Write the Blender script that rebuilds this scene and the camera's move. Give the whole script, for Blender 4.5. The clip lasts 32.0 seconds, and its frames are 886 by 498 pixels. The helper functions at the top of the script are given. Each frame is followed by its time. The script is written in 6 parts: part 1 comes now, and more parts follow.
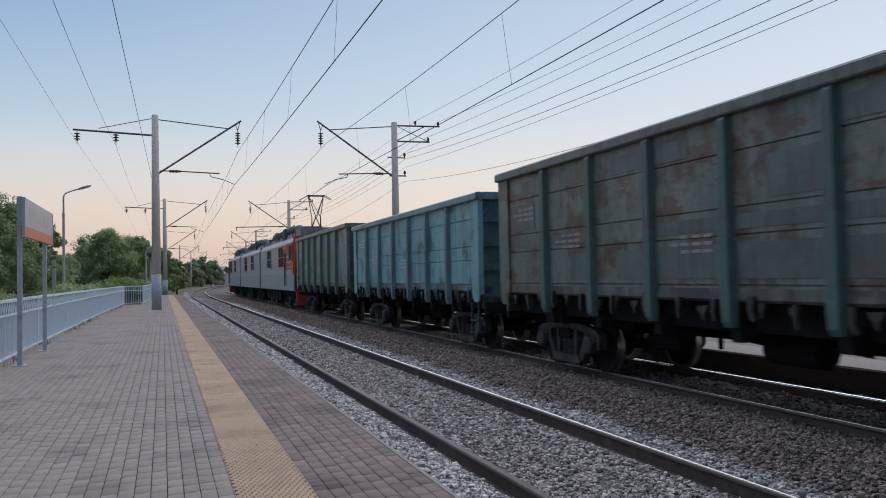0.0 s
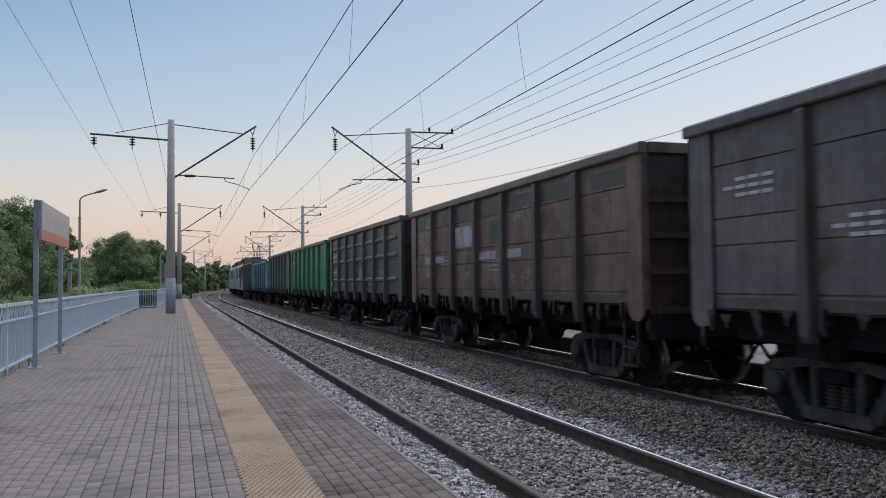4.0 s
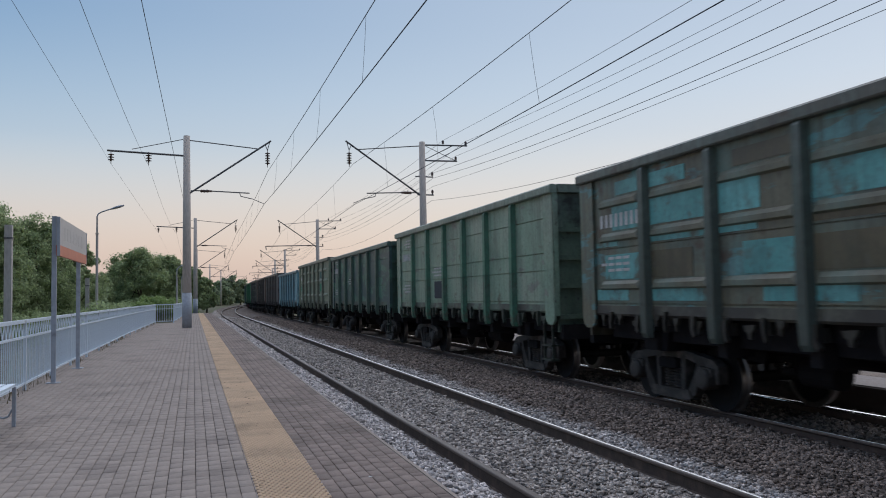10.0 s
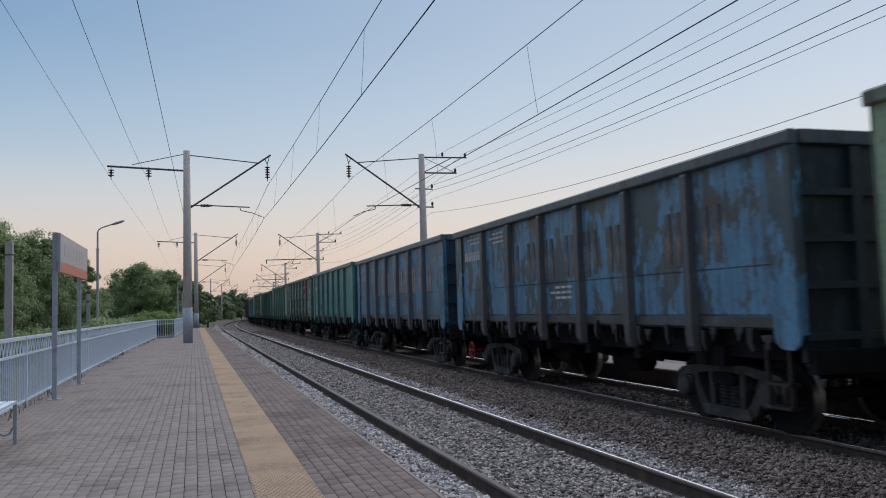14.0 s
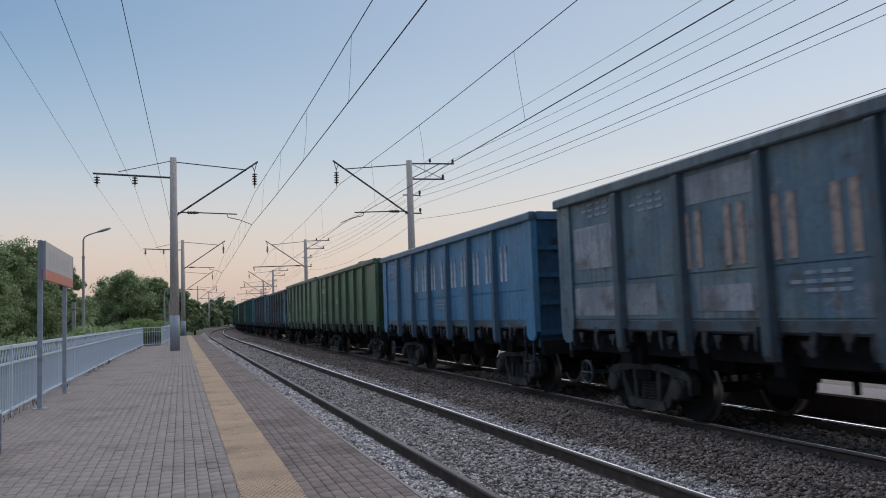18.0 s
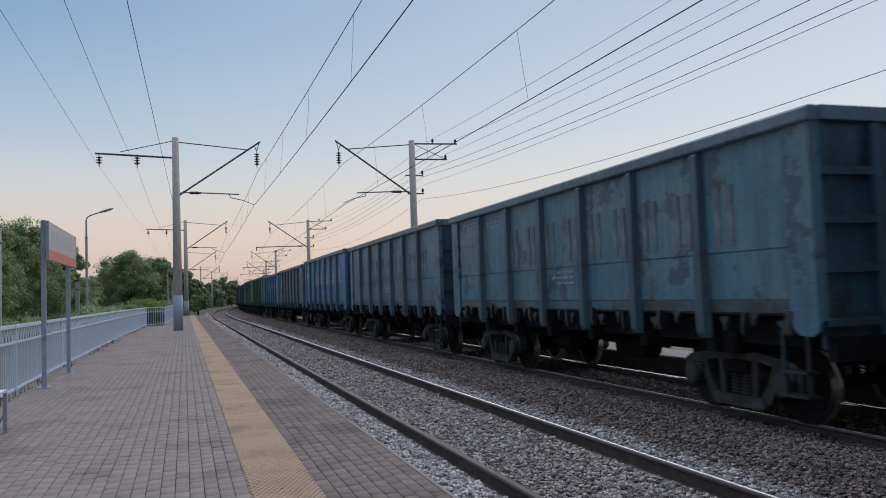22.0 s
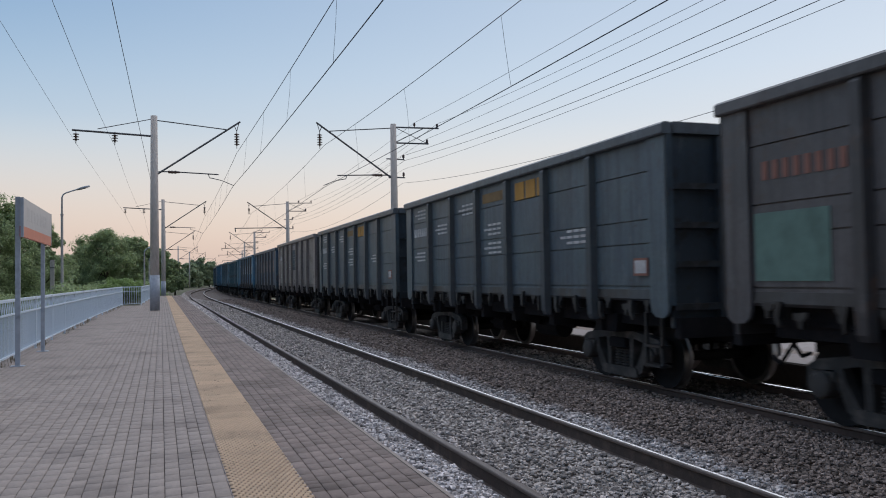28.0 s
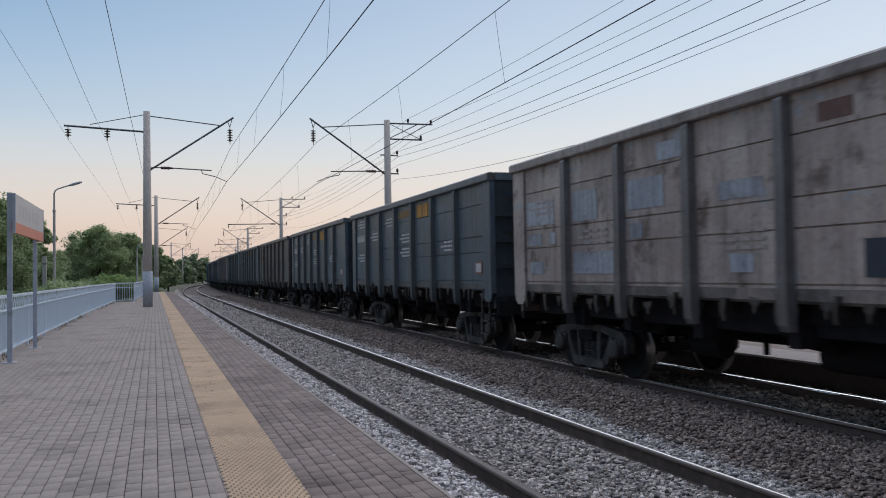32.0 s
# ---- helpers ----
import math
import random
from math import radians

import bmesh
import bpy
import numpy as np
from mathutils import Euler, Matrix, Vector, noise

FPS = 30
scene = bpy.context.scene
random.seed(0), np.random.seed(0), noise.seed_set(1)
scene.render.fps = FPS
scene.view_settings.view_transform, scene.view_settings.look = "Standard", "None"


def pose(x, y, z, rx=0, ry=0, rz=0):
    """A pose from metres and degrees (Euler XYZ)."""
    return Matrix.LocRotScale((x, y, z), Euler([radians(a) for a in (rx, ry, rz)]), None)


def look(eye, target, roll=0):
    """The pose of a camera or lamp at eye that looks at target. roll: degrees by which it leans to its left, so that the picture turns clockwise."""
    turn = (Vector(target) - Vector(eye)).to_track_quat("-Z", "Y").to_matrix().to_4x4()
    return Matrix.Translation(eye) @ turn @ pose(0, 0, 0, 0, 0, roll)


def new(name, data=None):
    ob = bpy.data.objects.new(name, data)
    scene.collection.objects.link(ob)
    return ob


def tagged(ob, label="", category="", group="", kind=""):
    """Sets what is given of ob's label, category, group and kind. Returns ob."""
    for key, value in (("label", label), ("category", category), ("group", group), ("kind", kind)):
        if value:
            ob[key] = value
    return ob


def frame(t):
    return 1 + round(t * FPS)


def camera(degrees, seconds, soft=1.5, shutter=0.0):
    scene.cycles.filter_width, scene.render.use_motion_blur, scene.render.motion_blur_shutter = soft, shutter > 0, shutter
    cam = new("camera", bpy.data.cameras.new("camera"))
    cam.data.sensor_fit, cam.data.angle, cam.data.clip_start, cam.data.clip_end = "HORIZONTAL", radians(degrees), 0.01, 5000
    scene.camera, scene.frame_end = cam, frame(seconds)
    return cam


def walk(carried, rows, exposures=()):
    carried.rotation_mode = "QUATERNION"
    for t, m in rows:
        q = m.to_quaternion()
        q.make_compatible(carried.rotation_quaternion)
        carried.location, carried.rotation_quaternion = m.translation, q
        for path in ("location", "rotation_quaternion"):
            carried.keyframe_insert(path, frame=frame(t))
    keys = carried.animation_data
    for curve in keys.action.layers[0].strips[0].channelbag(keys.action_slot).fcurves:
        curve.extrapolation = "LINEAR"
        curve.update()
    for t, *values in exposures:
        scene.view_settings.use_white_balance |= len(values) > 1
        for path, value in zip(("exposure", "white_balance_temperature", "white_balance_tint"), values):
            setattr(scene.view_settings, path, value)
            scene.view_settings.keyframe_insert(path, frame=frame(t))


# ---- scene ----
# ---- camera: held at one spot on the platform, turned by hand ----
EYE = 1.45
cam = camera(57.81, 32.0, 1.0, 0.2)
walk(cam, [
    (0.0, pose(0, 0, EYE, 91.829, 1.160, -19.240)),
    (0.5, pose(0, 0, EYE, 91.888, 1.004, -19.073)),
    (1.0, pose(0, 0, EYE, 91.934, 0.888, -18.979)),
    (1.5, pose(0, 0, EYE, 92.006, 0.746, -18.922)),
    (2.0, pose(0, 0, EYE, 92.075, 0.731, -18.821)),
    (2.5, pose(0, 0, EYE, 92.173, 0.704, -18.702)),
    (3.0, pose(0, 0, EYE, 92.263, 0.698, -18.583)),
    (3.5, pose(0, 0, EYE, 92.295, 0.644, -18.470)),
    (5.5, pose(0, 0, EYE, 92.331, 0.763, -17.809)),
    (6.0, pose(0, 0, EYE, 92.445, 0.762, -17.673)),
    (6.5, pose(0, 0, EYE, 92.494, 0.662, -17.563)),
    (7.0, pose(0, 0, EYE, 92.537, 0.582, -17.560)),
    (7.5, pose(0, 0, EYE, 92.603, 0.534, -17.612)),
    (8.0, pose(0, 0, EYE, 92.813, 0.490, -17.647)),
    (8.5, pose(0, 0, EYE, 92.976, 0.523, -17.644)),
    (9.0, pose(0, 0, EYE, 93.103, 0.677, -17.540)),
    (9.5, pose(0, 0, EYE, 93.151, 0.897, -17.394)),
    (10.0, pose(0, 0, EYE, 93.213, 1.089, -17.266)),
    (10.5, pose(0, 0, EYE, 93.288, 1.301, -17.208)),
    (11.0, pose(0, 0, EYE, 93.399, 1.492, -17.178)),
    (11.5, pose(0, 0, EYE, 93.481, 1.729, -17.206)),
    (12.0, pose(0, 0, EYE, 93.547, 1.868, -17.237)),
    (12.5, pose(0, 0, EYE, 93.588, 2.018, -17.280)),
    (13.0, pose(0, 0, EYE, 93.687, 1.952, -17.280)),
    (13.5, pose(0, 0, EYE, 93.871, 1.819, -17.216)),
    (14.0, pose(0, 0, EYE, 94.065, 1.717, -17.194)),
    (14.5, pose(0, 0, EYE, 94.246, 1.624, -17.237)),
    (16.5, pose(0, 0, EYE, 94.302, 1.677, -17.985)),
    (17.0, pose(0, 0, EYE, 94.305, 1.797, -18.058)),
    (17.5, pose(0, 0, EYE, 94.362, 1.882, -18.071)),
    (18.0, pose(0, 0, EYE, 94.473, 2.041, -18.024)),
    (18.5, pose(0, 0, EYE, 94.576, 2.195, -17.917)),
    (19.0, pose(0, 0, EYE, 94.633, 2.352, -17.760)),
    (19.5, pose(0, 0, EYE, 94.591, 2.428, -17.648)),
    (20.0, pose(0, 0, EYE, 94.414, 2.324, -17.599)),
    (20.5, pose(0, 0, EYE, 94.067, 2.185, -17.631)),
    (21.0, pose(0, 0, EYE, 93.664, 2.028, -17.679)),
    (21.5, pose(0, 0, EYE, 93.316, 1.940, -17.735)),
    (22.0, pose(0, 0, EYE, 93.084, 1.976, -17.849)),
    (22.5, pose(0, 0, EYE, 92.928, 2.064, -17.960)),
    (23.0, pose(0, 0, EYE, 92.852, 2.172, -18.094)),
    (23.5, pose(0, 0, EYE, 92.807, 2.194, -18.213)),
    (24.0, pose(0, 0, EYE, 92.763, 2.160, -18.309)),
    (24.5, pose(0, 0, EYE, 92.653, 2.060, -18.414)),
    (25.0, pose(0, 0, EYE, 92.492, 1.889, -18.560)),
    (25.5, pose(0, 0, EYE, 92.321, 1.774, -18.772)),
    (27.5, pose(0, 0, EYE, 92.023, 1.192, -19.244)),
    (28.0, pose(0, 0, EYE, 91.952, 0.971, -19.344)),
    (28.5, pose(0, 0, EYE, 91.908, 0.792, -19.543)),
    (29.0, pose(0, 0, EYE, 91.912, 0.744, -19.773)),
    (29.5, pose(0, 0, EYE, 91.961, 0.750, -19.976)),
    (30.0, pose(0, 0, EYE, 91.974, 0.854, -20.071)),
    (30.5, pose(0, 0, EYE, 91.923, 0.948, -20.072)),
    (31.0, pose(0, 0, EYE, 91.799, 0.998, -19.996)),
    (31.5, pose(0, 0, EYE, 91.686, 1.009, -19.848)),
    (32.0, pose(0, 0, EYE, 91.677, 0.964, -19.794)),
], exposures=[(0.0, 0.05), (3.0, 0.03), (6.0, -0.04), (12.0, -0.05), (18.0, -0.10), (22.0, -0.06), (27.0, 0.04), (32.0, 0.05)])

# ---- sky, sun and light: a clear sky shortly after sunset ----
world = bpy.data.worlds.new("dusk_sky")
scene.world = world
world.use_nodes = True
wn, wl = world.node_tree.nodes, world.node_tree.links
wn.clear()
w_out, w_bg = wn.new("ShaderNodeOutputWorld"), wn.new("ShaderNodeBackground")
w_sky = wn.new("ShaderNodeTexSky")
w_sky.sky_type = "NISHITA"
w_sky.sun_disc = False
w_sky.sun_elevation = radians(2.0)
w_sky.sun_rotation = radians(75.0)
w_co = wn.new("ShaderNodeTexCoord")
w_sep = wn.new("ShaderNodeSeparateXYZ")
wl.new(w_co.outputs["Generated"], w_sep.inputs[0])
w_ramp = wn.new("ShaderNodeValToRGB")
w_ramp.color_ramp.interpolation = "B_SPLINE"
stops = [
    (0.00, (0.22, 0.20, 0.20)), (0.485, (0.42, 0.33, 0.31)), (0.505, (0.55, 0.405, 0.385)),
    (0.532, (0.72, 0.575, 0.495)), (0.563, (0.635, 0.64, 0.645)), (0.595, (0.42, 0.56, 0.70)),
    (0.66, (0.165, 0.33, 0.56)), (0.75, (0.122, 0.265, 0.505)), (1.00, (0.125, 0.255, 0.505)),
]
els = w_ramp.color_ramp.elements
els[0].position, els[0].color = stops[0][0], (*stops[0][1], 1)
els[1].position, els[1].color = stops[-1][0], (*stops[-1][1], 1)
for place, colour in stops[1:-1]:
    e = els.new(place)
    e.color = (*colour, 1)
w_half = wn.new("ShaderNodeMath")
w_half.operation = "MULTIPLY_ADD"
w_half.inputs[1].default_value, w_half.inputs[2].default_value = 0.5, 0.5
wl.new(w_sep.outputs["Z"], w_half.inputs[0])
wl.new(w_half.outputs[0], w_ramp.inputs[0])
# the sky is paler towards the side where the sun went down
w_dot = wn.new("ShaderNodeVectorMath")
w_dot.operation = "DOT_PRODUCT"
w_dot.inputs[1].default_value = (0.94, 0.34, 0.0)
wl.new(w_co.outputs["Generated"], w_dot.inputs[0])
w_map = wn.new("ShaderNodeMapRange")
w_map.inputs["From Min"].default_value, w_map.inputs["From Max"].default_value = 0.0, 1.0
w_map.inputs["To Min"].default_value, w_map.inputs["To Max"].default_value = 0.0, 0.60
wl.new(w_dot.outputs["Value"], w_map.inputs["Value"])
w_mix = wn.new("ShaderNodeMixRGB")
w_pale = wn.new("ShaderNodeValToRGB")   # peach close to the horizon there, pale blue higher up
w_pale.color_ramp.elements[0].position, w_pale.color_ramp.elements[0].color = 0.03, (0.90, 0.76, 0.64, 1)
w_pale.color_ramp.elements[1].position, w_pale.color_ramp.elements[1].color = 0.24, (0.82, 0.86, 0.93, 1)
wl.new(w_sep.outputs["Z"], w_pale.inputs[0])
wl.new(w_pale.outputs[0], w_mix.inputs[2])
wl.new(w_map.outputs[0], w_mix.inputs[0])
wl.new(w_ramp.outputs[0], w_mix.inputs[1])
w_add = wn.new("ShaderNodeMixRGB")
w_add.blend_type = "ADD"
w_add.inputs[0].default_value = 0.02
wl.new(w_mix.outputs[0], w_add.inputs[1])
wl.new(w_sky.outputs[0], w_add.inputs[2])
wl.new(w_add.outputs[0], w_bg.inputs["Color"])
# and dimmer in the half that lies opposite
w_away = wn.new("ShaderNodeVectorMath")
w_away.operation = "DOT_PRODUCT"
w_away.inputs[1].default_value = (0.45, 0.89, 0.0)
wl.new(w_co.outputs["Generated"], w_away.inputs[0])
w_dim = wn.new("ShaderNodeMapRange")
w_dim.inputs["From Min"].default_value, w_dim.inputs["From Max"].default_value = -0.9, 0.55
w_dim.inputs["To Min"].default_value, w_dim.inputs["To Max"].default_value = 0.58, 1.0
wl.new(w_away.outputs["Value"], w_dim.inputs["Value"])
wl.new(w_dim.outputs[0], w_bg.inputs["Strength"])
wl.new(w_bg.outputs[0], w_out.inputs["Surface"])

sun_data = bpy.data.lights.new("sun", "SUN")
sun_data.energy, sun_data.angle, sun_data.color = 1.82, radians(100), (0.975, 0.955, 0.96)
sun = new("sun", sun_data)
sun.matrix_world = look((8, 24, 60), (0, 0, 0))

# ---- materials ----
def material(name, base, rough=0.8, metal=0.0, grain=8.0, grain_mix=0.25, dark=None, stain=None, stain_scale=0.6,
             stain_lo=0.5, stain_hi=0.7, bump=0.15, bump_scale=60.0, per="", spread=0.25, spec=0.3, stretch=(1, 1, 1)):
    """Base colour with fine grain, a larger stain and a bump; per: 'object' or 'island' varies the tone piece by piece."""
    m = bpy.data.materials.new(name)
    m.use_nodes = True
    n, l = m.node_tree.nodes, m.node_tree.links
    b = n["Principled BSDF"]
    b.inputs["Roughness"].default_value, b.inputs["Metallic"].default_value = rough, metal
    b.inputs["Specular IOR Level"].default_value = spec
    co = n.new("ShaderNodeTexCoord")
    mp = n.new("ShaderNodeMapping")
    mp.inputs["Scale"].default_value = stretch
    l.new(n.new("ShaderNodeNewGeometry").outputs["Position"] if per == "object" else co.outputs["Object"], mp.inputs["Vector"])
    dark = dark or tuple(c * 0.6 for c in base)
    g = n.new("ShaderNodeTexNoise")
    g.inputs["Scale"].default_value, g.inputs["Detail"].default_value = grain, 6
    l.new(mp.outputs[0], g.inputs["Vector"])
    r = n.new("ShaderNodeMapRange")
    r.inputs["From Min"].default_value, r.inputs["From Max"].default_value = 0.35, 0.7
    r.inputs["To Max"].default_value = grain_mix * 2
    l.new(g.outputs["Fac"], r.inputs["Value"])
    x = n.new("ShaderNodeMixRGB")
    x.inputs[1].default_value, x.inputs[2].default_value = (*base, 1), (*dark, 1)
    l.new(r.outputs[0], x.inputs[0])
    out = x.outputs[0]
    if stain:
        s = n.new("ShaderNodeTexNoise")
        s.inputs["Scale"].default_value, s.inputs["Detail"].default_value = stain_scale, 9
        s.inputs["Roughness"].default_value = 0.62
        l.new(mp.outputs[0], s.inputs["Vector"])
        sr = n.new("ShaderNodeMapRange")
        sr.inputs["From Min"].default_value, sr.inputs["From Max"].default_value = stain_lo, stain_hi
        l.new(s.outputs["Fac"], sr.inputs["Value"])
        sx = n.new("ShaderNodeMixRGB")
        sx.inputs[2].default_value = (*stain, 1)
        l.new(sr.outputs[0], sx.inputs[0])
        l.new(out, sx.inputs[1])
        out = sx.outputs[0]
    if per:
        if per == "object":
            rnd = n.new("ShaderNodeObjectInfo").outputs["Random"]
        else:
            rnd = n.new("ShaderNodeNewGeometry").outputs["Random Per Island"]
        pr = n.new("ShaderNodeMapRange")
        pr.inputs["To Min"].default_value, pr.inputs["To Max"].default_value = 1 - spread, 1 + spread
        l.new(rnd, pr.inputs["Value"])
        hv = n.new("ShaderNodeHueSaturation")
        l.new(pr.outputs[0], hv.inputs["Value"])
        l.new(out, hv.inputs["Color"])
        out = hv.outputs[0]
    l.new(out, b.inputs["Base Color"])
    if bump:
        t = n.new("ShaderNodeTexNoise")
        t.inputs["Scale"].default_value, t.inputs["Detail"].default_value = bump_scale, 4
        l.new(co.outputs["Object"], t.inputs["Vector"])
        bp = n.new("ShaderNodeBump")
        bp.inputs["Strength"].default_value, bp.inputs["Distance"].default_value = bump, 0.02
        l.new(t.outputs["Fac"], bp.inputs["Height"])
        l.new(bp.outputs[0], b.inputs["Normal"])
    return m


def wagon_paint(name, base, worn, rust=(0.085, 0.05, 0.036), rust_lo=0.56, worn_lo=0.5, seed=0.0, chips=None):
    """Old wagon paint: two coats that show through each other, rust in blotches, rain streaks and dust, all at real size."""
    m = bpy.data.materials.new(name)
    m.use_nodes = True
    n, l = m.node_tree.nodes, m.node_tree.links
    b = n["Principled BSDF"]
    b.inputs["Roughness"].default_value, b.inputs["Specular IOR Level"].default_value = 0.42, 0.5
    co = n.new("ShaderNodeTexCoord")
    mp = n.new("ShaderNodeMapping")
    mp.inputs["Location"].default_value = (seed * 7.3, seed * 13.7, seed * 3.1)
    l.new(co.outputs["Object"], mp.inputs["Vector"])

    def layer(scale, lo, hi, colour, below, stretch=None, top=1.0, detail=8):
        vec = mp.outputs[0]
        if stretch:
            m2 = n.new("ShaderNodeMapping")
            m2.inputs["Scale"].default_value = stretch
            l.new(vec, m2.inputs["Vector"])
            vec = m2.outputs[0]
        t = n.new("ShaderNodeTexNoise")
        t.inputs["Scale"].default_value, t.inputs["Detail"].default_value = scale, detail
        t.inputs["Roughness"].default_value = 0.65
        l.new(vec, t.inputs["Vector"])
        r = n.new("ShaderNodeMapRange")
        r.inputs["From Min"].default_value, r.inputs["From Max"].default_value = lo, hi
        r.inputs["To Max"].default_value = top
        l.new(t.outputs["Fac"], r.inputs["Value"])
        x = n.new("ShaderNodeMixRGB")
        l.new(r.outputs[0], x.inputs[0])
        x.inputs[2].default_value = (*colour, 1)
        if isinstance(below, tuple):
            x.inputs[1].default_value = (*below, 1)
        else:
            l.new(below, x.inputs[1])
        return x.outputs[0], r.outputs[0]

    far = tuple(max(0.01, b0 + 1.9 * (w0 - b0)) for b0, w0 in zip(base, worn))
    c, _ = layer(0.7, worn_lo - 0.06, worn_lo + 0.14, far, base)
    if chips:
        colour, lo, scale, stretch = chips
        c, _ = layer(scale, lo, lo + 0.025, colour, c, stretch=stretch, top=0.92, detail=5)
    c, _ = layer(2.2, 0.46, 0.70, tuple(v * 0.42 for v in base), c, stretch=(1, 5, 0.22), top=0.75)
    c, rf = layer(1.5, rust_lo, rust_lo + 0.09, rust, c, top=0.85, detail=13)
    c, _ = layer(5.0, 0.56, 0.72, tuple(0.5 * v + 0.13 for v in base), c, stretch=(1, 1, 0.5), top=0.45)
    c, _ = layer(1.1, 0.48, 0.72, (0.045, 0.045, 0.047), c, stretch=(1, 1, 0.6), top=0.45, detail=10)
    c, _ = layer(9.0, 0.60, 0.68, tuple(0.5 * v + 0.022 for v in rust), c, stretch=(1, 1.4, 0.7), top=0.7, detail=6)
    c, _ = layer(16.0, 0.45, 0.8, (0.04, 0.036, 0.036), c, top=0.45)
    l.new(c, b.inputs["Base Color"])
    t = n.new("ShaderNodeTexNoise")
    t.inputs["Scale"].default_value = 3.0
    l.new(co.outputs["Object"], t.inputs["Vector"])
    bp = n.new("ShaderNodeBump")
    bp.inputs["Strength"].default_value, bp.inputs["Distance"].default_value = 0.35, 0.02
    l.new(t.outputs["Fac"], bp.inputs["Height"])
    l.new(bp.outputs[0], b.inputs["Normal"])
    return m


def ballast_material(name, scale=28.0, per_island=False, lo=0.45, hi=1.75):
    """Crushed stone: pale grey under the near track, soaked dark brown with oil and rust towards the goods track."""
    m = bpy.data.materials.new(name)
    m.use_nodes = True
    n, l = m.node_tree.nodes, m.node_tree.links
    b = n["Principled BSDF"]
    b.inputs["Roughness"].default_value, b.inputs["Specular IOR Level"].default_value = 0.85, 0.25
    co = n.new("ShaderNodeTexCoord")
    sep = n.new("ShaderNodeSeparateXYZ")
    l.new(co.outputs["Object"], sep.inputs[0])
    wob = n.new("ShaderNodeTexNoise")
    wob.inputs["Scale"].default_value, wob.inputs["Detail"].default_value = 1.2, 6
    l.new(co.outputs["Object"], wob.inputs["Vector"])
    add = n.new("ShaderNodeMath")
    add.operation = "MULTIPLY_ADD"
    add.inputs[1].default_value = 0.7
    l.new(wob.outputs["Fac"], add.inputs[0])
    l.new(sep.outputs["X"], add.inputs[2])
    late = n.new("ShaderNodeMapRange")   # the bed gets dirtier towards the bend
    late.inputs["From Min"].default_value, late.inputs["From Max"].default_value = 58.0, 90.0
    late.inputs["To Max"].default_value = 2.0
    l.new(sep.outputs["Y"], late.inputs["Value"])
    add2 = n.new("ShaderNodeMath")
    l.new(add.outputs[0], add2.inputs[0])
    l.new(late.outputs[0], add2.inputs[1])
    add = add2
    oil = n.new("ShaderNodeMapRange")
    oil.inputs["From Min"].default_value, oil.inputs["From Max"].default_value = 5.04, 5.24
    l.new(add.outputs[0], oil.inputs["Value"])
    mid = n.new("ShaderNodeMapRange")   # a little dirtier between the rails of the near track
    mid.inputs["From Min"].default_value, mid.inputs["From Max"].default_value = 3.0, 3.3
    l.new(add.outputs[0], mid.inputs["Value"])
    out_side = n.new("ShaderNodeMapRange")   # and clean again outside the far rail
    out_side.inputs["From Min"].default_value, out_side.inputs["From Max"].default_value = 4.15, 4.4
    out_side.inputs["To Min"].default_value, out_side.inputs["To Max"].default_value = 1.0, 0.35
    l.new(sep.outputs["X"], out_side.inputs["Value"])
    both = n.new("ShaderNodeMath")
    both.operation = "MULTIPLY"
    l.new(mid.outputs[0], both.inputs[0])
    l.new(out_side.outputs[0], both.inputs[1])
    mid = both
    vor = n.new("ShaderNodeTexVoronoi")
    vor.inputs["Scale"].default_value = scale
    l.new(co.outputs["Object"], vor.inputs["Vector"])
    tone = n.new("ShaderNodeMapRange")
    if per_island:
        l.new(n.new("ShaderNodeNewGeometry").outputs["Random Per Island"], tone.inputs["Value"])
    else:
        l.new(vor.outputs["Color"], tone.inputs["Value"])
    tone.inputs["To Min"].default_value, tone.inputs["To Max"].default_value = lo, hi
    pale = n.new("ShaderNodeMixRGB")
    pale.inputs[1].default_value, pale.inputs[2].default_value = (0.52, 0.47, 0.455, 1), (0.402, 0.350, 0.318, 1)
    l.new(mid.outputs[0], pale.inputs[0])
    x = n.new("ShaderNodeMixRGB")
    x.inputs[2].default_value = (0.222, 0.174, 0.150, 1)
    l.new(oil.outputs[0], x.inputs[0])
    l.new(pale.outputs[0], x.inputs[1])
    hv = n.new("ShaderNodeHueSaturation")
    l.new(tone.outputs[0], hv.inputs["Value"])
    l.new(x.outputs[0], hv.inputs["Color"])
    l.new(hv.outputs[0], b.inputs["Base Color"])
    bp = n.new("ShaderNodeBump")
    bp.inputs["Strength"].default_value, bp.inputs["Distance"].default_value = 0.9, 0.03
    l.new(vor.outputs["Distance"], bp.inputs["Height"])
    l.new(bp.outputs[0], b.inputs["Normal"])
    return m


def leafy(m, share=0.45):
    """Lets light through the leaves of a foliage material."""
    n, l = m.node_tree.nodes, m.node_tree.links
    b, out = n["Principled BSDF"], n["Material Output"]
    t, x = n.new("ShaderNodeBsdfTranslucent"), n.new("ShaderNodeMixShader")
    l.new(b.inputs["Base Color"].links[0].from_socket, t.inputs["Color"])
    x.inputs[0].default_value = share
    l.new(b.outputs[0], x.inputs[1])
    l.new(t.outputs[0], x.inputs[2])
    l.new(x.outputs[0], out.inputs["Surface"])
    return m


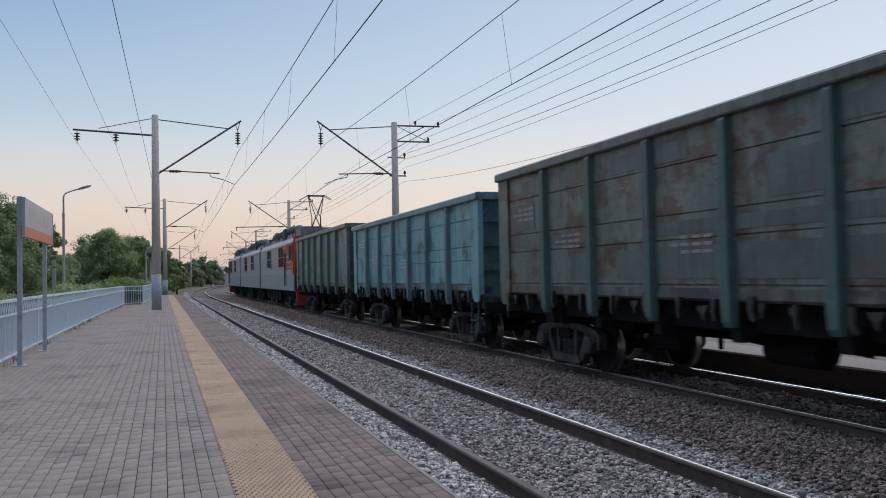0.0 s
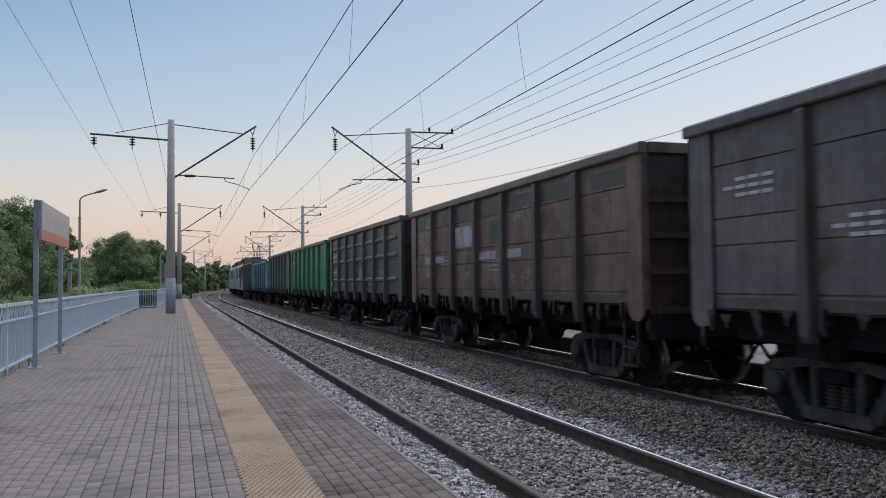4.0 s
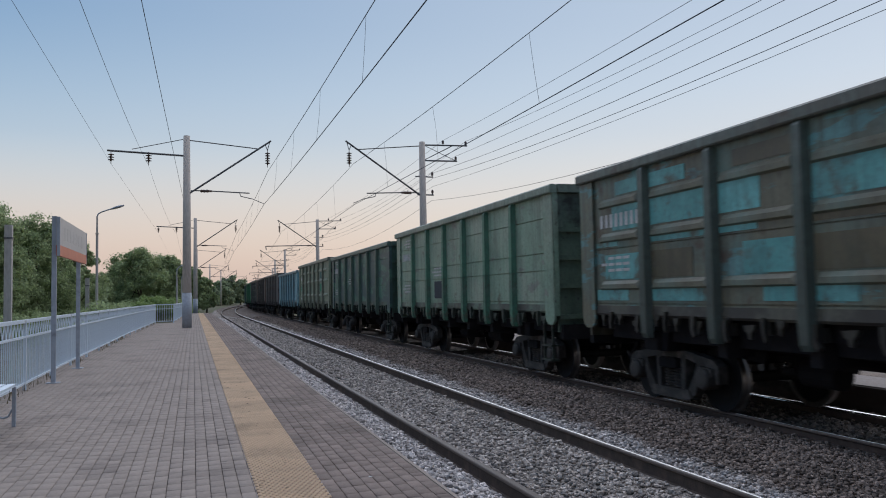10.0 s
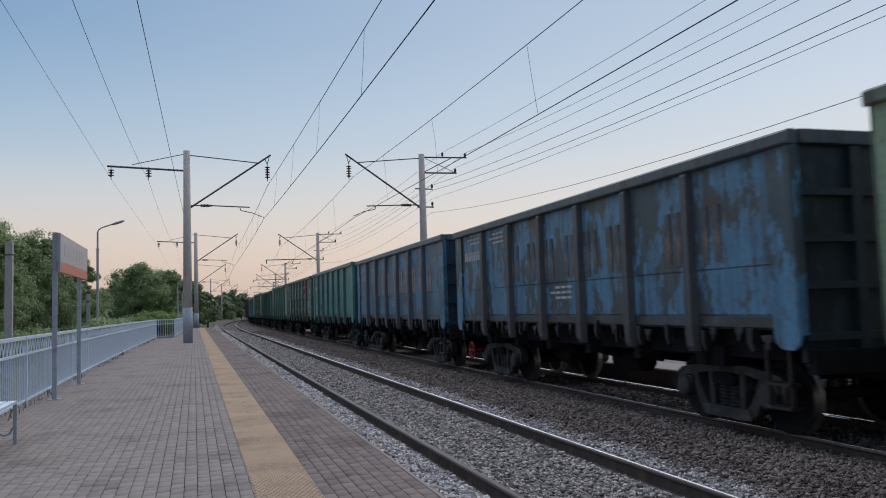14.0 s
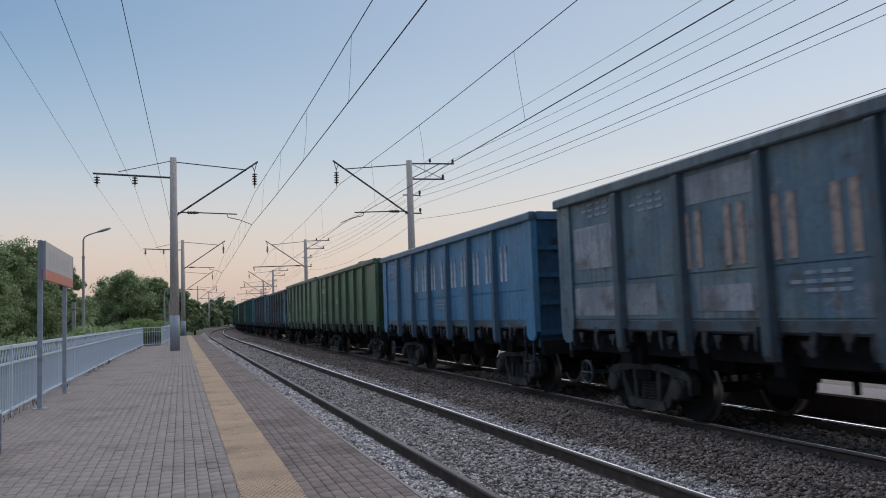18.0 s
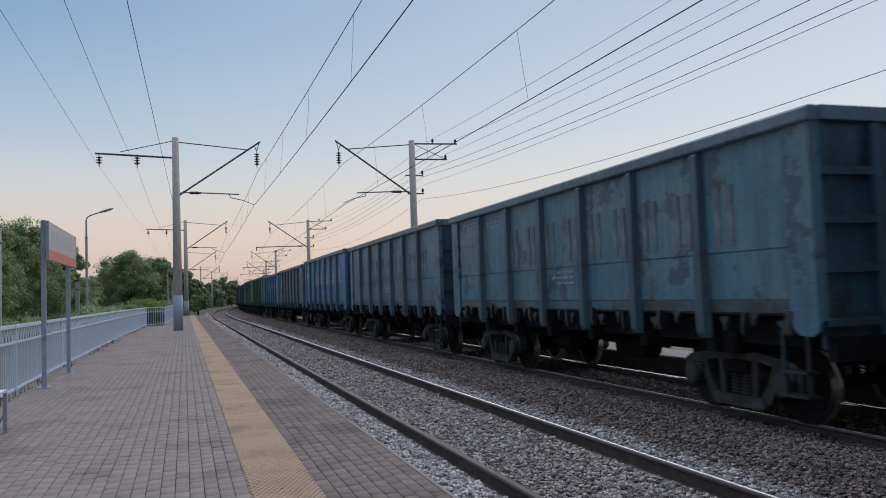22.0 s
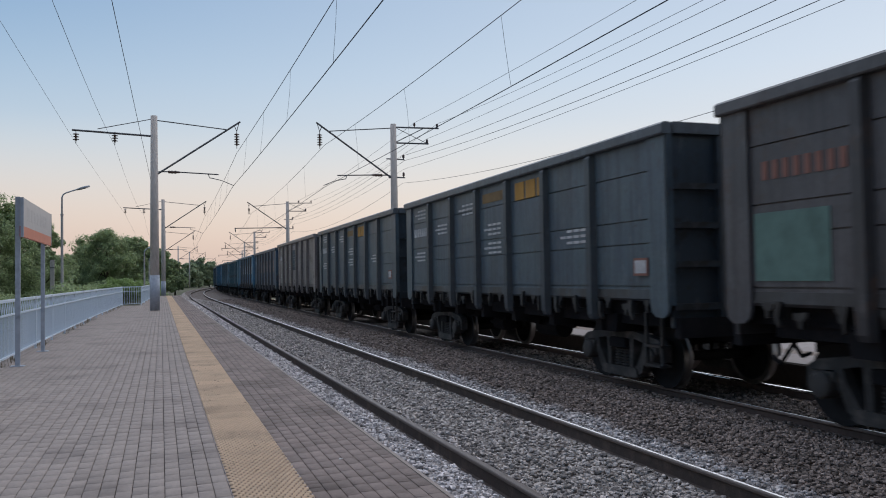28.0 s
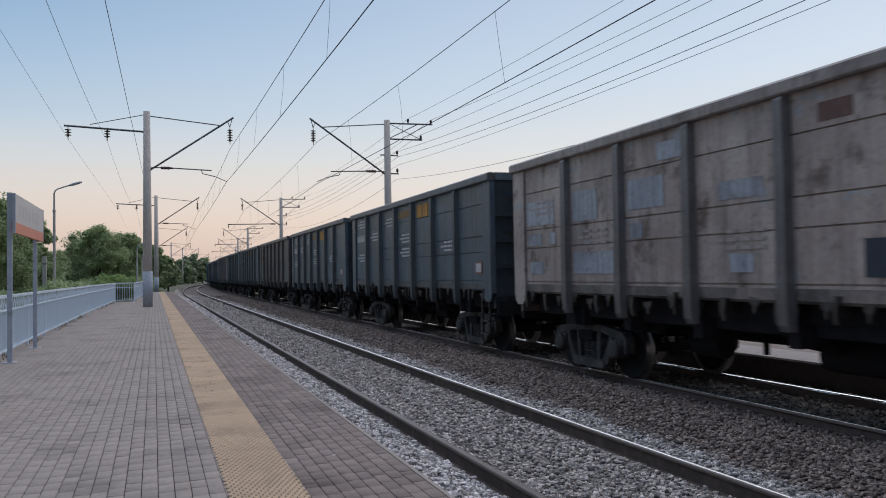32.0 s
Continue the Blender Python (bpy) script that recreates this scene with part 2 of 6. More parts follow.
M_PAVER = material("paver_concrete", (0.318, 0.262, 0.226), 0.85, grain=30, dark=(0.23, 0.19, 0.178), stain=(0.17, 0.138, 0.125),
                   stain_scale=0.9, stain_lo=0.52, stain_hi=0.75, per="island", spread=0.08, bump=0.25, bump_scale=120)
M_PAVER_OBJ = material("paver_concrete_loose", (0.318, 0.262, 0.226), 0.85, grain=30, dark=(0.23, 0.19, 0.178), per="object", spread=0.09,
                       stain=(0.165, 0.135, 0.12), stain_scale=1.1, stain_lo=0.52, stain_hi=0.75, bump=0.3, bump_scale=120)
M_PAVER_EDGE = material("paver_concrete_edge", (0.252, 0.191, 0.166), 0.85, grain=25, dark=(0.17, 0.14, 0.122), stain=(0.128, 0.096, 0.082),
                        stain_scale=1.0, stain_lo=0.46, stain_hi=0.66, per="island", spread=0.15, bump=0.3, bump_scale=120)
M_PAVER_EDGE_OBJ = material("paver_concrete_edge_loose", (0.252, 0.191, 0.166), 0.85, grain=25, dark=(0.17, 0.14, 0.122), stain=(0.128, 0.096, 0.082),
                            stain_scale=1.0, stain_lo=0.46, stain_hi=0.66, per="object", spread=0.15, bump=0.3, bump_scale=120)
M_JOINT = material("joint_sand", (0.12, 0.105, 0.098), 0.95, grain=40, bump=0.4)
M_YELLOW = material("tactile_yellow", (0.61, 0.43, 0.29), 0.8, grain=20, dark=(0.50, 0.35, 0.235), stain=(0.27, 0.21, 0.15),
                    stain_scale=1.5, stain_lo=0.5, stain_hi=0.8, bump=0.2, per="object", spread=0.10)
# tile floor: dirt, plus the recess shade between ribs painted in as dark brown
M_YELLOW_GAPS = material("dirt_and_shade_between_ribs", (0.135, 0.093, 0.060), 0.9, grain=20, dark=(0.09, 0.064, 0.045), bump=0.2)
M_MORTAR = material("pale_crumbling_mortar", (0.46, 0.40, 0.385), 0.95, grain=40, dark=(0.30, 0.26, 0.25), stain=(0.22, 0.17, 0.15), stain_scale=6, stain_lo=0.5, stain_hi=0.65, bump=0.3)
M_CONCRETE = material("weathered_concrete", (0.54, 0.50, 0.475), 0.9, grain=14, stain=(0.36, 0.33, 0.31), stain_scale=0.8, stain_lo=0.45,
                      stain_hi=0.8, bump=0.35, stretch=(1, 1, 0.3))
M_POLE = material("warm_grey_spun_concrete", (0.62, 0.555, 0.51), 0.9, grain=14, stain=(0.50, 0.445, 0.405), stain_scale=0.8, stain_lo=0.45,
                  stain_hi=0.8, bump=0.3, stretch=(1, 1, 0.3))
M_SLAB = material("pale_concrete_slab", (0.385, 0.330, 0.305), 0.9, grain=14, stain=(0.36, 0.33, 0.31), stain_scale=0.6, bump=0.3)
M_SLAB_TILE = material("pale_beige_tile", (0.44, 0.36, 0.31), 0.9, grain=14, stain=(0.33, 0.28, 0.25), stain_scale=0.6, bump=0.3)
M_FENCE = material("pale_blue_paint", (0.72, 0.79, 0.86), 0.5, grain=10, dark=(0.62, 0.69, 0.77), stain=(0.22, 0.2, 0.2),
                   stain_scale=1.3, stain_lo=0.62, stain_hi=0.75, bump=0.05)
M_GREYPAINT = material("grey_blue_paint", (0.43, 0.455, 0.51), 0.5, grain=10, stain=(0.16, 0.15, 0.15), stain_scale=2, stain_lo=0.62,
                       stain_hi=0.75, bump=0.05)
M_STEEL = material("dull_galvanised_steel", (0.16, 0.16, 0.17), 0.55, metal=0.5, grain=12, stain=(0.10, 0.06, 0.045), stain_scale=3,
                   stain_lo=0.55, stain_hi=0.75, bump=0.1)
M_WIRE = material("wire_copper_grey", (0.095, 0.105, 0.13), 0.9, bump=0, spec=0.1)
M_EDGEWALL = material("dark_brown_concrete", (0.075, 0.062, 0.055), 0.9, grain=9, stain=(0.13, 0.11, 0.10), stain_scale=1.3, stain_lo=0.58, stain_hi=0.75, bump=0.3)
M_CERAMIC = material("brown_glazed_ceramic", (0.10, 0.06, 0.05), 0.25, grain=6, bump=0, spec=0.5)
M_RAILTOP_BAND = material("narrow_polished_rail_head", (0.95, 0.92, 0.90), 0.38, metal=1.0, grain=40, grain_mix=0.1, bump=0.02)
M_RAILTOP = material("polished_rail_head", (0.92, 0.91, 0.90), 0.07, metal=1.0, grain=40, grain_mix=0.1, bump=0.02)
M_RAILTOP_DULL = material("worn_rail_head", (0.115, 0.088, 0.075), 0.45, metal=0.0, grain=30, bump=0.05)
M_RAILTOP_RUST = material("rust_filmed_rail_head", (0.20, 0.15, 0.13), 0.55, metal=0.4, grain=30, bump=0.05)
M_RAIL = material("rusty_rail_side", (0.085, 0.062, 0.052), 0.85, grain=15, dark=(0.045, 0.035, 0.03), stain=(0.14, 0.10, 0.08),
                  stain_scale=4, bump=0.25)
M_RAIL_OILY = material("oily_brown_rail_side", (0.125, 0.085, 0.07), 0.8, grain=15, dark=(0.06, 0.04, 0.035), bump=0.25)
# dark grime, its colour taken down to include the shade beneath the wagons
M_UNDER = material("black_underframe_grime_shaded", (0.017, 0.0165, 0.019), 0.9, grain=6, dark=(0.013, 0.0128, 0.014), spec=0.12, stain=(0.026, 0.023, 0.024),
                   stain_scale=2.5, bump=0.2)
M_BOGIE = material("dusty_cast_steel", (0.036, 0.0345, 0.0335), 0.65, grain=8, dark=(0.016, 0.015, 0.015), stain=(0.065, 0.057, 0.052),
                   stain_scale=3, bump=0.25)
M_FRAME = material("dusty_bogie_frame", (0.050, 0.048, 0.047), 0.7, grain=9, dark=(0.025, 0.024, 0.023), stain=(0.10, 0.09, 0.083), stain_scale=4, stain_lo=0.5, stain_hi=0.65, bump=0.25)
# wheel steel blackened so the bogie frame openings look shaded
M_WHEEL = material("worn_wheel_steel_shaded", (0.019, 0.0185, 0.020), 0.7, spec=0.15, grain=8, stain=(0.02, 0.018, 0.017), stain_scale=4, bump=0.1)
M_DUSTY = material("pale_dusty_steel", (0.062, 0.059, 0.057), 0.6, grain=9, dark=(0.04, 0.038, 0.037), stain=(0.05, 0.045, 0.042), stain_scale=5, bump=0.2)
M_TREAD = material("bright_wheel_tread", (0.42, 0.40, 0.39), 0.38, metal=1.0, bump=0)
M_COAL = material("coal", (0.026, 0.025, 0.026), 0.95, spec=0.04, grain=9, dark=(0.012, 0.012, 0.012), bump=0.9, bump_scale=14)
M_GROUND = material("dry_grass_ground", (0.10, 0.105, 0.055), 0.95, grain=3, dark=(0.07, 0.06, 0.04), stain=(0.15, 0.125, 0.085),
                    stain_scale=0.25, bump=0.6, bump_scale=9)
M_BARK = material("bark", (0.10, 0.08, 0.06), 0.9, grain=9, bump=0.6, bump_scale=18, stretch=(1, 1, 0.25))
M_LEAF = material("tree_leaves", (0.36, 0.43, 0.225), 0.7, grain=0.6, dark=(0.235, 0.31, 0.165), stain=(0.43, 0.49, 0.26), stain_scale=0.3,
                  per="island", spread=0.35, bump=0)
M_LEAF_FAR = material("far_leaves", (0.34, 0.40, 0.25), 0.75, grain=1, dark=(0.26, 0.32, 0.20), stain=(0.42, 0.46, 0.28), stain_scale=0.2,
                      per="island", spread=0.3, bump=0)
M_LEAF_LIGHT = material("light_green_leaves", (0.27, 0.36, 0.13), 0.7, grain=2, dark=(0.2, 0.28, 0.10), per="island", spread=0.3, bump=0)
leafy(M_LEAF)
leafy(M_LEAF_LIGHT)
leafy(M_LEAF_FAR)
M_WEED = material("dry_weeds", (0.20, 0.16, 0.09), 0.9, grain=5, per="island", spread=0.4, bump=0)
M_SIGN = material("sign_panel_pale", (0.47, 0.46, 0.46), 0.4, grain=5, grain_mix=0.1, bump=0.02)
M_SIGNRED = material("sign_band_red", (0.60, 0.17, 0.10), 0.4, grain=5, grain_mix=0.1, bump=0.02)
M_SIGNMARK = material("sign_faded_letter_bars", (0.485, 0.475, 0.475), 0.45, bump=0)
M_WHITE = material("faded_white_paint", (0.60, 0.60, 0.60), 0.7, grain=6, stain=(0.36, 0.34, 0.33), stain_scale=2.2, stain_lo=0.5, stain_hi=0.7, bump=0)
# bed tones lowered: the shade in gaps between loose stones is coloured in
M_BALLAST = ballast_material("crushed_stone_bed", lo=0.3, hi=1.0)
M_STONES = ballast_material("crushed_stone_pieces", per_island=True)

# ---- small mesh helpers ----
def box(bm, x0, x1, y0, y1, z0, z1, m=None):
    vs = [bm.verts.new((x, y, z)) for x in (x0, x1) for y in (y0, y1) for z in (z0, z1)]
    for f in ((0, 1, 3, 2), (4, 6, 7, 5), (0, 4, 5, 1), (2, 3, 7, 6), (0, 2, 6, 4), (1, 5, 7, 3)):
        bm.faces.new([vs[i] for i in f])
    if m is not None:
        bmesh.ops.transform(bm, matrix=m, verts=vs)
    return vs


def rod(bm, a, b, r, n=6, r2=None, cap=True):
    """A round bar from a to b, tapering to r2."""
    a, b = Vector(a), Vector(b)
    r2 = r if r2 is None else r2
    d = (b - a).normalized()
    u = d.orthogonal().normalized()
    v = d.cross(u)
    rings = []
    for p, q in ((a, r), (b, r2)):
        rings.append([bm.verts.new(p + (u * math.cos(k * math.tau / n) + v * math.sin(k * math.tau / n)) * q) for k in range(n)])
    for k in range(n):
        bm.faces.new((rings[0][k], rings[0][(k + 1) % n], rings[1][(k + 1) % n], rings[1][k]))
    if cap:
        bm.faces.new(rings[0][::-1])
        bm.faces.new(rings[1])


def bar(bm, a, b, w, h):
    """A rectangular bar from a to b, w across and h high."""
    a, b = Vector(a), Vector(b)
    d = (b - a)
    q = d.to_track_quat("Y", "Z").to_matrix().to_4x4()
    box(bm, -w / 2, w / 2, 0, d.length, -h / 2, h / 2, Matrix.Translation(a) @ q)


def lathe(bm, profile, n=12, m=None):
    """A round body about z from (radius, height) pairs."""
    rings = []
    for r, z in profile:
        rings.append([bm.verts.new((r * math.cos(k * math.tau / n), r * math.sin(k * math.tau / n), z)) for k in range(n)])
    for a, b in zip(rings, rings[1:]):
        for k in range(n):
            bm.faces.new((a[k], a[(k + 1) % n], b[(k + 1) % n], b[k]))
    bm.faces.new(rings[0][::-1])
    bm.faces.new(rings[-1])
    if m is not None:
        bmesh.ops.transform(bm, matrix=m, verts=[v for ring in rings for v in ring])


def prism(bm, outline, x0, x1):
    """A plate from a (y, z) outline, thick from x0 to x1."""
    a = [bm.verts.new((x0, y, z)) for y, z in outline]
    b = [bm.verts.new((x1, y, z)) for y, z in outline]
    bm.faces.new(a)
    bm.faces.new(b[::-1])
    for i in range(len(outline)):
        j = (i + 1) % len(outline)
        bm.faces.new((a[j], a[i], b[i], b[j]))


def mesh_of(name, bm, mat, smooth=False):
    bmesh.ops.recalc_face_normals(bm, faces=bm.faces)
    me = bpy.data.meshes.new(name)
    bm.to_mesh(me)
    bm.free()
    me.materials.append(mat)
    if smooth:
        for p in me.polygons:
            p.use_smooth = True
    return me


def part(name, bm, mat, parent, label="", smooth=False):
    """Links a bmesh as one mesh object under a thing or a part."""
    ob = new(name, bm if isinstance(bm, bpy.types.Mesh) else mesh_of(name, bm, mat, smooth))
    ob.parent = parent
    return tagged(ob, label)


def thing(name, label, category, group="", kind="", m=None):
    ob = new(name)
    ob.empty_display_size = 0.2
    if m is not None:
        ob.matrix_world = m
    return tagged(ob, label, category, group, kind)


def soup(name, verts, faces, mat):
    me = bpy.data.meshes.new(name)
    me.from_pydata(verts, [], faces)
    me.materials.append(mat)
    return me


# ---- the plan: two tracks, straight along +y, then bending to the right ----
X1, Z1 = 3.43, -0.18          # near track: axis and rail head
X2, Z2 = 8.147, -0.33         # goods track
S2 = 0.0047                   # its slight slant
BEND, RADIUS = 69.6, 774.7


def track1(u):
    """Point and heading of the near track, u metres on."""
    if u <= BEND:
        return Vector((X1, u, 0)), 0.0
    a = (u - BEND) / RADIUS
    return Vector((X1 + RADIUS * (1 - math.cos(a)), BEND + RADIUS * math.sin(a), 0)), a


def track2(u):
    """The goods track runs on almost straight while the near one bends, then follows it round."""
    a, b = max(0.0, u - 75.0), max(0.0, u - 122.0)
    return Vector((X2 + S2 * u + a * a / 5200 + b * b / 1200, u, 0)), math.atan(S2 + a / 2600 + b / 600)


def sweep(section, path, stations, z=0.0, closed=True):
    """Vertices and faces of a section of (offset, height) carried along a path."""
    verts, faces, n = [], [], len(section)
    for u in stations:
        p, a = path(u)
        side = Vector((math.cos(a), -math.sin(a), 0))
        verts += [tuple(p + side * o + Vector((0, 0, z + h))) for o, h in section]
    for i in range(len(stations) - 1):
        for k in range(n if closed else n - 1):
            j = (k + 1) % n
            faces.append((i * n + k, i * n + j, (i + 1) * n + j, (i + 1) * n + k))
    return verts, faces


STATIONS = [-430, -300, -200, -120, -60, -30, -10, 0, 10, 20, 30, 40, 50, 60, 70] + [80 + 10 * i for i in range(50)]

# ---- ground, to the horizon ----
ground_z = -0.85
gv, gf = [], []
gx = [-2500, -900, -300, -120, -60, -30, -16, -8, -3.2, 0, 14, 18, 30, 60, 150, 500, 2500]
gy = [-2500, -800, -300, -100, -40, 0, 20, 40, 60, 80, 110, 150, 220, 320, 600, 1200, 2500]
for j, y in enumerate(gy):
    for i, x in enumerate(gx):
        far = max(0.0, min(1.0, (math.hypot(x, y) - 400) / 600))
        gv.append((x, y, ground_z + 0.12 * noise.noise((x * 0.11, y * 0.09, 0)) - 0.4 * far))
for j in range(len(gy) - 1):
    for i in range(len(gx) - 1):
        k = j * len(gx) + i
        gf.append((k, k + 1, k + 1 + len(gx), k + len(gx)))
ground = tagged(new("ground", soup("ground", gv, gf, M_GROUND)), "dry grassy ground beside the railway", "ground", kind="structure")

# ---- track beds of crushed stone ----
bed = [(-2.6, -0.72), (-1.66, 0.10), (-1.35, 0.02), (-0.85, -0.155), (0.85, -0.155), (1.3, -0.10), (1.9, -0.06),
       (2.6, -0.10), (3.4, -0.22), (3.4, -0.75)]
v, f = sweep(bed, track1, STATIONS, Z1)
tagged(new("ballast_bed", soup("ballast_bed", v, f, M_BALLAST)), "pale grey crushed stone bed of the near track", "ballast", kind="structure")
bed2 = [(-1.9, -0.5), (-1.86, -0.10), (-1.3, -0.085), (-0.85, -0.115), (0.85, -0.13), (1.4, -0.14), (1.9, -0.20), (2.2, -0.55)]
v, f = sweep(bed2, track2, STATIONS, Z2)
tagged(new("ballast_bed", soup("ballast_bed", v, f, M_BALLAST)), "oily dark brown crushed stone bed of the goods track", "ballast", kind="structure")

# ---- rails ----
HEAD = [(-0.036, -0.03), (-0.036, -0.014), (-0.031, -0.005), (-0.024, -0.001), (0.024, -0.001), (0.031, -0.005), (0.036, -0.014), (0.036, -0.03)]
WEB = [(-0.036, -0.031), (0.036, -0.031), (0.012, -0.05), (0.010, -0.145), (0.066, -0.168), (0.066, -0.18), (-0.066, -0.18),
       (-0.066, -0.168), (-0.010, -0.145), (-0.012, -0.05)]


BAND = [(-0.016, -0.002), (-0.0155, -0.0005), (-0.004, 0.0030), (0.006, 0.0036), (0.009, -0.002)]
NARROW = [(-0.007, -0.002), (-0.006, 0.0008), (0.009, 0.0008), (0.010, -0.002)]
TILTED = [(-0.036, -0.012), (-0.0345, -0.0072), (-0.022, -0.0042), (-0.006, -0.0010), (0.014, 0.0022), (0.026, 0.0028), (0.030, -0.004)]


def rail(path, off, z, top, side, label, band=None, worn=BAND):
    r = thing("rail", label, "rail", "rails of the two tracks", "structure")
    for nm, sec, mat in (("rail_head", HEAD, top), ("rail_web", WEB, side)):
        v, f = sweep([(o + off, h) for o, h in sec], path, STATIONS, z)
        part(nm, soup(nm, v, f, mat), mat, r)
    if band:
        v, f = sweep([(o + off, h) for o, h in worn], path, STATIONS, z)
        part("running_band", soup("running_band", v, f, band), band, r, "narrow bright running band")


rail(track1, -0.795, Z1, M_RAILTOP_DULL, M_RAIL, "dull rusty steel rail beside the platform")
rail(track1, 0.795, Z1, M_RAILTOP_DULL, M_RAIL, "rusty steel rail with a narrow bright running band", M_RAILTOP_BAND)
rail(track2, -0.795, Z2, M_RAILTOP_RUST, M_RAIL_OILY, "oil-stained brown steel rail under the goods train", M_RAILTOP_BAND, NARROW)
rail(track2, 0.795, Z2, M_RAILTOP, M_RAIL_OILY, "steel rail with a mirror-bright head under the goods train", M_RAILTOP, TILTED)

# ---- the platform: a slab, with its tactile strip and pavers laid further down ----
EDGE = 1.78
P0, P1 = -12.0, 84.0
bm = bmesh.new()
box(bm, -3.0, EDGE, P0, 52.0, -0.9, -0.03)
box(bm, -1.3, EDGE, 52.0, P1, -0.9, -0.03)
platform = tagged(new("platform", mesh_of("platform", bm, M_JOINT)), "low paved station platform in grey concrete pavers", "platform", kind="structure")
bm = bmesh.new()
box(bm, EDGE, EDGE + 0.03, P0, P1, -0.55, 0.004)
part("edge_kerb", bm, M_PAVER, platform, "worn concrete edge")

# the low platform across the tracks
bm = bmesh.new()
box(bm, 9.95, 14.6, -60, 70, -0.8, -0.09)
across = tagged(new("platform_across", mesh_of("platform_across", bm, M_SLAB)), "low pale concrete platform behind the goods track", "platform", kind="structure")
bm = bmesh.new()
box(bm, 9.90, 9.948, -60, 70, -0.8, -0.11)
part("edge_wall", bm, M_EDGEWALL, across, "dark brown edge wall")

# ---- paving ----
def brick_field(rects, seed):
    """Bricks from (x0, x1, y0, y1, z) rectangles, each a little sunk, tilted and chamfered, as arrays for one mesh."""
    rnd = np.random.default_rng(seed)
    r = np.array(rects)
    n = len(r)
    x0, x1, y0, y1 = (r[:, k] for k in range(4))
    zt = rnd.normal(0, 0.0005, (n, 4)) + rnd.normal(0, 0.0009, (n, 1))
    c = 0.0022
    v = np.zeros((n, 12, 3))
    for k, (x, y) in enumerate(((x0 + c, y0 + c), (x1 - c, y0 + c), (x1 - c, y1 - c), (x0 + c, y1 - c))):
        v[:, k, 0], v[:, k, 1], v[:, k, 2] = x, y, zt[:, k]
    for k, (x, y) in enumerate(((x0, y0), (x1, y0), (x1, y1), (x0, y1))):
        v[:, 4 + k, 0], v[:, 4 + k, 1], v[:, 4 + k, 2] = x, y, zt[:, k] - c
        v[:, 8 + k, 0], v[:, 8 + k, 1], v[:, 8 + k, 2] = x, y, -0.032
    quad = [(0, 1, 2, 3)]
    for k in range(4):
        j = (k + 1) % 4
        quad += [(4 + k, 4 + j, j, k), (8 + k, 8 + j, 4 + j, 4 + k)]
    f = (np.array(quad)[None] + 12 * np.arange(n)[:, None, None]).reshape(-1, 4)
    return v.reshape(-1, 3), f


def quick_mesh(name, v, f, mat):
    """A quad mesh straight from arrays."""
    me = bpy.data.meshes.new(name)
    me.vertices.add(len(v))
    me.vertices.foreach_set("co", np.asarray(v, "f").ravel())
    me.loops.add(len(f) * 4)
    me.loops.foreach_set("vertex_index", np.asarray(f, "i").ravel())
    me.polygons.add(len(f))
    me.polygons.foreach_set("loop_start", np.arange(0, len(f) * 4, 4, dtype="i"))
    me.update(calc_edges=True)
    me.materials.append(mat)
    return me


rnd = np.random.default_rng(5)
rects, close = [], []
edge_rects = []
for x0, x1, width, gap in ((-2.98, 0.446, 0.107, 0.0026), (0.956, EDGE, 0.103, 0.0036)):
    cols = int(round((x1 - x0) / width))
    width = (x1 - x0) / cols
    for c in range(cols):
        cx0 = x0 + c * width
        y = P0 + rnd.uniform(0, 0.2)
        end = 52.0 if cx0 < -1.3 else P1
        while y < end:
            length = 0.21 if rnd.random() > 0.12 else 0.105
            q = (cx0 + gap, cx0 + width - gap, y, y + length - 2.4 * gap)
            (close if 5.3 < y < 8.2 and cx0 > -0.72 else edge_rects if cx0 > 0.9 else rects).append(q)
            y += length
v, f = brick_field(rects, 1)
tagged(part("pavers", quick_mesh("pavers", v, f, M_PAVER), M_PAVER, platform), kind="stuff")
v, f = brick_field(edge_rects, 2)
tagged(part("edge_pavers", quick_mesh("edge_pavers", v, f, M_PAVER_EDGE), M_PAVER_EDGE, platform), kind="stuff")
proto = {}
for q in close:
    key = (round(q[1] - q[0], 3), round(q[3] - q[2], 3))
    if key not in proto:
        v, f = brick_field([(-key[0] / 2, key[0] / 2, -key[1] / 2, key[1] / 2)], 3)
        proto[key] = quick_mesh("paver", v, f, M_PAVER_OBJ)
    o = part("paver", proto[key], M_PAVER_OBJ, platform)
    if q[0] > 0.9:
        o.material_slots[0].link = "OBJECT"
        o.material_slots[0].material = M_PAVER_EDGE_OBJ
    o.location = ((q[0] + q[1]) / 2, (q[2] + q[3]) / 2, rnd.normal(0, 0.0008))
    o.rotation_euler = (rnd.normal(0, 0.0014), rnd.normal(0, 0.0014), rnd.normal(0, 0.005))

# yellow warning strip: ribbed tiles
tile_r = [(-0.247, 0.247, -0.2512, 0.2512)]
v, f = brick_field(tile_r, 4)
v = v.reshape(-1, 3)
vs, fs = [v], [f]
for j in range(10):
    for i in range(11):
        bx, by, s = -0.2340 + i * 0.0447 + 0.0223 * (j % 2), -0.2262 + j * 0.0503, 0.0175
        top = [(bx - s * 0.8, by - 0.009, 0.010), (bx + s * 0.8, by - 0.009, 0.010), (bx + s * 0.8, by + 0.009, 0.010), (bx - s * 0.8, by + 0.009, 0.010)]
        low = [(bx - s, by - 0.016, -0.001), (bx + s, by - 0.016, -0.001), (bx + s, by + 0.016, -0.001), (bx - s, by + 0.016, -0.001)]
        k = sum(len(a) for a in vs)
        vs.append(np.array(top + low))
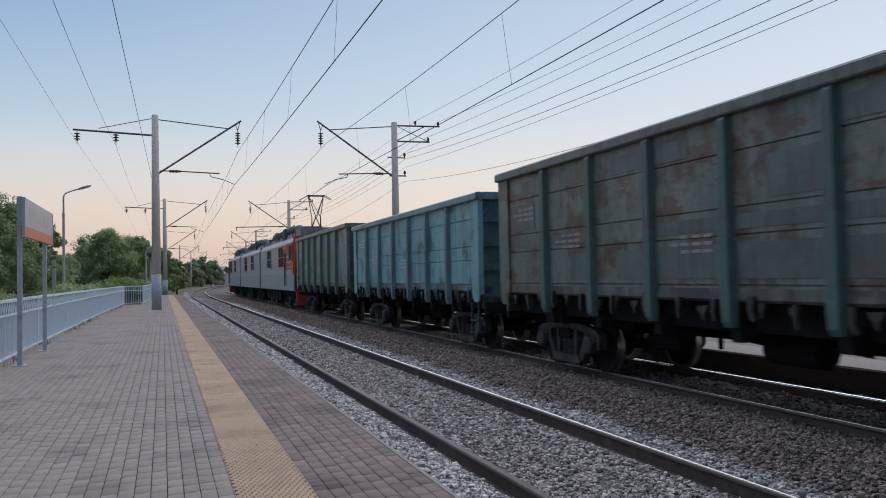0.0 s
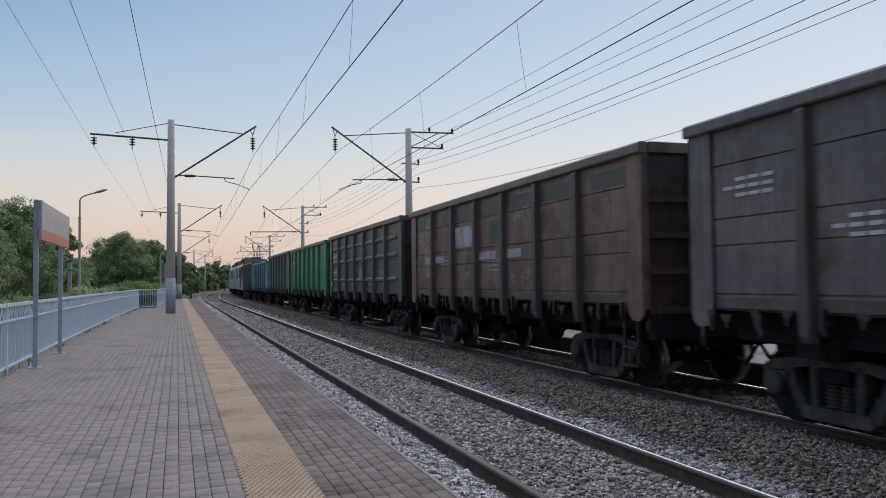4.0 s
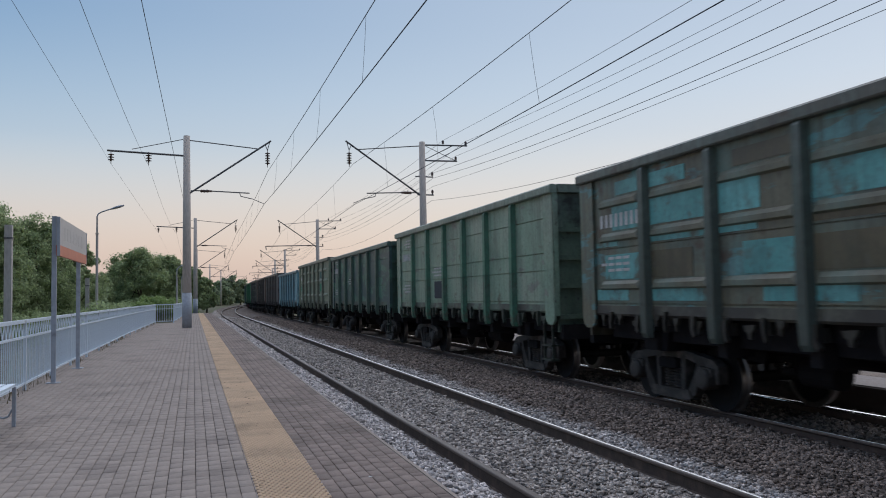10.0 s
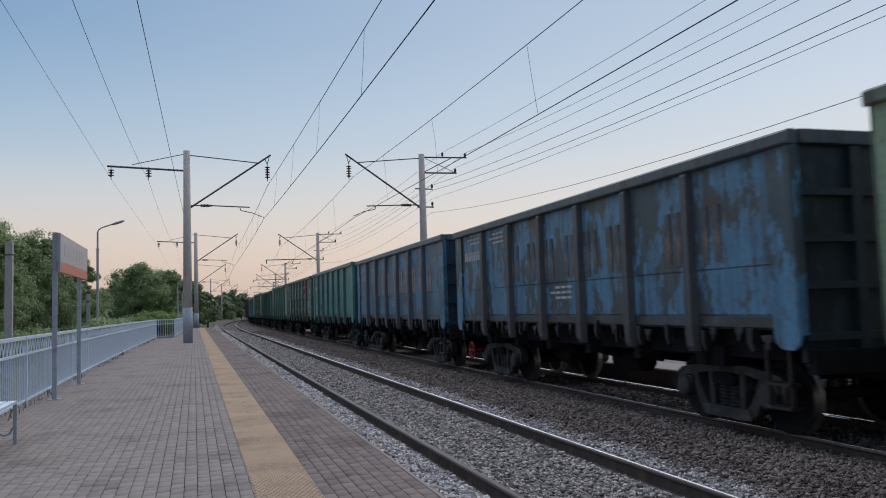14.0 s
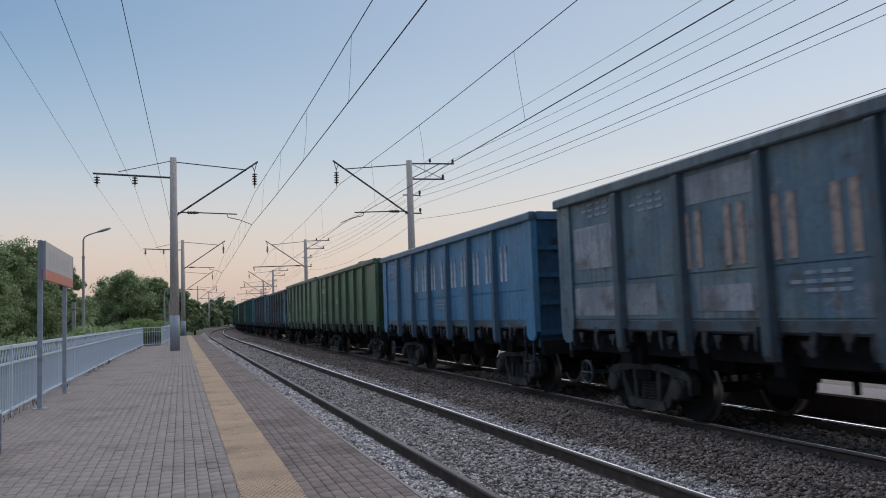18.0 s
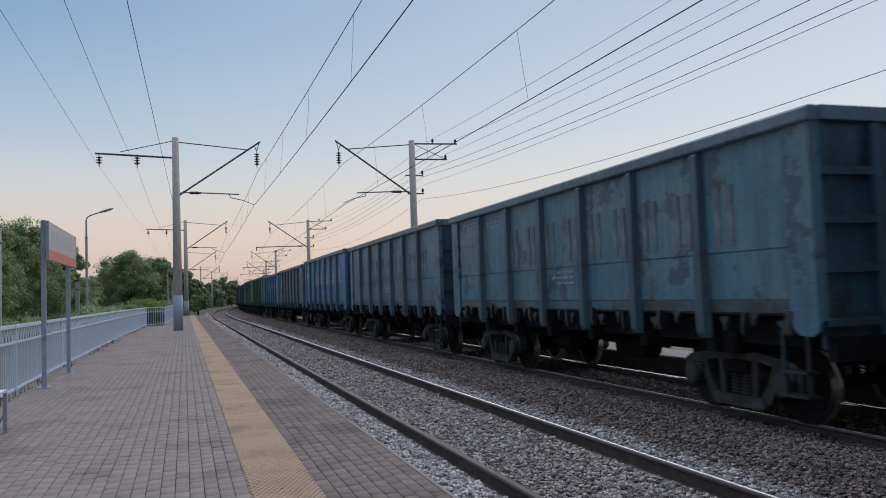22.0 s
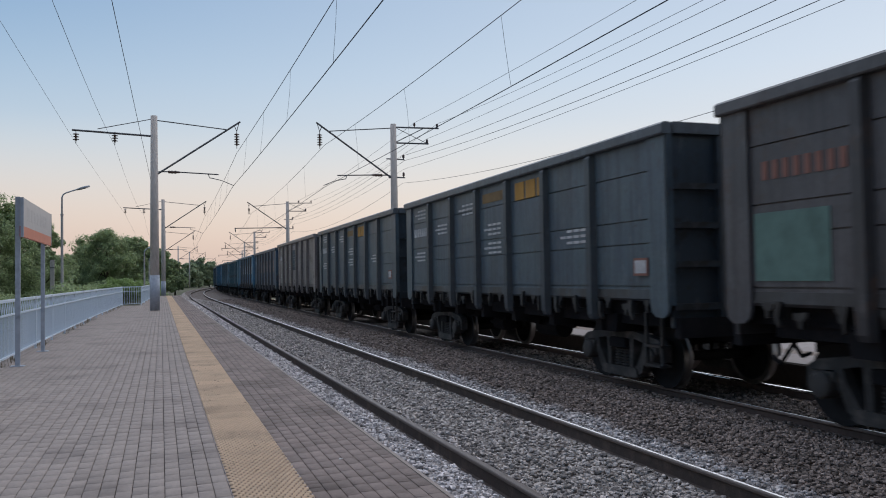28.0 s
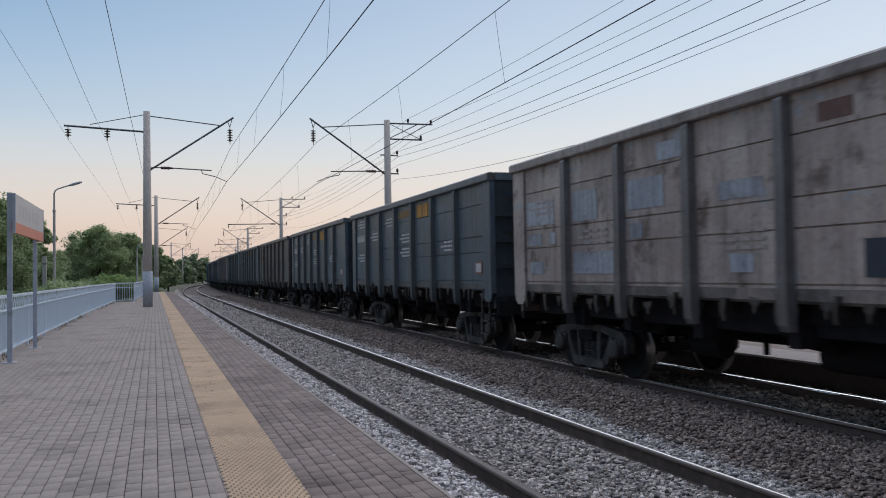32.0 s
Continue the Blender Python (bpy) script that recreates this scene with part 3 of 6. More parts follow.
        fs.append(np.array([(0, 1, 2, 3)] + [(4 + a, 4 + (a + 1) % 4, (a + 1) % 4, a) for a in range(4)]) + k)
tile = quick_mesh("tactile_tile", np.concatenate(vs), np.concatenate(fs), M_YELLOW)
tile.materials.append(M_YELLOW_GAPS)
for p in tile.polygons[:len(f)]:
    p.material_index = 1
y = P0
while y < P1 - 0.5:
    o = part("tactile_tile", tile, M_YELLOW, platform, "worn yellow ribbed warning tile" if y == P0 else "")
    o.location = (0.701, y + 0.25, rnd.normal(0.002, 0.0008))
    o.rotation_euler = (rnd.normal(0, 0.0012), rnd.normal(0, 0.0012), rnd.normal(0, 0.002))
    y += 0.503

# crumbling pale mortar along both sides of the strip
for x0, x1 in ((0.4465, 0.4530), (0.9490, 0.9575)):
    bm = bmesh.new()
    y = P0
    while y < P1 - 0.5:
        step = float(rnd.uniform(0.05, 0.22))
        dip = float(rnd.uniform(-0.007, 0.001)) if x0 < 0.5 else float(rnd.uniform(-0.004, 0.002))
        box(bm, x0 + float(rnd.uniform(0, 0.002)), x1, y, y + step * 0.93, -0.03, dip)
        y += step
    part("mortar_line", bm, M_MORTAR, platform, "crumbling pale mortar line")

# yellow tiles and pale slabs of the platform across
for k in range(70):
    o = part("tactile_tile", tile, M_YELLOW, across, "pale beige ribbed tile" if k == 0 else "")
    for slot in o.material_slots:
        slot.link = "OBJECT"
        slot.material = M_SLAB_TILE
    o.location = (11.3, -8 + k * 0.503, -0.088)
bm = bmesh.new()
box(bm, -0.02, 0.02, -0.02, 0.02, -0.2, 0.75)
me_baluster = mesh_of("baluster", bm, M_SLAB)
far_fence = thing("railing", "white painted railing behind the far platform", "railing", m=pose(14.2, 0, 0))
bm = bmesh.new()
box(bm, -0.03, 0.03, -8, 34, 0.75, 0.81)
box(bm, -0.025, 0.025, -8, 34, -0.05, 0.0)
part("rail_bar", bm, M_SLAB, far_fence)
for k in range(211):
    part("baluster", me_baluster, M_SLAB, far_fence).location = (0, -7.9 + k * 0.199, 0)

# a crumpled scrap of paper and a few dry leaves on the pavers
litter = random.Random(8)
bm = bmesh.new()
ring = [bm.verts.new((0.055 * math.cos(k * 0.7) * litter.uniform(0.6, 1.1), 0.04 * math.sin(k * 0.7) * litter.uniform(0.6, 1.1), litter.uniform(0.004, 0.022))) for k in range(9)]
hub = bm.verts.new((0.005, 0.0, 0.014))
for k in range(9):
    bm.faces.new((hub, ring[k], ring[(k + 1) % 9]))
scrap = tagged(new("paper_scrap", mesh_of("paper_scrap", bm, M_WHITE)), "crumpled white scrap of paper lying on the pavers", "litter")
scrap.matrix_world = pose(1.348, 6.380, 0.002) @ Matrix.Scale(0.45, 4)
lv, lf = [], []
for k in range(70):
    x, y = litter.uniform(0.44, 0.98), litter.uniform(5.2, 16.0)
    a, q = litter.uniform(0, math.tau), litter.uniform(0.008, 0.02)
    i = len(lv)
    c, d = q * math.cos(a), q * math.sin(a)
    lv += [(x - c, y - d, 0.018), (x - d * 0.4, y + c * 0.4, 0.024), (x + c, y + d, 0.018), (x + d * 0.4, y - c * 0.4, 0.021)]
    lf.append((i, i + 1, i + 2, i + 3))
tagged(new("dry_leaves", soup("dry_leaves", lv, lf, M_BARK)), "small dry brown leaves on the warning strip", "leaves", kind="stuff")

# ---- loose stones on the track beds ----
PROF = sorted([(X1 + o, Z1 + h) for o, h in bed[1:9]] + [(X2 + o, Z2 + h) for o, h in bed2[1:7] if X2 + o > X1 + 3.4])
PX, PZ = [p[0] for p in PROF], [p[1] for p in PROF]


def stones(n, x0, x1, y0, y1, lo, hi, seed):
    r = np.random.default_rng(seed)
    x = r.uniform(x0, x1, n)
    y = y0 + (y1 - y0) * r.random(n) ** 1.15
    keep = np.ones(n, bool)
    for rx in (X1 - 0.795, X1 + 0.795):
        keep &= np.abs(x - rx) > 0.075
    for rx in (X2 - 0.795, X2 + 0.795):
        keep &= np.abs(x - rx - S2 * y) > 0.09
    x, y = x[keep], y[keep]
    n = len(x)
    s = r.uniform(lo, hi, n)
    z = np.interp(x, PX, PZ) + s * r.uniform(-0.25, 0.42, n)
    cube = np.array([(a, b, c) for a in (-1, 1) for b in (-1, 1) for c in (-1, 1)], float)
    v = cube[None] * r.uniform(0.35, 1.0, (n, 8, 3)) * r.uniform(0.55, 1.0, (n, 1, 3)) * s[:, None, None] * 0.62
    ang = r.uniform(0, math.tau, (n, 3))
    for ax in range(3):
        a, b = [(1, 2), (0, 2), (0, 1)][ax]
        ca, sa = np.cos(ang[:, ax])[:, None], np.sin(ang[:, ax])[:, None]
        va, vb = v[:, :, a].copy(), v[:, :, b].copy()
        v[:, :, a], v[:, :, b] = ca * va - sa * vb, sa * va + ca * vb
    v[:, :, 2] *= 0.72
    v += np.stack([x, y, z], -1)[:, None]
    quad = np.array([(0, 1, 3, 2), (4, 6, 7, 5), (0, 4, 5, 1), (2, 3, 7, 6), (0, 2, 6, 4), (1, 5, 7, 3)])
    f = (quad[None] + 8 * np.arange(n)[:, None, None]).reshape(-1, 4)
    return quick_mesh("loose_ballast", v.reshape(-1, 3), f, M_STONES)


tagged(new("loose_ballast", stones(52000, 1.80, 7.2, 4.0, 17, 0.026, 0.062, 11)), "loose crushed stones lying on the track beds", "ballast", kind="stuff")
tagged(new("loose_ballast", stones(26000, 1.82, 7.2, 17, 40, 0.04, 0.075, 12)), "loose crushed stones further along the track", "ballast", kind="stuff")
tagged(new("loose_ballast", stones(14000, 1.82, 7.2, 40, 72, 0.06, 0.11, 14)), "loose crushed stones towards the bend", "ballast", kind="stuff")
tagged(new("loose_ballast", stones(7000, 7.2, 9.9, 4.0, 24, 0.04, 0.08, 13)), "dark oily stones under the goods train", "ballast", kind="stuff")

# ---- fence along the platform ----
FENCE = [(-2.66, -6.0), (-2.66, 20.0), (-2.52, 36.0), (-2.2, 51.8)]
bm = bmesh.new()
box(bm, -0.008, 0.008, -0.008, 0.008, 0.10, 0.86)
ME_PICKET = mesh_of("picket", bm, M_FENCE)


def fence_panel(a, b, group="fence panels", label="pale blue painted steel fence panel beside the platform", plain=False):
    a, b = Vector((*a, 0)), Vector((*b, 0))
    d = b - a
    length = d.length
    t = thing("fence_panel", label, "fence", group, m=Matrix.Translation(a) @ Matrix.Rotation(math.atan2(d.y, d.x) - math.pi / 2, 4, "Z"))
    for nm, z, s in (("top_rail", 1.13, 0.028), ("middle_rail", 0.87, 0.018), ("bottom_rail", 0.11, 0.018)):
        bm = bmesh.new()
        box(bm, -s, s, 0, length, z - s, z + s)
        part(nm, bm, M_FENCE, t)
    bm = bmesh.new()
    box(bm, -0.025, 0.025, -0.025, 0.025, -0.12, 1.10)
    part("post", bm, M_FENCE, t)
    n = 0 if plain else max(2, int(length / 0.22))
    for k in range(n):
        y = k * length / n
        bm = bmesh.new()
        bar(bm, (0, y, 0.88), (0, y + length / n / 2, 1.11), 0.014, 0.014)
        bar(bm, (0, y + length / n / 2, 1.11), (0, y + length / n, 0.88), 0.014, 0.014)
        part("strut", bm, M_FENCE, t)
    n = int(length / 0.125)
    for k in range(1, n):
        o = part("picket", ME_PICKET, M_FENCE, t)
        o.location = (0, k * length / n, 0)
        if plain:
            o.scale = (1.5, 1.5, 1.3)


for (ax, ay), (bx, by) in zip(FENCE, FENCE[1:]):
    n = round(math.hypot(bx - ax, by - ay) / 2.6)
    for k in range(n):
        fence_panel((ax + (bx - ax) * k / n, ay + (by - ay) * k / n), (ax + (bx - ax) * (k + 1) / n, ay + (by - ay) * (k + 1) / n))
fence_panel((-2.2, 51.8), (-1.15, 52.2), label="plain barred pale blue steel fence panel closing the corner", plain=True)
for k in range(6):
    fence_panel((-1.15 + 0.1 * k, 52.2 + 5 * k), (-1.15 + 0.1 * (k + 1), 52.2 + 5 * (k + 1)))

# dry weeds along the foot of the fence
wv, wf = [], []
wr = random.Random(4)
for k in range(900):
    y = wr.uniform(8, 50)
    if noise.noise((y * 0.9, 3.3, 0)) < -0.05:
        continue
    x = np.interp(y, [p[1] for p in FENCE], [p[0] for p in FENCE]) + wr.uniform(-0.25, 0.12)
    h, w = wr.uniform(0.04, 0.17), wr.uniform(0.004, 0.012)
    a, lx, ly = wr.uniform(0, math.pi), wr.uniform(-0.06, 0.06), wr.uniform(-0.06, 0.06)
    i = len(wv)
    dx, dy = w * math.cos(a), w * math.sin(a)
    wv += [(x - dx, y - dy, -0.02), (x + dx, y + dy, -0.02), (x + dx * 0.3 + lx, y + dy * 0.3 + ly, h), (x - dx * 0.3 + lx, y - dy * 0.3 + ly, h)]
    wf.append((i, i + 1, i + 2, i + 3))
tagged(new("weeds", soup("weeds", wv, wf, M_WEED)), "dry yellow weeds along the fence foot", "weeds", kind="stuff")

# ---- the station name board ----
board = thing("station_sign", "pale station name board with a red band on two posts", "sign", m=pose(-2.38, 0, 0))
for y, top in ((15.8, 2.98), (18.97, 2.98)):
    bm = bmesh.new()
    box(bm, -0.036, 0.04, y - 0.034, y + 0.034, 0, top)
    box(bm, -0.11, 0.11, y - 0.10, y + 0.10, 0, 0.012)
    part("sign_post", bm, M_GREYPAINT, board)
bm = bmesh.new()
box(bm, 0.042, 0.10, 15.72, 19.5, 2.46, 2.96)
panel = part("panel", bm, M_SIGN, board)
bm = bmesh.new()
box(bm, 0.042, 0.102, 15.72, 19.5, 2.27, 2.458)
part("red_band", bm, M_SIGNRED, board, "red lower band")
for k in range(7):
    bm = bmesh.new()
    box(bm, 0.099, 0.1015, 16.2 + k * 0.4, 16.2 + k * 0.4 + 0.27, 2.58, 2.82)
    part("letter_bar", bm, M_SIGNMARK, panel)
for a, b in ((15.70, 15.74), (19.48, 19.52)):
    bm = bmesh.new()
    box(bm, 0.058, 0.106, a, b, 2.265, 2.965)
    part("edge_strip", bm, M_GREYPAINT, panel)

# ---- bench ----
bench = thing("bench", "pale blue slatted metal bench by the fence", "bench", m=pose(-2.2, 9.75, 0))
for k in range(4):
    bm = bmesh.new()
    box(bm, -0.22 + k * 0.112, -0.22 + k * 0.112 + 0.09, -0.8, 0.86, 0.46, 0.49)
    part("slat", bm, M_FENCE, bench)
for y in (-0.7, 0.78):
    for x in (-0.2, 0.2):
        bm = bmesh.new()
        box(bm, x - 0.02, x + 0.02, y - 0.02, y + 0.02, 0, 0.46)
        part("leg", bm, M_GREYPAINT, bench)
    bm = bmesh.new()
    pts = [(-0.18, 0.44), (-0.1, 0.36), (0.02, 0.14), (0.08, 0.1), (0.14, 0.12), (0.18, 0.2)]
    for (xa, za), (xb, zb) in zip(pts, pts[1:]):
        rod(bm, (xa, y, za), (xb, y, zb), 0.012, 6)
    part("brace", bm, M_GREYPAINT, bench)

# ---- overhead line ----
def insulator(parent, top, n=4, r=0.12, step=0.13):
    bm = bmesh.new()
    x, y, z = top
    rod(bm, (x, y, z), (x, y, z - step), 0.018, 6)
    prof = []
    for k in range(n):
        zz = -step - k * step
        prof += [(0.04, zz), (r, zz - 0.045), (r, zz - 0.06), (0.045, zz - 0.075), (0.04, zz - step + 0.002)]
    lathe(bm, [(a, b + z) for a, b in prof[::-1]], 12, Matrix.Translation((x, y, 0)))
    rod(bm, (x, y, z - step * (n + 1)), (x, y, z - step * (n + 1) - 0.14), 0.018, 6)
    part("insulator", bm, M_CERAMIC, parent)


def metal(parent, name, *bars, w=0.09):
    bm = bmesh.new()
    for a, b, r in bars:
        rod(bm, a, b, r, 7)
    return part(name, bm, M_STEEL, parent)


def line_pole(x, y, z, h, side, label, feeders, r=0.235, band=None, reach=3.1):
    """A concrete pole with the bracket that holds the wires over its track; side: +1 reaches towards +x."""
    t = thing("overhead_line_pole", label, "pole", "overhead line poles", m=pose(x, y, z))
    s = side
    bm = bmesh.new()
    rod(bm, (0, 0, 0), (0, 0, h), r, 16, r * 0.68)
    part("shaft", bm, M_POLE, t, smooth=True)
    up = h - 9.72               # bracket rides with the pole's top
    metal(t, "bracket_arm", ((0.15 * s, 0, 6.8 + up), (4.2 * s, 0, 9.62 + up), 0.048))
    metal(t, "tie_rod", ((0.1 * s, 0, 9.5 + up), (3.55 * s, 0, 9.18 + up), 0.028))
    metal(t, "hanger", ((3.9 * s, 0, 9.42 + up), (4.02 * s, 0, 9.12 + up), 0.02), ((4.15 * s, 0, 9.6 + up), (4.02 * s, 0, 9.12 + up), 0.02))
    insulator(t, (4.02 * s, 0, 9.14 + up), 5, 0.14)
    metal(t, "register_arm", ((0.2 * s, 0, 6.92 + up), (0.65 * s, 0, 6.93 + up), 0.03), ((1.2 * s, 0, 6.92 + up), (reach * s, 0, 6.85 + up), 0.032 if reach < 4 else 0.05))
    if reach > 4:
        metal(t, "arm_end", ((reach * s, 0, 6.87 + up), ((reach - 0.05) * s, 0, 6.45 + up), 0.05))
    bm = bmesh.new()
    lathe(bm, [(0.05, 0), (0.085, 0.05), (0.06, 0.1), (0.085, 0.2), (0.06, 0.25), (0.085, 0.36), (0.06, 0.42), (0.05, 0.56)], 10,
          Matrix.Translation((0.65 * s, 0, 6.92 + up)) @ Matrix.Rotation(radians(90 * s), 4, "Y"))
    part("rod_insulator", bm, M_CERAMIC, t)
    metal(t, "steady_arm", ((2.6 * s, 0, 6.85 + up), (2.65 * s, 0, 6.68 + up), 0.02), ((2.65 * s, 0, 6.68 + up), (3.25 * s, 0, 6.55 + up), 0.022),
          ((3.25 * s, 0, 6.55 + up), (3.85 * s, 0, 6.3 + up), 0.018))
    if feeders == "arm":
        metal(t, "feeder_arm", ((-0.15, 0, 8.7 + up), (-3.75, 0, 8.85 + up), 0.05))
        metal(t, "feeder_tie", ((-0.12, 0, 9.55 + up), (-2.6, 0, 8.95 + up), 0.02))
        for fx in (-3.57, -1.82):
            insulator(t, (fx, 0, 8.83 + up), 3, 0.15)
    elif feeders == "cross":
        metal(t, "cross_arm", ((-0.15, 0, 9.55 + up), (2.6, 0, 9.6 + up), 0.045))
        metal(t, "cross_arm", ((0.1, 0, 8.7 + up), (2.0, 0, 8.72 + up), 0.045))
        metal(t, "cross_brace", ((0.15, 0, 8.75 + up), (1.7, 0, 9.55 + up), 0.025))
        metal(t, "cross_brace", ((0.2, 0, 9.5 + up), (1.9, 0, 8.75 + up), 0.018))
        metal(t, "side_bracket", ((-0.4, 0, 7.82 + up), (0.6, 0, 7.8 + up), 0.035))
        metal(t, "side_bracket", ((-0.3, 0, 6.82 + up), (0.62, 0, 6.82 + up), 0.04))
        for fx, fz in ((1.2, 9.6), (2.52, 9.6), (1.92, 8.72), (0.55, 7.82), (0.55, 6.85)):
            bm = bmesh.new()
            lathe(bm, [(0.02, 0), (0.03, 0.06), (0.075, 0.08), (0.06, 0.14), (0.075, 0.17), (0.05, 0.24), (0.03, 0.26)], 10, Matrix.Translation((fx, 0, fz + up)))
            part("pin_insulator", bm, M_CERAMIC, t)
    if band:
        bm = bmesh.new()
        lathe(bm, [(r * 1.012, 0.004), (r * 0.985, 1.75)], 16)
        part("paint_band", bm, M_GREYPAINT, t, "blue-grey painted foot", smooth=True)
    return t


A_LINE = [(-0.30, 42.4, 0.0, 9.72), (0.22, 85.8, -0.3, 10.0), (0.52, 125.0, -0.5, 9.4), (3.56, 186.0, -0.6, 9.7), (7.09, 222.7, -0.6, 9.7), (13.15, 278.1, -0.6, 9.7),
          (21.3, 347.9, -0.6, 9.7)]
B_LINE = [(11.92, 41.7, -0.2, 9.95), (12.75, 86.0, -0.5, 10.2), (15.18, 140.8, -0.6, 10.3), (17.18, 179.2, -0.6, 10.3), (21.55, 231.5, -0.6, 10.3)]
for k, (x, y, z, h) in enumerate(A_LINE):
    line_pole(x, y, z, h, 1, "tall round concrete overhead line pole on the platform" if k < 2 else "concrete overhead line pole beside the track", "arm" if k < 2 else "", band=k < 2, r=0.235 if k < 2 else 0.18)
for k, (x, y, z, h) in enumerate(B_LINE):
    line_pole(x, y, z, h, -1, "concrete overhead line pole across the goods track", "cross", reach=5.45 if k else 3.1)


def wire(name, supports, sag, r, label, group="overhead wires", droppers=(), low=None):
    """A wire hung through its supports, sagging in between; droppers: where along y short wires hang from it to the wire below."""
    pts = []
    for (a, b) in zip(supports, supports[1:]):
        a, b = Vector(a), Vector(b)
        for k in range(16):
            f = k / 16
            pts.append(a.lerp(b, f) - Vector((0, 0, 4 * sag * f * (1 - f) * ((b - a).length / 54) ** 2)))
    pts.append(Vector(supports[-1]))
    n, verts, faces = 5, [], []
    for i, p in enumerate(pts):
        d = (pts[min(i + 1, len(pts) - 1)] - pts[max(i - 1, 0)]).normalized()
        u = d.cross(Vector((0, 0, 1))).normalized()
        v = u.cross(d)
        verts += [tuple(p + (u * math.cos(k * math.tau / n) + v * math.sin(k * math.tau / n)) * r) for k in range(n)]
    for i in range(len(pts) - 1):
        faces += [(i * n + k, i * n + (k + 1) % n, (i + 1) * n + (k + 1) % n, (i + 1) * n + k) for k in range(n)]
    ob = tagged(new(name, soup(name, verts, faces, M_WIRE)), label, "wire", group)

    def at(line, y):
        for p, q in zip(line, line[1:]):
            if p.y <= y <= q.y:
                return p.lerp(q, (y - p.y) / (q.y - p.y))
    for k, y in enumerate(droppers):
        a, b = at(pts, y), at(low, y - 0.45)
        mid = a.lerp(b, 0.45) + Vector((0.02, 0.06 * (k % 3 - 1), 0))
        bm = bmesh.new()
        rod(bm, a, mid, 0.005, 4)
        rod(bm, mid, b, 0.005, 4)
        part("dropper", bm, M_WIRE, ob)
    return pts


def line_of(line, dx, zs, back):
    """Wire supports at an offset from each pole of a line, with one more behind the camera."""
    return [(back[0] + dx, back[1], line[0][2] + zs)] + [(x + dx, y, z + h - 9.72 + zs) for x, y, z, h in line]


BACK_A, BACK_B = (-0.3, -12.0), (11.7, -12.0)
near_cont = wire("contact_wire", line_of(A_LINE, 3.82, 6.28, BACK_A), 0.20, 0.012, "dark contact wire over the near track")
wire("messenger_wire", line_of(A_LINE, 4.02, 8.0, BACK_A), 0.25, 0.011, "dark messenger wire over the near track", "overhead wires",
     (3.5, 10.5, 17.4, 24.2, 30.9, 37.4, 49, 56, 63, 70, 77, 94, 104, 114, 124), near_cont)
far_cont = wire("contact_wire", line_of(B_LINE, -3.75, 6.24, BACK_B), 0.12, 0.012, "dark contact wire over the goods track")
wire("messenger_wire", line_of(B_LINE, -3.78, 8.42, BACK_B), 0.42, 0.011, "dark messenger wire over the goods track", "overhead wires",
     (2.5, 10.0, 18.2, 26.8, 34.5, 49, 57, 65, 73, 80, 95, 106, 118), far_cont)
for dx, zs, sag, r in ((-3.57, 8.2, 0.0, 0.0055), (-1.82, 8.15, 0.8, 0.006)):
    wire("feeder_wire", line_of(A_LINE[:4], dx, zs, BACK_A), sag, r, "thin dark feeder wire above the platform")
wire("feeder_wire", [(-1.3, -12.0, 7.3), (-0.48, 42.3, 6.55)], 0.05, 0.0075, "thin dark feeder wire ending at the platform pole")
for dx, zs, sag, r in ((1.2, 9.85, 0.45, 0.008), (2.52, 9.85, 0.75, 0.008), (1.92, 9.0, 0.5, 0.008), (0.5, 8.0, 0.75, 0.009), (0.6, 7.75, 0.85, 0.009),
                       (0.6, 7.3, 0.6, 0.007), (0.5, 6.52, 1.22, 0.008)):
    wire("line_wire", line_of(B_LINE, dx, zs, BACK_B), sag, r, "thin dark line wire across the tracks")
# ---- platform lamps and other posts ----
def lamp(x, y, top, reach, z=-0.5):
    t = thing("street_lamp", "grey steel street lamp with a flat curved head", "street lamp", "platform lamps", m=pose(x, y, z))
    h = top - z
    bm = bmesh.new()
    k = 1 if reach > 1 else 0.75
    rod(bm, (0, 0, 0), (0, 0, h * 0.82), 0.085, 10, 0.07)
    rod(bm, (0, 0, h * 0.82), (0, 0, h - 0.25), 0.055, 10, 0.05)
    rod(bm, (0, 0, h * 0.82 - 0.02), (0, 0, h * 0.82 + 0.05), 0.10, 10)
    part("lamp_post", bm, M_CONCRETE, t)
    bm = bmesh.new()
    pts = [(x0 * reach / 1.5, z0) for x0, z0 in ((0, h - 0.26), (0.06, h - 0.1), (0.2, h), (0.45, h + 0.1), (0.8, h + 0.22))]
    for (xa, za), (xb, zb) in zip(pts, pts[1:]):
        rod(bm, (xa, 0, za), (xb, 0, zb), 0.04, 8)
    part("lamp_arm", bm, M_GREYPAINT, t)
    bm = bmesh.new()
    lathe(bm, [(0.05, 0), (0.10, 0.08), (0.16, 0.3), (0.16, 0.62), (0.10, 0.8), (0.04, 0.84)], 12,
          Matrix.Translation((0.48 * reach, 0, h + 0.19)) @ Matrix.Rotation(radians(72), 4, "Y") @ Matrix.Diagonal((0.5 * k, k, k * min(1, reach), 1)))
    part("lamp_head", bm, M_GREYPAINT, t, smooth=True)


lamp(-5.5, 52.0, 6.75, 1.5)
lamp(-1.40, 76.0, 4.2, 0.55)
lamp(-1.33, 101.0, 4.15, 0.55)
for x, y, top, r in ((-6.9, 35.0, 4.48, 0.13), (-6.95, 60.0, 3.0, 0.12)):
    t = thing("concrete_post", "old square concrete post behind the fence", "post", "concrete posts", m=pose(x, y, -0.8))
    bm = bmesh.new()
    box(bm, -r, r, -r, r, 0, top + 0.8)
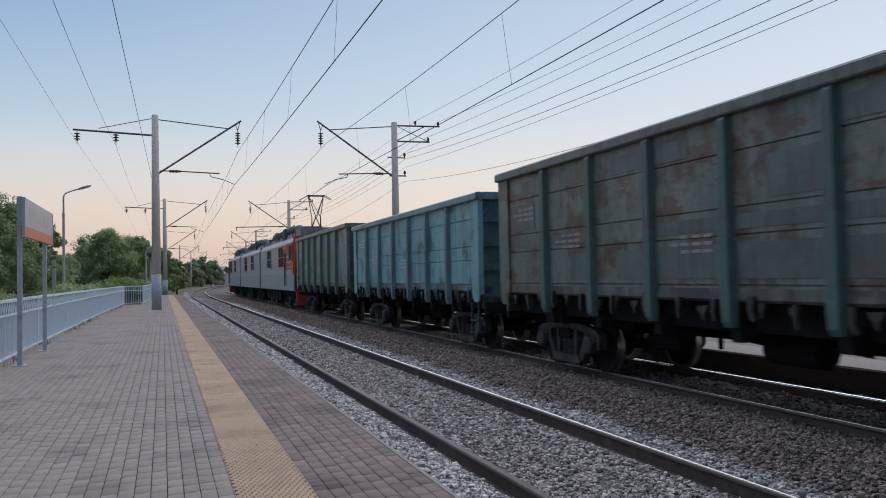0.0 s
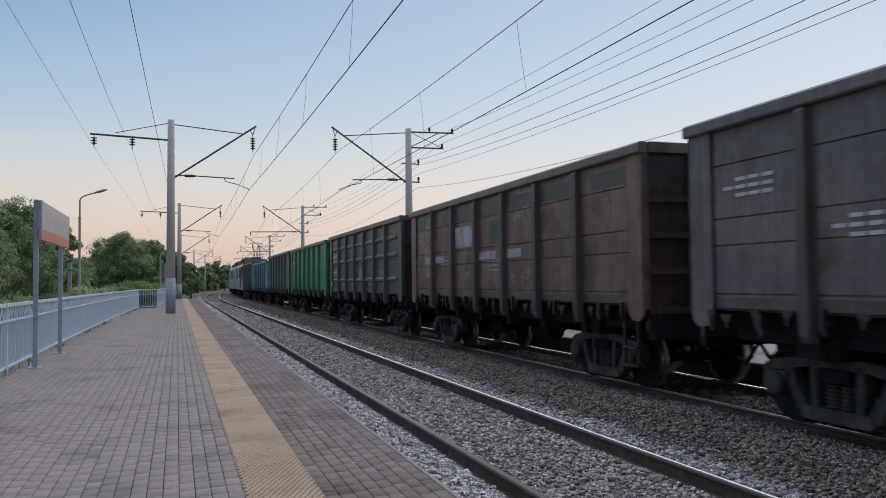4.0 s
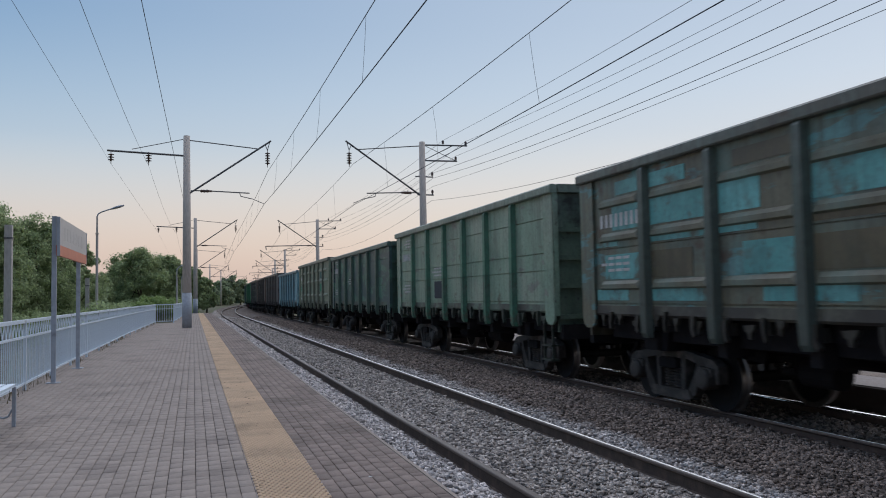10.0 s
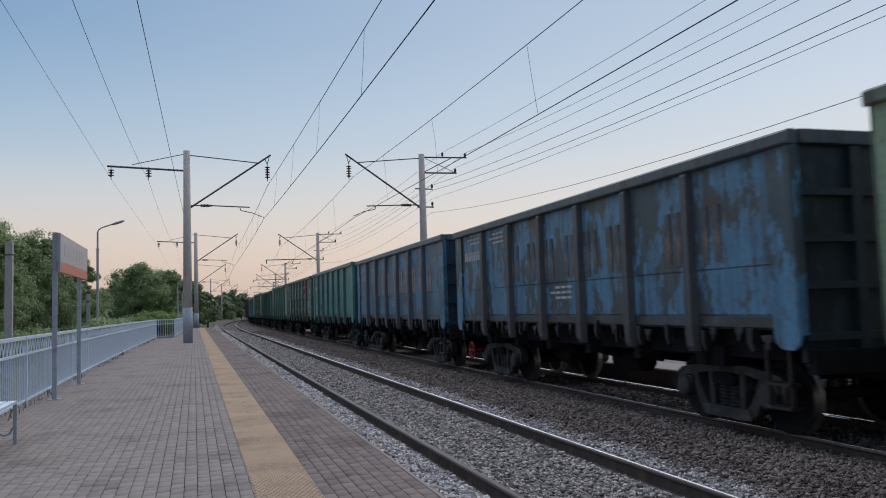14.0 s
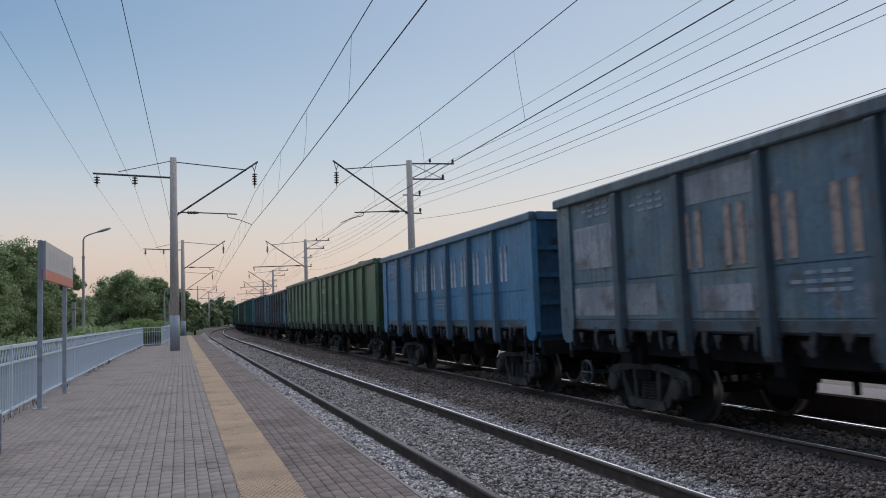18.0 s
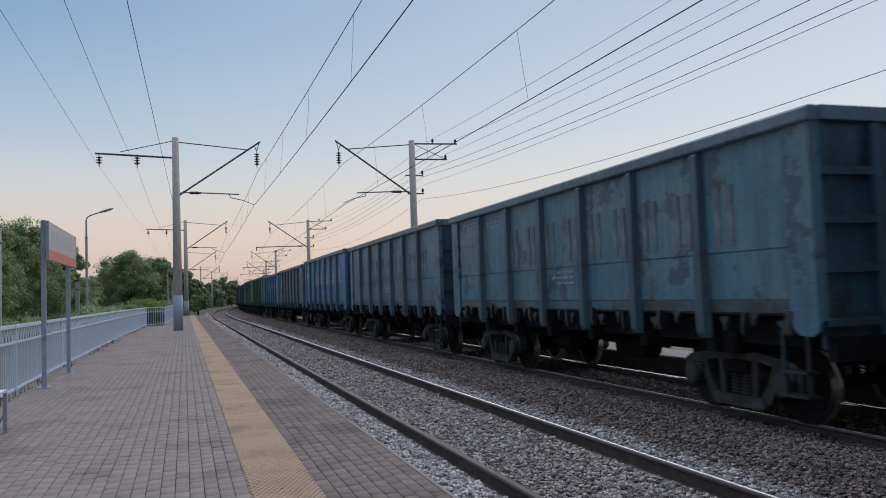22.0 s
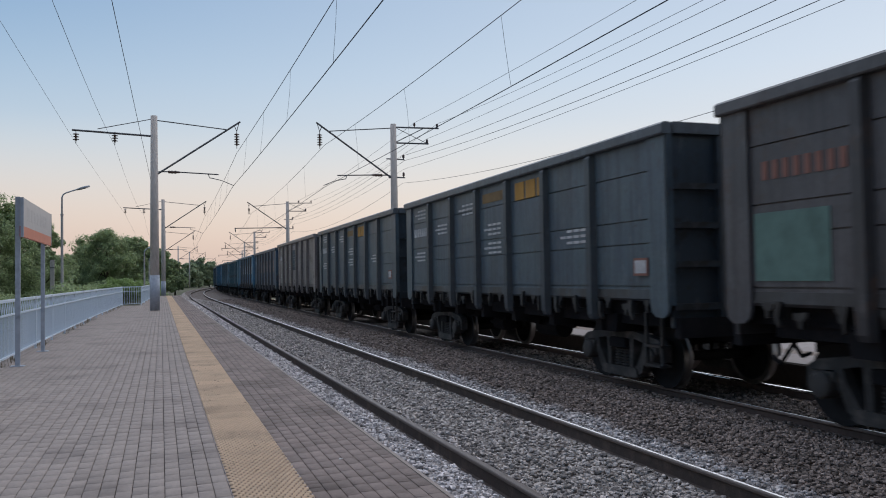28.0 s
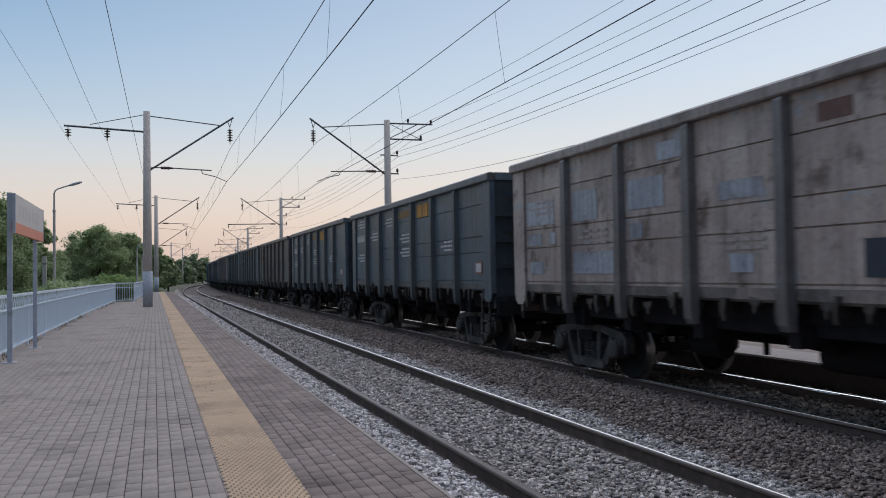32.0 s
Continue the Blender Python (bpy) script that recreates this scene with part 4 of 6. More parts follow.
    part("shaft", bm, M_CONCRETE, t)
    bm = bmesh.new()
    box(bm, -r - 0.02, r + 0.02, -r - 0.02, r + 0.02, top + 0.25, top + 0.31)
    part("band", bm, M_STEEL, t)

# ---- trees ----
def leaf_cloud(clumps, per, size, seed, flat=0.8):
    """Small leaf blades scattered round clumps, as one quad mesh's arrays."""
    r = np.random.default_rng(seed)
    c = np.array(clumps)
    n = len(c) * per
    k = np.repeat(np.arange(len(c)), per)
    d = r.normal(0, 1, (n, 3))
    d /= np.linalg.norm(d, axis=1)[:, None]
    p = c[k, :3] + d * (c[k, 3] * (r.random(n) ** 0.5 + np.abs(r.normal(0, 0.13, n))))[:, None] * np.array((1, 1, flat))
    face = d * 0.7 + np.array((0, 0, 0.55)) + r.normal(0, 0.42, (n, 3))   # blades face outward and up, unevenly
    face /= np.linalg.norm(face, axis=1)[:, None]
    u = np.cross(face, r.normal(0, 1, (n, 3)))
    u /= np.linalg.norm(u, axis=1)[:, None] + 1e-9
    w = np.cross(face, u)
    s = r.uniform(0.6, 1.3, n)[:, None] * size
    v = np.stack([p - u * s, p + w * s * 0.55, p + u * s, p - w * s * 0.55], 1)
    return v.reshape(-1, 3), np.arange(4 * n).reshape(-1, 4)


def tree(x, y, height, spread, seed, per=140, clumps=34, leaf=0.16, mat=None, label="leafy green tree behind the platform fence", low=0.25):
    r = random.Random(seed)
    t = thing("tree", label, "tree", "trees along the line", m=pose(x, y, ground_z))
    bm = bmesh.new()
    rod(bm, (0, 0, -0.1), (0.1, 0, height * 0.35), 0.05 + height * 0.018, 8, height * 0.016)
    rod(bm, (0.1, 0, height * 0.35), (0.0, 0.1, height * 0.75), height * 0.016, 8, height * 0.006)
    part("trunk", bm, M_BARK, t)
    lobes = [(0.0, 0.0, height * 0.80, spread * 0.42)]
    for k in range(17):           # rounded masses of foliage, wider in the middle and lower down
        f = (k + r.random()) / 17
        a = k * 2.4 + r.uniform(-0.5, 0.5)
        g = 1 - abs(2 * f - 0.7) ** 2 * 0.55
        rad = spread * g * r.uniform(0.35, 0.78)
        lobes.append((rad * math.cos(a), rad * math.sin(a), height * (low + 0.1 + (0.80 - low) * f), spread * r.uniform(0.30, 0.46) * (1.15 - 0.3 * f)))
    cl = []
    for k in range(clumps):
        x0, y0, z0, q = lobes[r.choice(range(18))]
        a, c = r.uniform(0, math.tau), r.uniform(-0.55, 1.0)
        d = q * (r.uniform(0.78, 1.05) if r.random() < 0.72 else r.uniform(0.1, 0.75))
        e = math.sqrt(1 - c * c)
        cl.append((x0 + d * e * math.cos(a), y0 + d * e * math.sin(a), max(0.3, z0 + 0.85 * d * c), spread * r.choice((0.08, 0.11, 0.15, 0.2))))
    for k in range(5):
        c = cl[k * 5 % clumps]
        bm = bmesh.new()
        rod(bm, (0.08, 0, height * (0.25 + 0.07 * k)), (c[0] * 0.8, c[1] * 0.8, c[2]), height * 0.009, 6, height * 0.003)
        part("limb", bm, M_BARK, t)
    v, f = leaf_cloud(cl, per, leaf, seed)
    tagged(part("crown", quick_mesh("crown", v, f, mat or M_LEAF), mat or M_LEAF, t), kind="stuff")


for k, (x, y, h, s) in enumerate([(-13.0, 56, 9.6, 3.4), (-10.2, 60, 8.2, 2.8), (-8.6, 66, 7.3, 2.2), (-17, 58, 10.2, 3.6), (-10.8, 49, 8.0, 2.4), (-12, 72, 8.6, 3.0),
                                  (-15, 80, 8.4, 3.0), (-19, 46, 10.5, 3.6)]):
    tree(x, y, h, s * 1.1, 20 + k, per=130, clumps=290, leaf=0.085, low=0.05)
for k, (x, y, h, s) in enumerate([(-6.4, 108, 9.0, 3.6), (-3.6, 112, 8.4, 3.0), (-9.0, 112, 7.4, 2.8), (-1.4, 118, 7.2, 2.6), (-12, 104, 5.6, 2.4), (-0.4, 150, 6.5, 2.8)]):
    tree(x, y, h, s * 1.12, 40 + k, per=130, clumps=260, leaf=0.12, low=0.05, label="rounded green tree beyond the platform end")
for k, (x, y, h, s) in enumerate([(8.0, 262, 7.6, 5), (11.5, 270, 9.0, 5), (15.0, 275, 7.5, 5), (4.0, 255, 6.0, 4)]):
    tree(x, y, h, s, 60 + k, per=60, clumps=110, leaf=0.42, mat=M_LEAF_FAR, low=0.05, label="distant green tree beside the bend")
for k, (x, y, h, s) in enumerate([(0.3, 114, 6.6, 1.9), (-1.2, 124, 7.6, 2.4), (2.0, 130, 5.8, 1.7)]):
    tree(x, y, h, s, 50 + k, per=130, clumps=120, leaf=0.12, low=0.05, label="rounded green tree beyond the platform end")
tree(25.2, 45.0, 9.3, 2.4, 90, per=240, clumps=30, leaf=0.16, label="green tree behind the far platform")


def bushes(spots, seed, mat, leaf, per, label):
    r = random.Random(seed)
    cl = []
    for x, y, w, h in spots:
        for k in range(16):
            cl.append((x + r.uniform(-w, w), y + r.uniform(-w, w), ground_z + h * r.uniform(0.2, 0.8), w * r.uniform(0.3, 0.5)))
    v, f = leaf_cloud(cl, per, leaf, seed)
    tagged(new("bushes", quick_mesh("bushes", v, f, mat)), label, "bushes", kind="stuff")


br = random.Random(77)
bushes([(br.uniform(-13, -5.0), br.uniform(42, 100), 1.4, br.uniform(1.0, 2.3)) for _ in range(46)], 1, M_LEAF, 0.11, 130, "thick green undergrowth behind the fence")
bushes([(br.uniform(-10, -1.8), br.uniform(96, 130), 2.0, br.uniform(1.4, 2.8)) for _ in range(30)], 2, M_LEAF, 0.2, 90, "thick green bushes beyond the platform end")
bushes([(br.uniform(-4.6, -1.9), br.uniform(84, 96), 1.1, br.uniform(2.2, 3.4)) for _ in range(8)], 6, M_LEAF_LIGHT, 0.13, 110, "light green bush beyond the platform corner")
bushes([(br.uniform(-60, -14), br.uniform(60, 200), 4.5, br.uniform(5, 9)) for _ in range(60)], 3, M_LEAF_FAR, 0.5, 60, "wooded belt behind the station")
def pole_row(y):
    """Where the row of poles beside the near track stands, y metres on."""
    return float(np.interp(y, [p[1] for p in A_LINE], [p[0] for p in A_LINE]))


bushes([(pole_row(y) - br.uniform(3.5, 15), y, 2.6, br.uniform(2.5, 4.6)) for y in range(130, 345, 5)], 4, M_LEAF_FAR, 0.5, 60, "distant trees and bushes along the bend")
bushes([(br.uniform(45, 90), br.uniform(-40, 220), 4.5, br.uniform(2, 3.5)) for _ in range(40)], 5, M_LEAF_FAR, 0.4, 50, "low bushes behind the far platform")

# ---- a small house past the bend ----
def far_house(x, y, w, d, h):
    t = thing("house", "small white house with a grey gable roof far past the bend", "house", m=pose(x, y, -1.2, 0, 0, 18))
    bm = bmesh.new()
    box(bm, -w / 2, w / 2, -d / 2, d / 2, 0, h)
    part("wall", bm, M_WHITE, t, "white plastered wall")
    bm = bmesh.new()
    prism_y(bm, [(-w / 2 - 0.4, h), (0, h + 0.55 * w), (w / 2 + 0.4, h), (w / 2 + 0.4, h + 0.15), (0, h + 0.55 * w + 0.2), (-w / 2 - 0.4, h + 0.15)], -d / 2 - 0.3, d / 2 + 0.3)
    part("roof", bm, L_ROOF_FAR, t, "pale grey sheet roof")
    for x0 in (-w / 4, w / 4):
        bm = bmesh.new()
        box(bm, x0 - 0.5, x0 + 0.5, -d / 2 - 0.03, -d / 2 + 0.02, 1.2, 2.5)
        part("window", bm, M_UNDER, t)


L_ROOF_FAR = material("pale_sheet_roof", (0.45, 0.46, 0.48), 0.6, grain=2, bump=0.05)
FAR_HOUSES = ((20.4, 298.0, 4.5, 6.0, 4.6), (27.8, 340.0, 6.5, 7.0, 4.0))

# ---- the goods train ----
HEADS = [43.32, 68.33, 92.83, 117.2, 141.62, 166.12, 190.68, 215.22, 239.67, 263.98, 288.14, 312.18, 336.16, 360.13, 384.13, 408.13, 431.96]
PITCH = 13.92                 # coupler to coupler
HALF = 6.37                   # half a wagon body


def head_at(t):
    """How far the first wagon's leading corner has come along the track at t seconds."""
    i = max(0, min(len(HEADS) - 2, int(t // 2)))
    p0 = HEADS[i - 1] if i else 2 * HEADS[0] - HEADS[1]
    p1, p2 = HEADS[i], HEADS[i + 1]
    p3 = HEADS[i + 2] if i + 2 < len(HEADS) else 2 * p2 - p1
    k = t / 2 - i
    return p1 + 0.5 * k * (p2 - p0 + k * (2 * p0 - 5 * p1 + 4 * p2 - p3 + k * (3 * (p1 - p2) + p3 - p0)))


def stand(u, half):
    """Pose of a vehicle whose middle is u metres along the goods track, on two pivots half apart."""
    (a, _), (b, _) = track2(u - half), track2(u + half)
    d = b - a
    return Matrix.Translation(((a + b) / 2) + Vector((0, 0, Z2))) @ Matrix.Rotation(math.atan2(d.y, d.x) - math.pi / 2, 4, "Z")


POST_Y = [-4.25, -2.55, -0.85, 0.85, 2.55, 4.25]
SEAMS = {"lipped": (1.57, 2.18, 2.52, 3.20), "lettered": (1.56, 2.20), "pressed": (1.56, 2.46)}


def wall_mesh(style, top):
    """One side wall at x = -1.5, facing -x; seams are lapped plates, pressed walls carry stamped ribs in every bay."""
    bm = bmesh.new()
    prof = [(1.40, -1.50)]
    for z in SEAMS[style]:
        k = (top - 0.17 - 1.22) / (3.82 - 0.17 - 1.22)
        z = 1.22 + (z - 1.22) * k
        deep = 0.03 if style == "lipped" else 0.022
        prof += [(z - 0.008, -1.50), (z - 0.04, -1.50 + deep), (z + 0.0125, -1.50 + deep), (z + 0.013, -1.50)]
    prof += [(top - 0.1, -1.50)]
    a = [[bm.verts.new((x, y, z)) for z, x in prof] for y in (-HALF + 0.02, HALF - 0.02)]
    for i in range(len(prof) - 1):
        bm.faces.new((a[0][i], a[0][i + 1], a[1][i + 1], a[1][i]))
    inner = [bm.verts.new((-1.44, y, z)) for y in (-HALF + 0.02, HALF - 0.02) for z in (1.40, top - 0.1)]
    bm.faces.new((inner[0], inner[2], inner[3], inner[1]))
    bm.faces.new((a[0][0], a[1][0], inner[2], inner[0]))
    return mesh_of("side_wall", bm, M_BOGIE)


def rib_mesh(length):
    """One stamped rib of a pressed wall, about its middle."""
    bm = bmesh.new()
    h = length / 2
    low = [bm.verts.new((-1.498, y, w)) for y, w in ((-h - 0.05, -0.03), (h + 0.05, -0.03), (h - 0.02, 0.13), (-h + 0.02, 0.13))]
    high = [bm.verts.new((-1.555, y, w)) for y, w in ((-h, 0), (h, 0), (h - 0.06, 0.07), (-h + 0.06, 0.07))]
    bm.faces.new(high)
    for i in range(4):
        bm.faces.new((low[i], low[(i + 1) % 4], high[(i + 1) % 4], high[i]))
    return mesh_of("wall_rib", bm, M_BOGIE)


def wagon_meshes(style, top):
    """All painted pieces of one kind of wagon, in wagon space: y forward, z from the rail head."""
    q = {"side_wall": wall_mesh(style, top)}
    bm = bmesh.new()          # top rail: a hollow section with a rolled upper edge
    prism_y(bm, [(-1.615, top - 0.15), (-1.60, top - 0.17), (-1.46, top - 0.17), (-1.46, top - 0.02), (-1.49, top), (-1.585, top), (-1.615, top - 0.03)], -HALF - 0.03, HALF + 0.03)
    q["top_rail"] = mesh_of("top_rail", bm, M_BOGIE)
    bm = bmesh.new()          # post: a tapered hat section, cranked in at its foot
    rows = [(1.05, 0.080, -1.57), (1.12, 0.086, -1.60), (1.35, 0.092, -1.612), (top - 0.22, 0.08, -1.60), (top - 0.165, 0.08, -1.575)]
    rings = []
    for z, w, x in rows:
        rings.append([bm.verts.new(c) for c in ((-1.495, -w - 0.025, z), (x, -w + 0.012, z), (x, w - 0.012, z), (-1.495, w + 0.025, z))])
    for r0, r1 in zip(rings, rings[1:]):
        for k in range(3):
            bm.faces.new((r0[k], r0[k + 1], r1[k + 1], r1[k]))
    bm.faces.new(rings[0])
    bm.faces.new(rings[-1][::-1])
    q["post"] = mesh_of("post", bm, M_BOGIE)
    bm = bmesh.new()          # corner plate, rounded off at its foot
    prism(bm, [(HALF, top - 0.16), (HALF - 0.46, top - 0.16), (HALF - 0.46, 1.33), (HALF - 0.43, 1.22), (HALF - 0.33, 1.15), (HALF - 0.14, 1.14), (HALF - 0.04, 1.21), (HALF, 1.33)], -1.545, -1.50)
    box(bm, -1.545, -1.44, HALF - 0.03, HALF + 0.01, 1.32, top - 0.16)
    q["corner_plate"] = mesh_of("corner_plate", bm, M_BOGIE)
    bm = bmesh.new()          # bent sill under the wall
    prism_y(bm, [(-1.495, 1.535), (-1.503, 1.534), (-1.516, 1.40), (-1.49, 1.365), (-1.40, 1.36), (-1.40, 1.545)], -HALF + 0.45, HALF - 0.45)
    q["lower_sill"] = mesh_of("lower_sill", bm, M_BOGIE)
    bm = bmesh.new()          # end wall with its ribs and uprights
    box(bm, -1.44, 1.44, HALF - 0.12, HALF - 0.06, 1.0, top - 0.02)
    q["end_wall"] = mesh_of("end_wall", bm, M_BOGIE)
    bm = bmesh.new()
    box(bm, -1.44, 1.44, HALF - 0.06, HALF + 0.005, 0, 0.09)
    q["end_rib"] = mesh_of("end_rib", bm, M_BOGIE)
    bm = bmesh.new()
    box(bm, -0.07, 0.07, HALF - 0.06, HALF + 0.01, 1.0, top - 0.17)
    q["end_post"] = mesh_of("end_post", bm, M_BOGIE)
    bm = bmesh.new()
    box(bm, -1.44, 1.44, HALF - 0.06, HALF + 0.05, top - 0.16, top - 0.001)
    q["end_rail"] = mesh_of("end_rail", bm, M_BOGIE)
    bm = bmesh.new()
    box(bm, -1.4, 1.4, HALF - 0.1, HALF + 0.04, 0.86, 1.14)
    q["headstock"] = mesh_of("headstock", bm, M_UNDER)
    return q


def prism_y(bm, outline, y0, y1):
    a = [bm.verts.new((x, y0, z)) for x, z in outline]
    b = [bm.verts.new((x, y1, z)) for x, z in outline]
    bm.faces.new(a[::-1])
    bm.faces.new(b)
    for i in range(len(outline)):
        j = (i + 1) % len(outline)
        bm.faces.new((a[i], a[j], b[j], b[i]))


def bogie_meshes():
    """A three-piece goods bogie about its middle."""
    q = {}
    bm = bmesh.new()
    x0, x1 = -1.10, -0.94
    prism(bm, [(-1.20, 0.55), (-1.19, 0.68), (-1.06, 0.76), (-0.80, 0.80), (-0.42, 0.85), (0.42, 0.85), (0.80, 0.80), (1.06, 0.76), (1.19, 0.68),
               (1.20, 0.55), (1.10, 0.55), (1.06, 0.64), (0.80, 0.66), (0.45, 0.73), (-0.45, 0.73), (-0.80, 0.66), (-1.06, 0.64), (-1.10, 0.55)], x0, x1)
    for s in (-1, 1):
        prism(bm, [(s * 0.80, 0.69), (s * 0.68, 0.69), (s * 0.62, 0.52), (s * 0.42, 0.24), (s * 0.52, 0.16), (s * 0.62, 0.22), (s * 0.74, 0.46)][::s], x0, x1)
        prism(bm, [(s * 0.40, 0.75), (s * 0.29, 0.75), (s * 0.27, 0.25), (s * 0.38, 0.25)][::s], x0, x1)
        prism(bm, [(s * 1.20, 0.57), (s * 1.12, 0.57), (s * 1.13, 0.42), (s * 1.19, 0.42)][::s], x0, x1)
    prism(bm, [(-0.54, 0.15), (-0.5, 0.27), (0.5, 0.27), (0.54, 0.15), (0.46, 0.12), (-0.46, 0.12)], x0 - 0.03, x1 + 0.03)
    q["side_frame"] = mesh_of("side_frame", bm, M_FRAME)
    bm = bmesh.new()
    lathe(bm, [(0.06, -0.16), (0.13, -0.15), (0.155, -0.12), (0.155, 0.1)], 14, Matrix.Translation((-1.06, 0, 0.478)) @ Matrix.Rotation(radians(90), 4, "Y"))
    box(bm, -1.14, -0.9, -0.17, 0.17, 0.53, 0.64)
    q["axle_box"] = mesh_of("axle_box", bm, M_DUSTY)
    bm = bmesh.new()
    prof = []
    for k in range(6):
        z = 0.28 + k * 0.048
        prof += [(0.062, z), (0.088, z + 0.010), (0.088, z + 0.028), (0.062, z + 0.038)]
    lathe(bm, prof, 10)
    q["spring"] = mesh_of("spring", bm, M_DUSTY)
    bm = bmesh.new()
    prism(bm, [(-0.24, 0.58), (0.24, 0.58), (0.24, 0.70), (0.18, 0.74), (-0.18, 0.74), (-0.24, 0.70)], -1.16, 1.16)
    box(bm, -0.35, 0.35, -0.2, 0.2, 0.74, 0.84)
    q["bolster"] = mesh_of("bolster", bm, M_UNDER)
    bm = bmesh.new()
    ry = Matrix.Rotation(radians(90), 4, "Y")
    rod(bm, (-1.0, 0, 0), (1.0, 0, 0), 0.08, 10)
    for s in (-1, 1):
        lathe(bm, [(0.10, -0.07), (0.14, -0.07), (0.15, -0.04), (0.36, 0.0), (0.42, -0.045), (0.478, -0.055), (0.474, 0.04), (0.508, 0.05), (0.505, 0.075),
                   (0.43, 0.08), (0.36, 0.04), (0.15, 0.06), (0.12, 0.07)][::1], 36, Matrix.Translation((s * 0.80, 0, 0)) @ Matrix.Rotation(radians(90 * (1 if s < 0 else -1)), 4, "Y"))
    me = mesh_of("wheelset", bm, M_WHEEL)
    me.materials.append(M_TREAD)
    for p in me.polygons:
        r = math.hypot(p.center.y, p.center.z)
        p.material_index = 1 if r > 0.462 else 0
        p.use_smooth = r < 0.44
    q["wheelset"] = me
    return q


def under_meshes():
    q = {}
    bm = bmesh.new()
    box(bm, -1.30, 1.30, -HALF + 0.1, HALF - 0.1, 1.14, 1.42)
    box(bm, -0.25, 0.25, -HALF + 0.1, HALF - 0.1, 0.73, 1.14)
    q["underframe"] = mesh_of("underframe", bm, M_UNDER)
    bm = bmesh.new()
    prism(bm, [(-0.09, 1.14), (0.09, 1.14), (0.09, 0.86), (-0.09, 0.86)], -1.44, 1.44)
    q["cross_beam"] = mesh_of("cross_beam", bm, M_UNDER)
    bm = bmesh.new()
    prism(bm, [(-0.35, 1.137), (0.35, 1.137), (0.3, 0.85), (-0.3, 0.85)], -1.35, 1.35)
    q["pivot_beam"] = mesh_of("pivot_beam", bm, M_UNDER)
    bm = bmesh.new()          # one bottom hatch hinge with its locking hook
    prism(bm, [(-0.05, 1.28), (0.05, 1.28), (0.06, 1.12), (0.02, 1.04), (-0.01, 0.99), (-0.05, 1.02), (-0.02, 1.10)], -1.56, -1.49)
    box(bm, -1.47, -1.38, -0.05, 0.05, 1.08, 1.24)
    q["hatch_hook"] = mesh_of("hatch_hook", bm, M_BOGIE)
    bm = bmesh.new()          # hinge lug with a worn edge under the sill
    prism(bm, [(-0.12, 1.372), (0.13, 1.372), (0.11, 1.30), (0.05, 1.27), (0.04, 1.20), (-0.01, 1.18), (-0.03, 1.27), (-0.09, 1.31)], -1.515, -1.455)
    q["hinge_lug"] = mesh_of("hinge_lug", bm, M_BOGIE)
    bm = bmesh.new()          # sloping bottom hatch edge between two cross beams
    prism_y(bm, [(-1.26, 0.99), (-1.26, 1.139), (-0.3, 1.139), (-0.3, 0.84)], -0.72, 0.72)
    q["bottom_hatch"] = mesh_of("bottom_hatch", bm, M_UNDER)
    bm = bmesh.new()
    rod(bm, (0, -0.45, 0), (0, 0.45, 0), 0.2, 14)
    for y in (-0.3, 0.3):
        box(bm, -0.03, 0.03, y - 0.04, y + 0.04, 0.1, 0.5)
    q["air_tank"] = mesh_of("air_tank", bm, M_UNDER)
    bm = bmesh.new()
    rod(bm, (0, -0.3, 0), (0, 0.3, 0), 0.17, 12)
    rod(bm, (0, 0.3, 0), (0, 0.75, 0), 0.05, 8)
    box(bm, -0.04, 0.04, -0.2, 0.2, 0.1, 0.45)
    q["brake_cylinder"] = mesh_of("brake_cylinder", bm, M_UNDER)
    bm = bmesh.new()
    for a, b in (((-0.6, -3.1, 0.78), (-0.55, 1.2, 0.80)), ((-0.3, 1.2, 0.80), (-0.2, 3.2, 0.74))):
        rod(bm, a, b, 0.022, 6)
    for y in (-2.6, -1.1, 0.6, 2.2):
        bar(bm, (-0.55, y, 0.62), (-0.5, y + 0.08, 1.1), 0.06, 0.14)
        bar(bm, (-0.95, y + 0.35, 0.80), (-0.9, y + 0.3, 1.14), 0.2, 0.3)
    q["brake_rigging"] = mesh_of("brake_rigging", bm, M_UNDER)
    bm = bmesh.new()          # automatic coupler: shank, head and hose
    box(bm, -0.09, 0.09, HALF - 0.1, HALF + 0.42, 0.95, 1.15)
    prism_y(bm, [(-0.20, 0.90), (0.22, 0.90), (0.26, 1.05), (0.14, 1.22), (-0.16, 1.22), (-0.24, 1.05)], HALF + 0.36, HALF + 0.58)
    rod(bm, (-0.4, HALF, 0.95), (-0.45, HALF + 0.3, 0.55), 0.03, 6)
    rod(bm, (-0.45, HALF + 0.3, 0.55), (-0.35, HALF + 0.56, 0.62), 0.03, 6)
    q["coupler"] = mesh_of("coupler", bm, M_UNDER)
    bm = bmesh.new()          # shunter's step hung under the corner
    for y in (-0.2, 0.2):
        bar(bm, (0, y, 0.42), (0, y, 1.2), 0.05, 0.04)
    for z in (0.44, 0.72):
        box(bm, -0.06, 0.12, -0.22, 0.22, z - 0.015, z + 0.02)
    q["step"] = mesh_of("step", bm, M_BOGIE)
    bm = bmesh.new()          # rungs on the end wall
    for z in (1.3, 1.6, 1.9, 2.2, 2.5, 2.8, 3.1):
        rod(bm, (-1.35, 0.06, z), (-0.95, 0.06, z), 0.014, 5)
        for x in (-1.35, -0.95):
            rod(bm, (x, 0, z), (x, 0.06, z), 0.014, 5)
    q["ladder"] = mesh_of("ladder", bm, M_BOGIE)
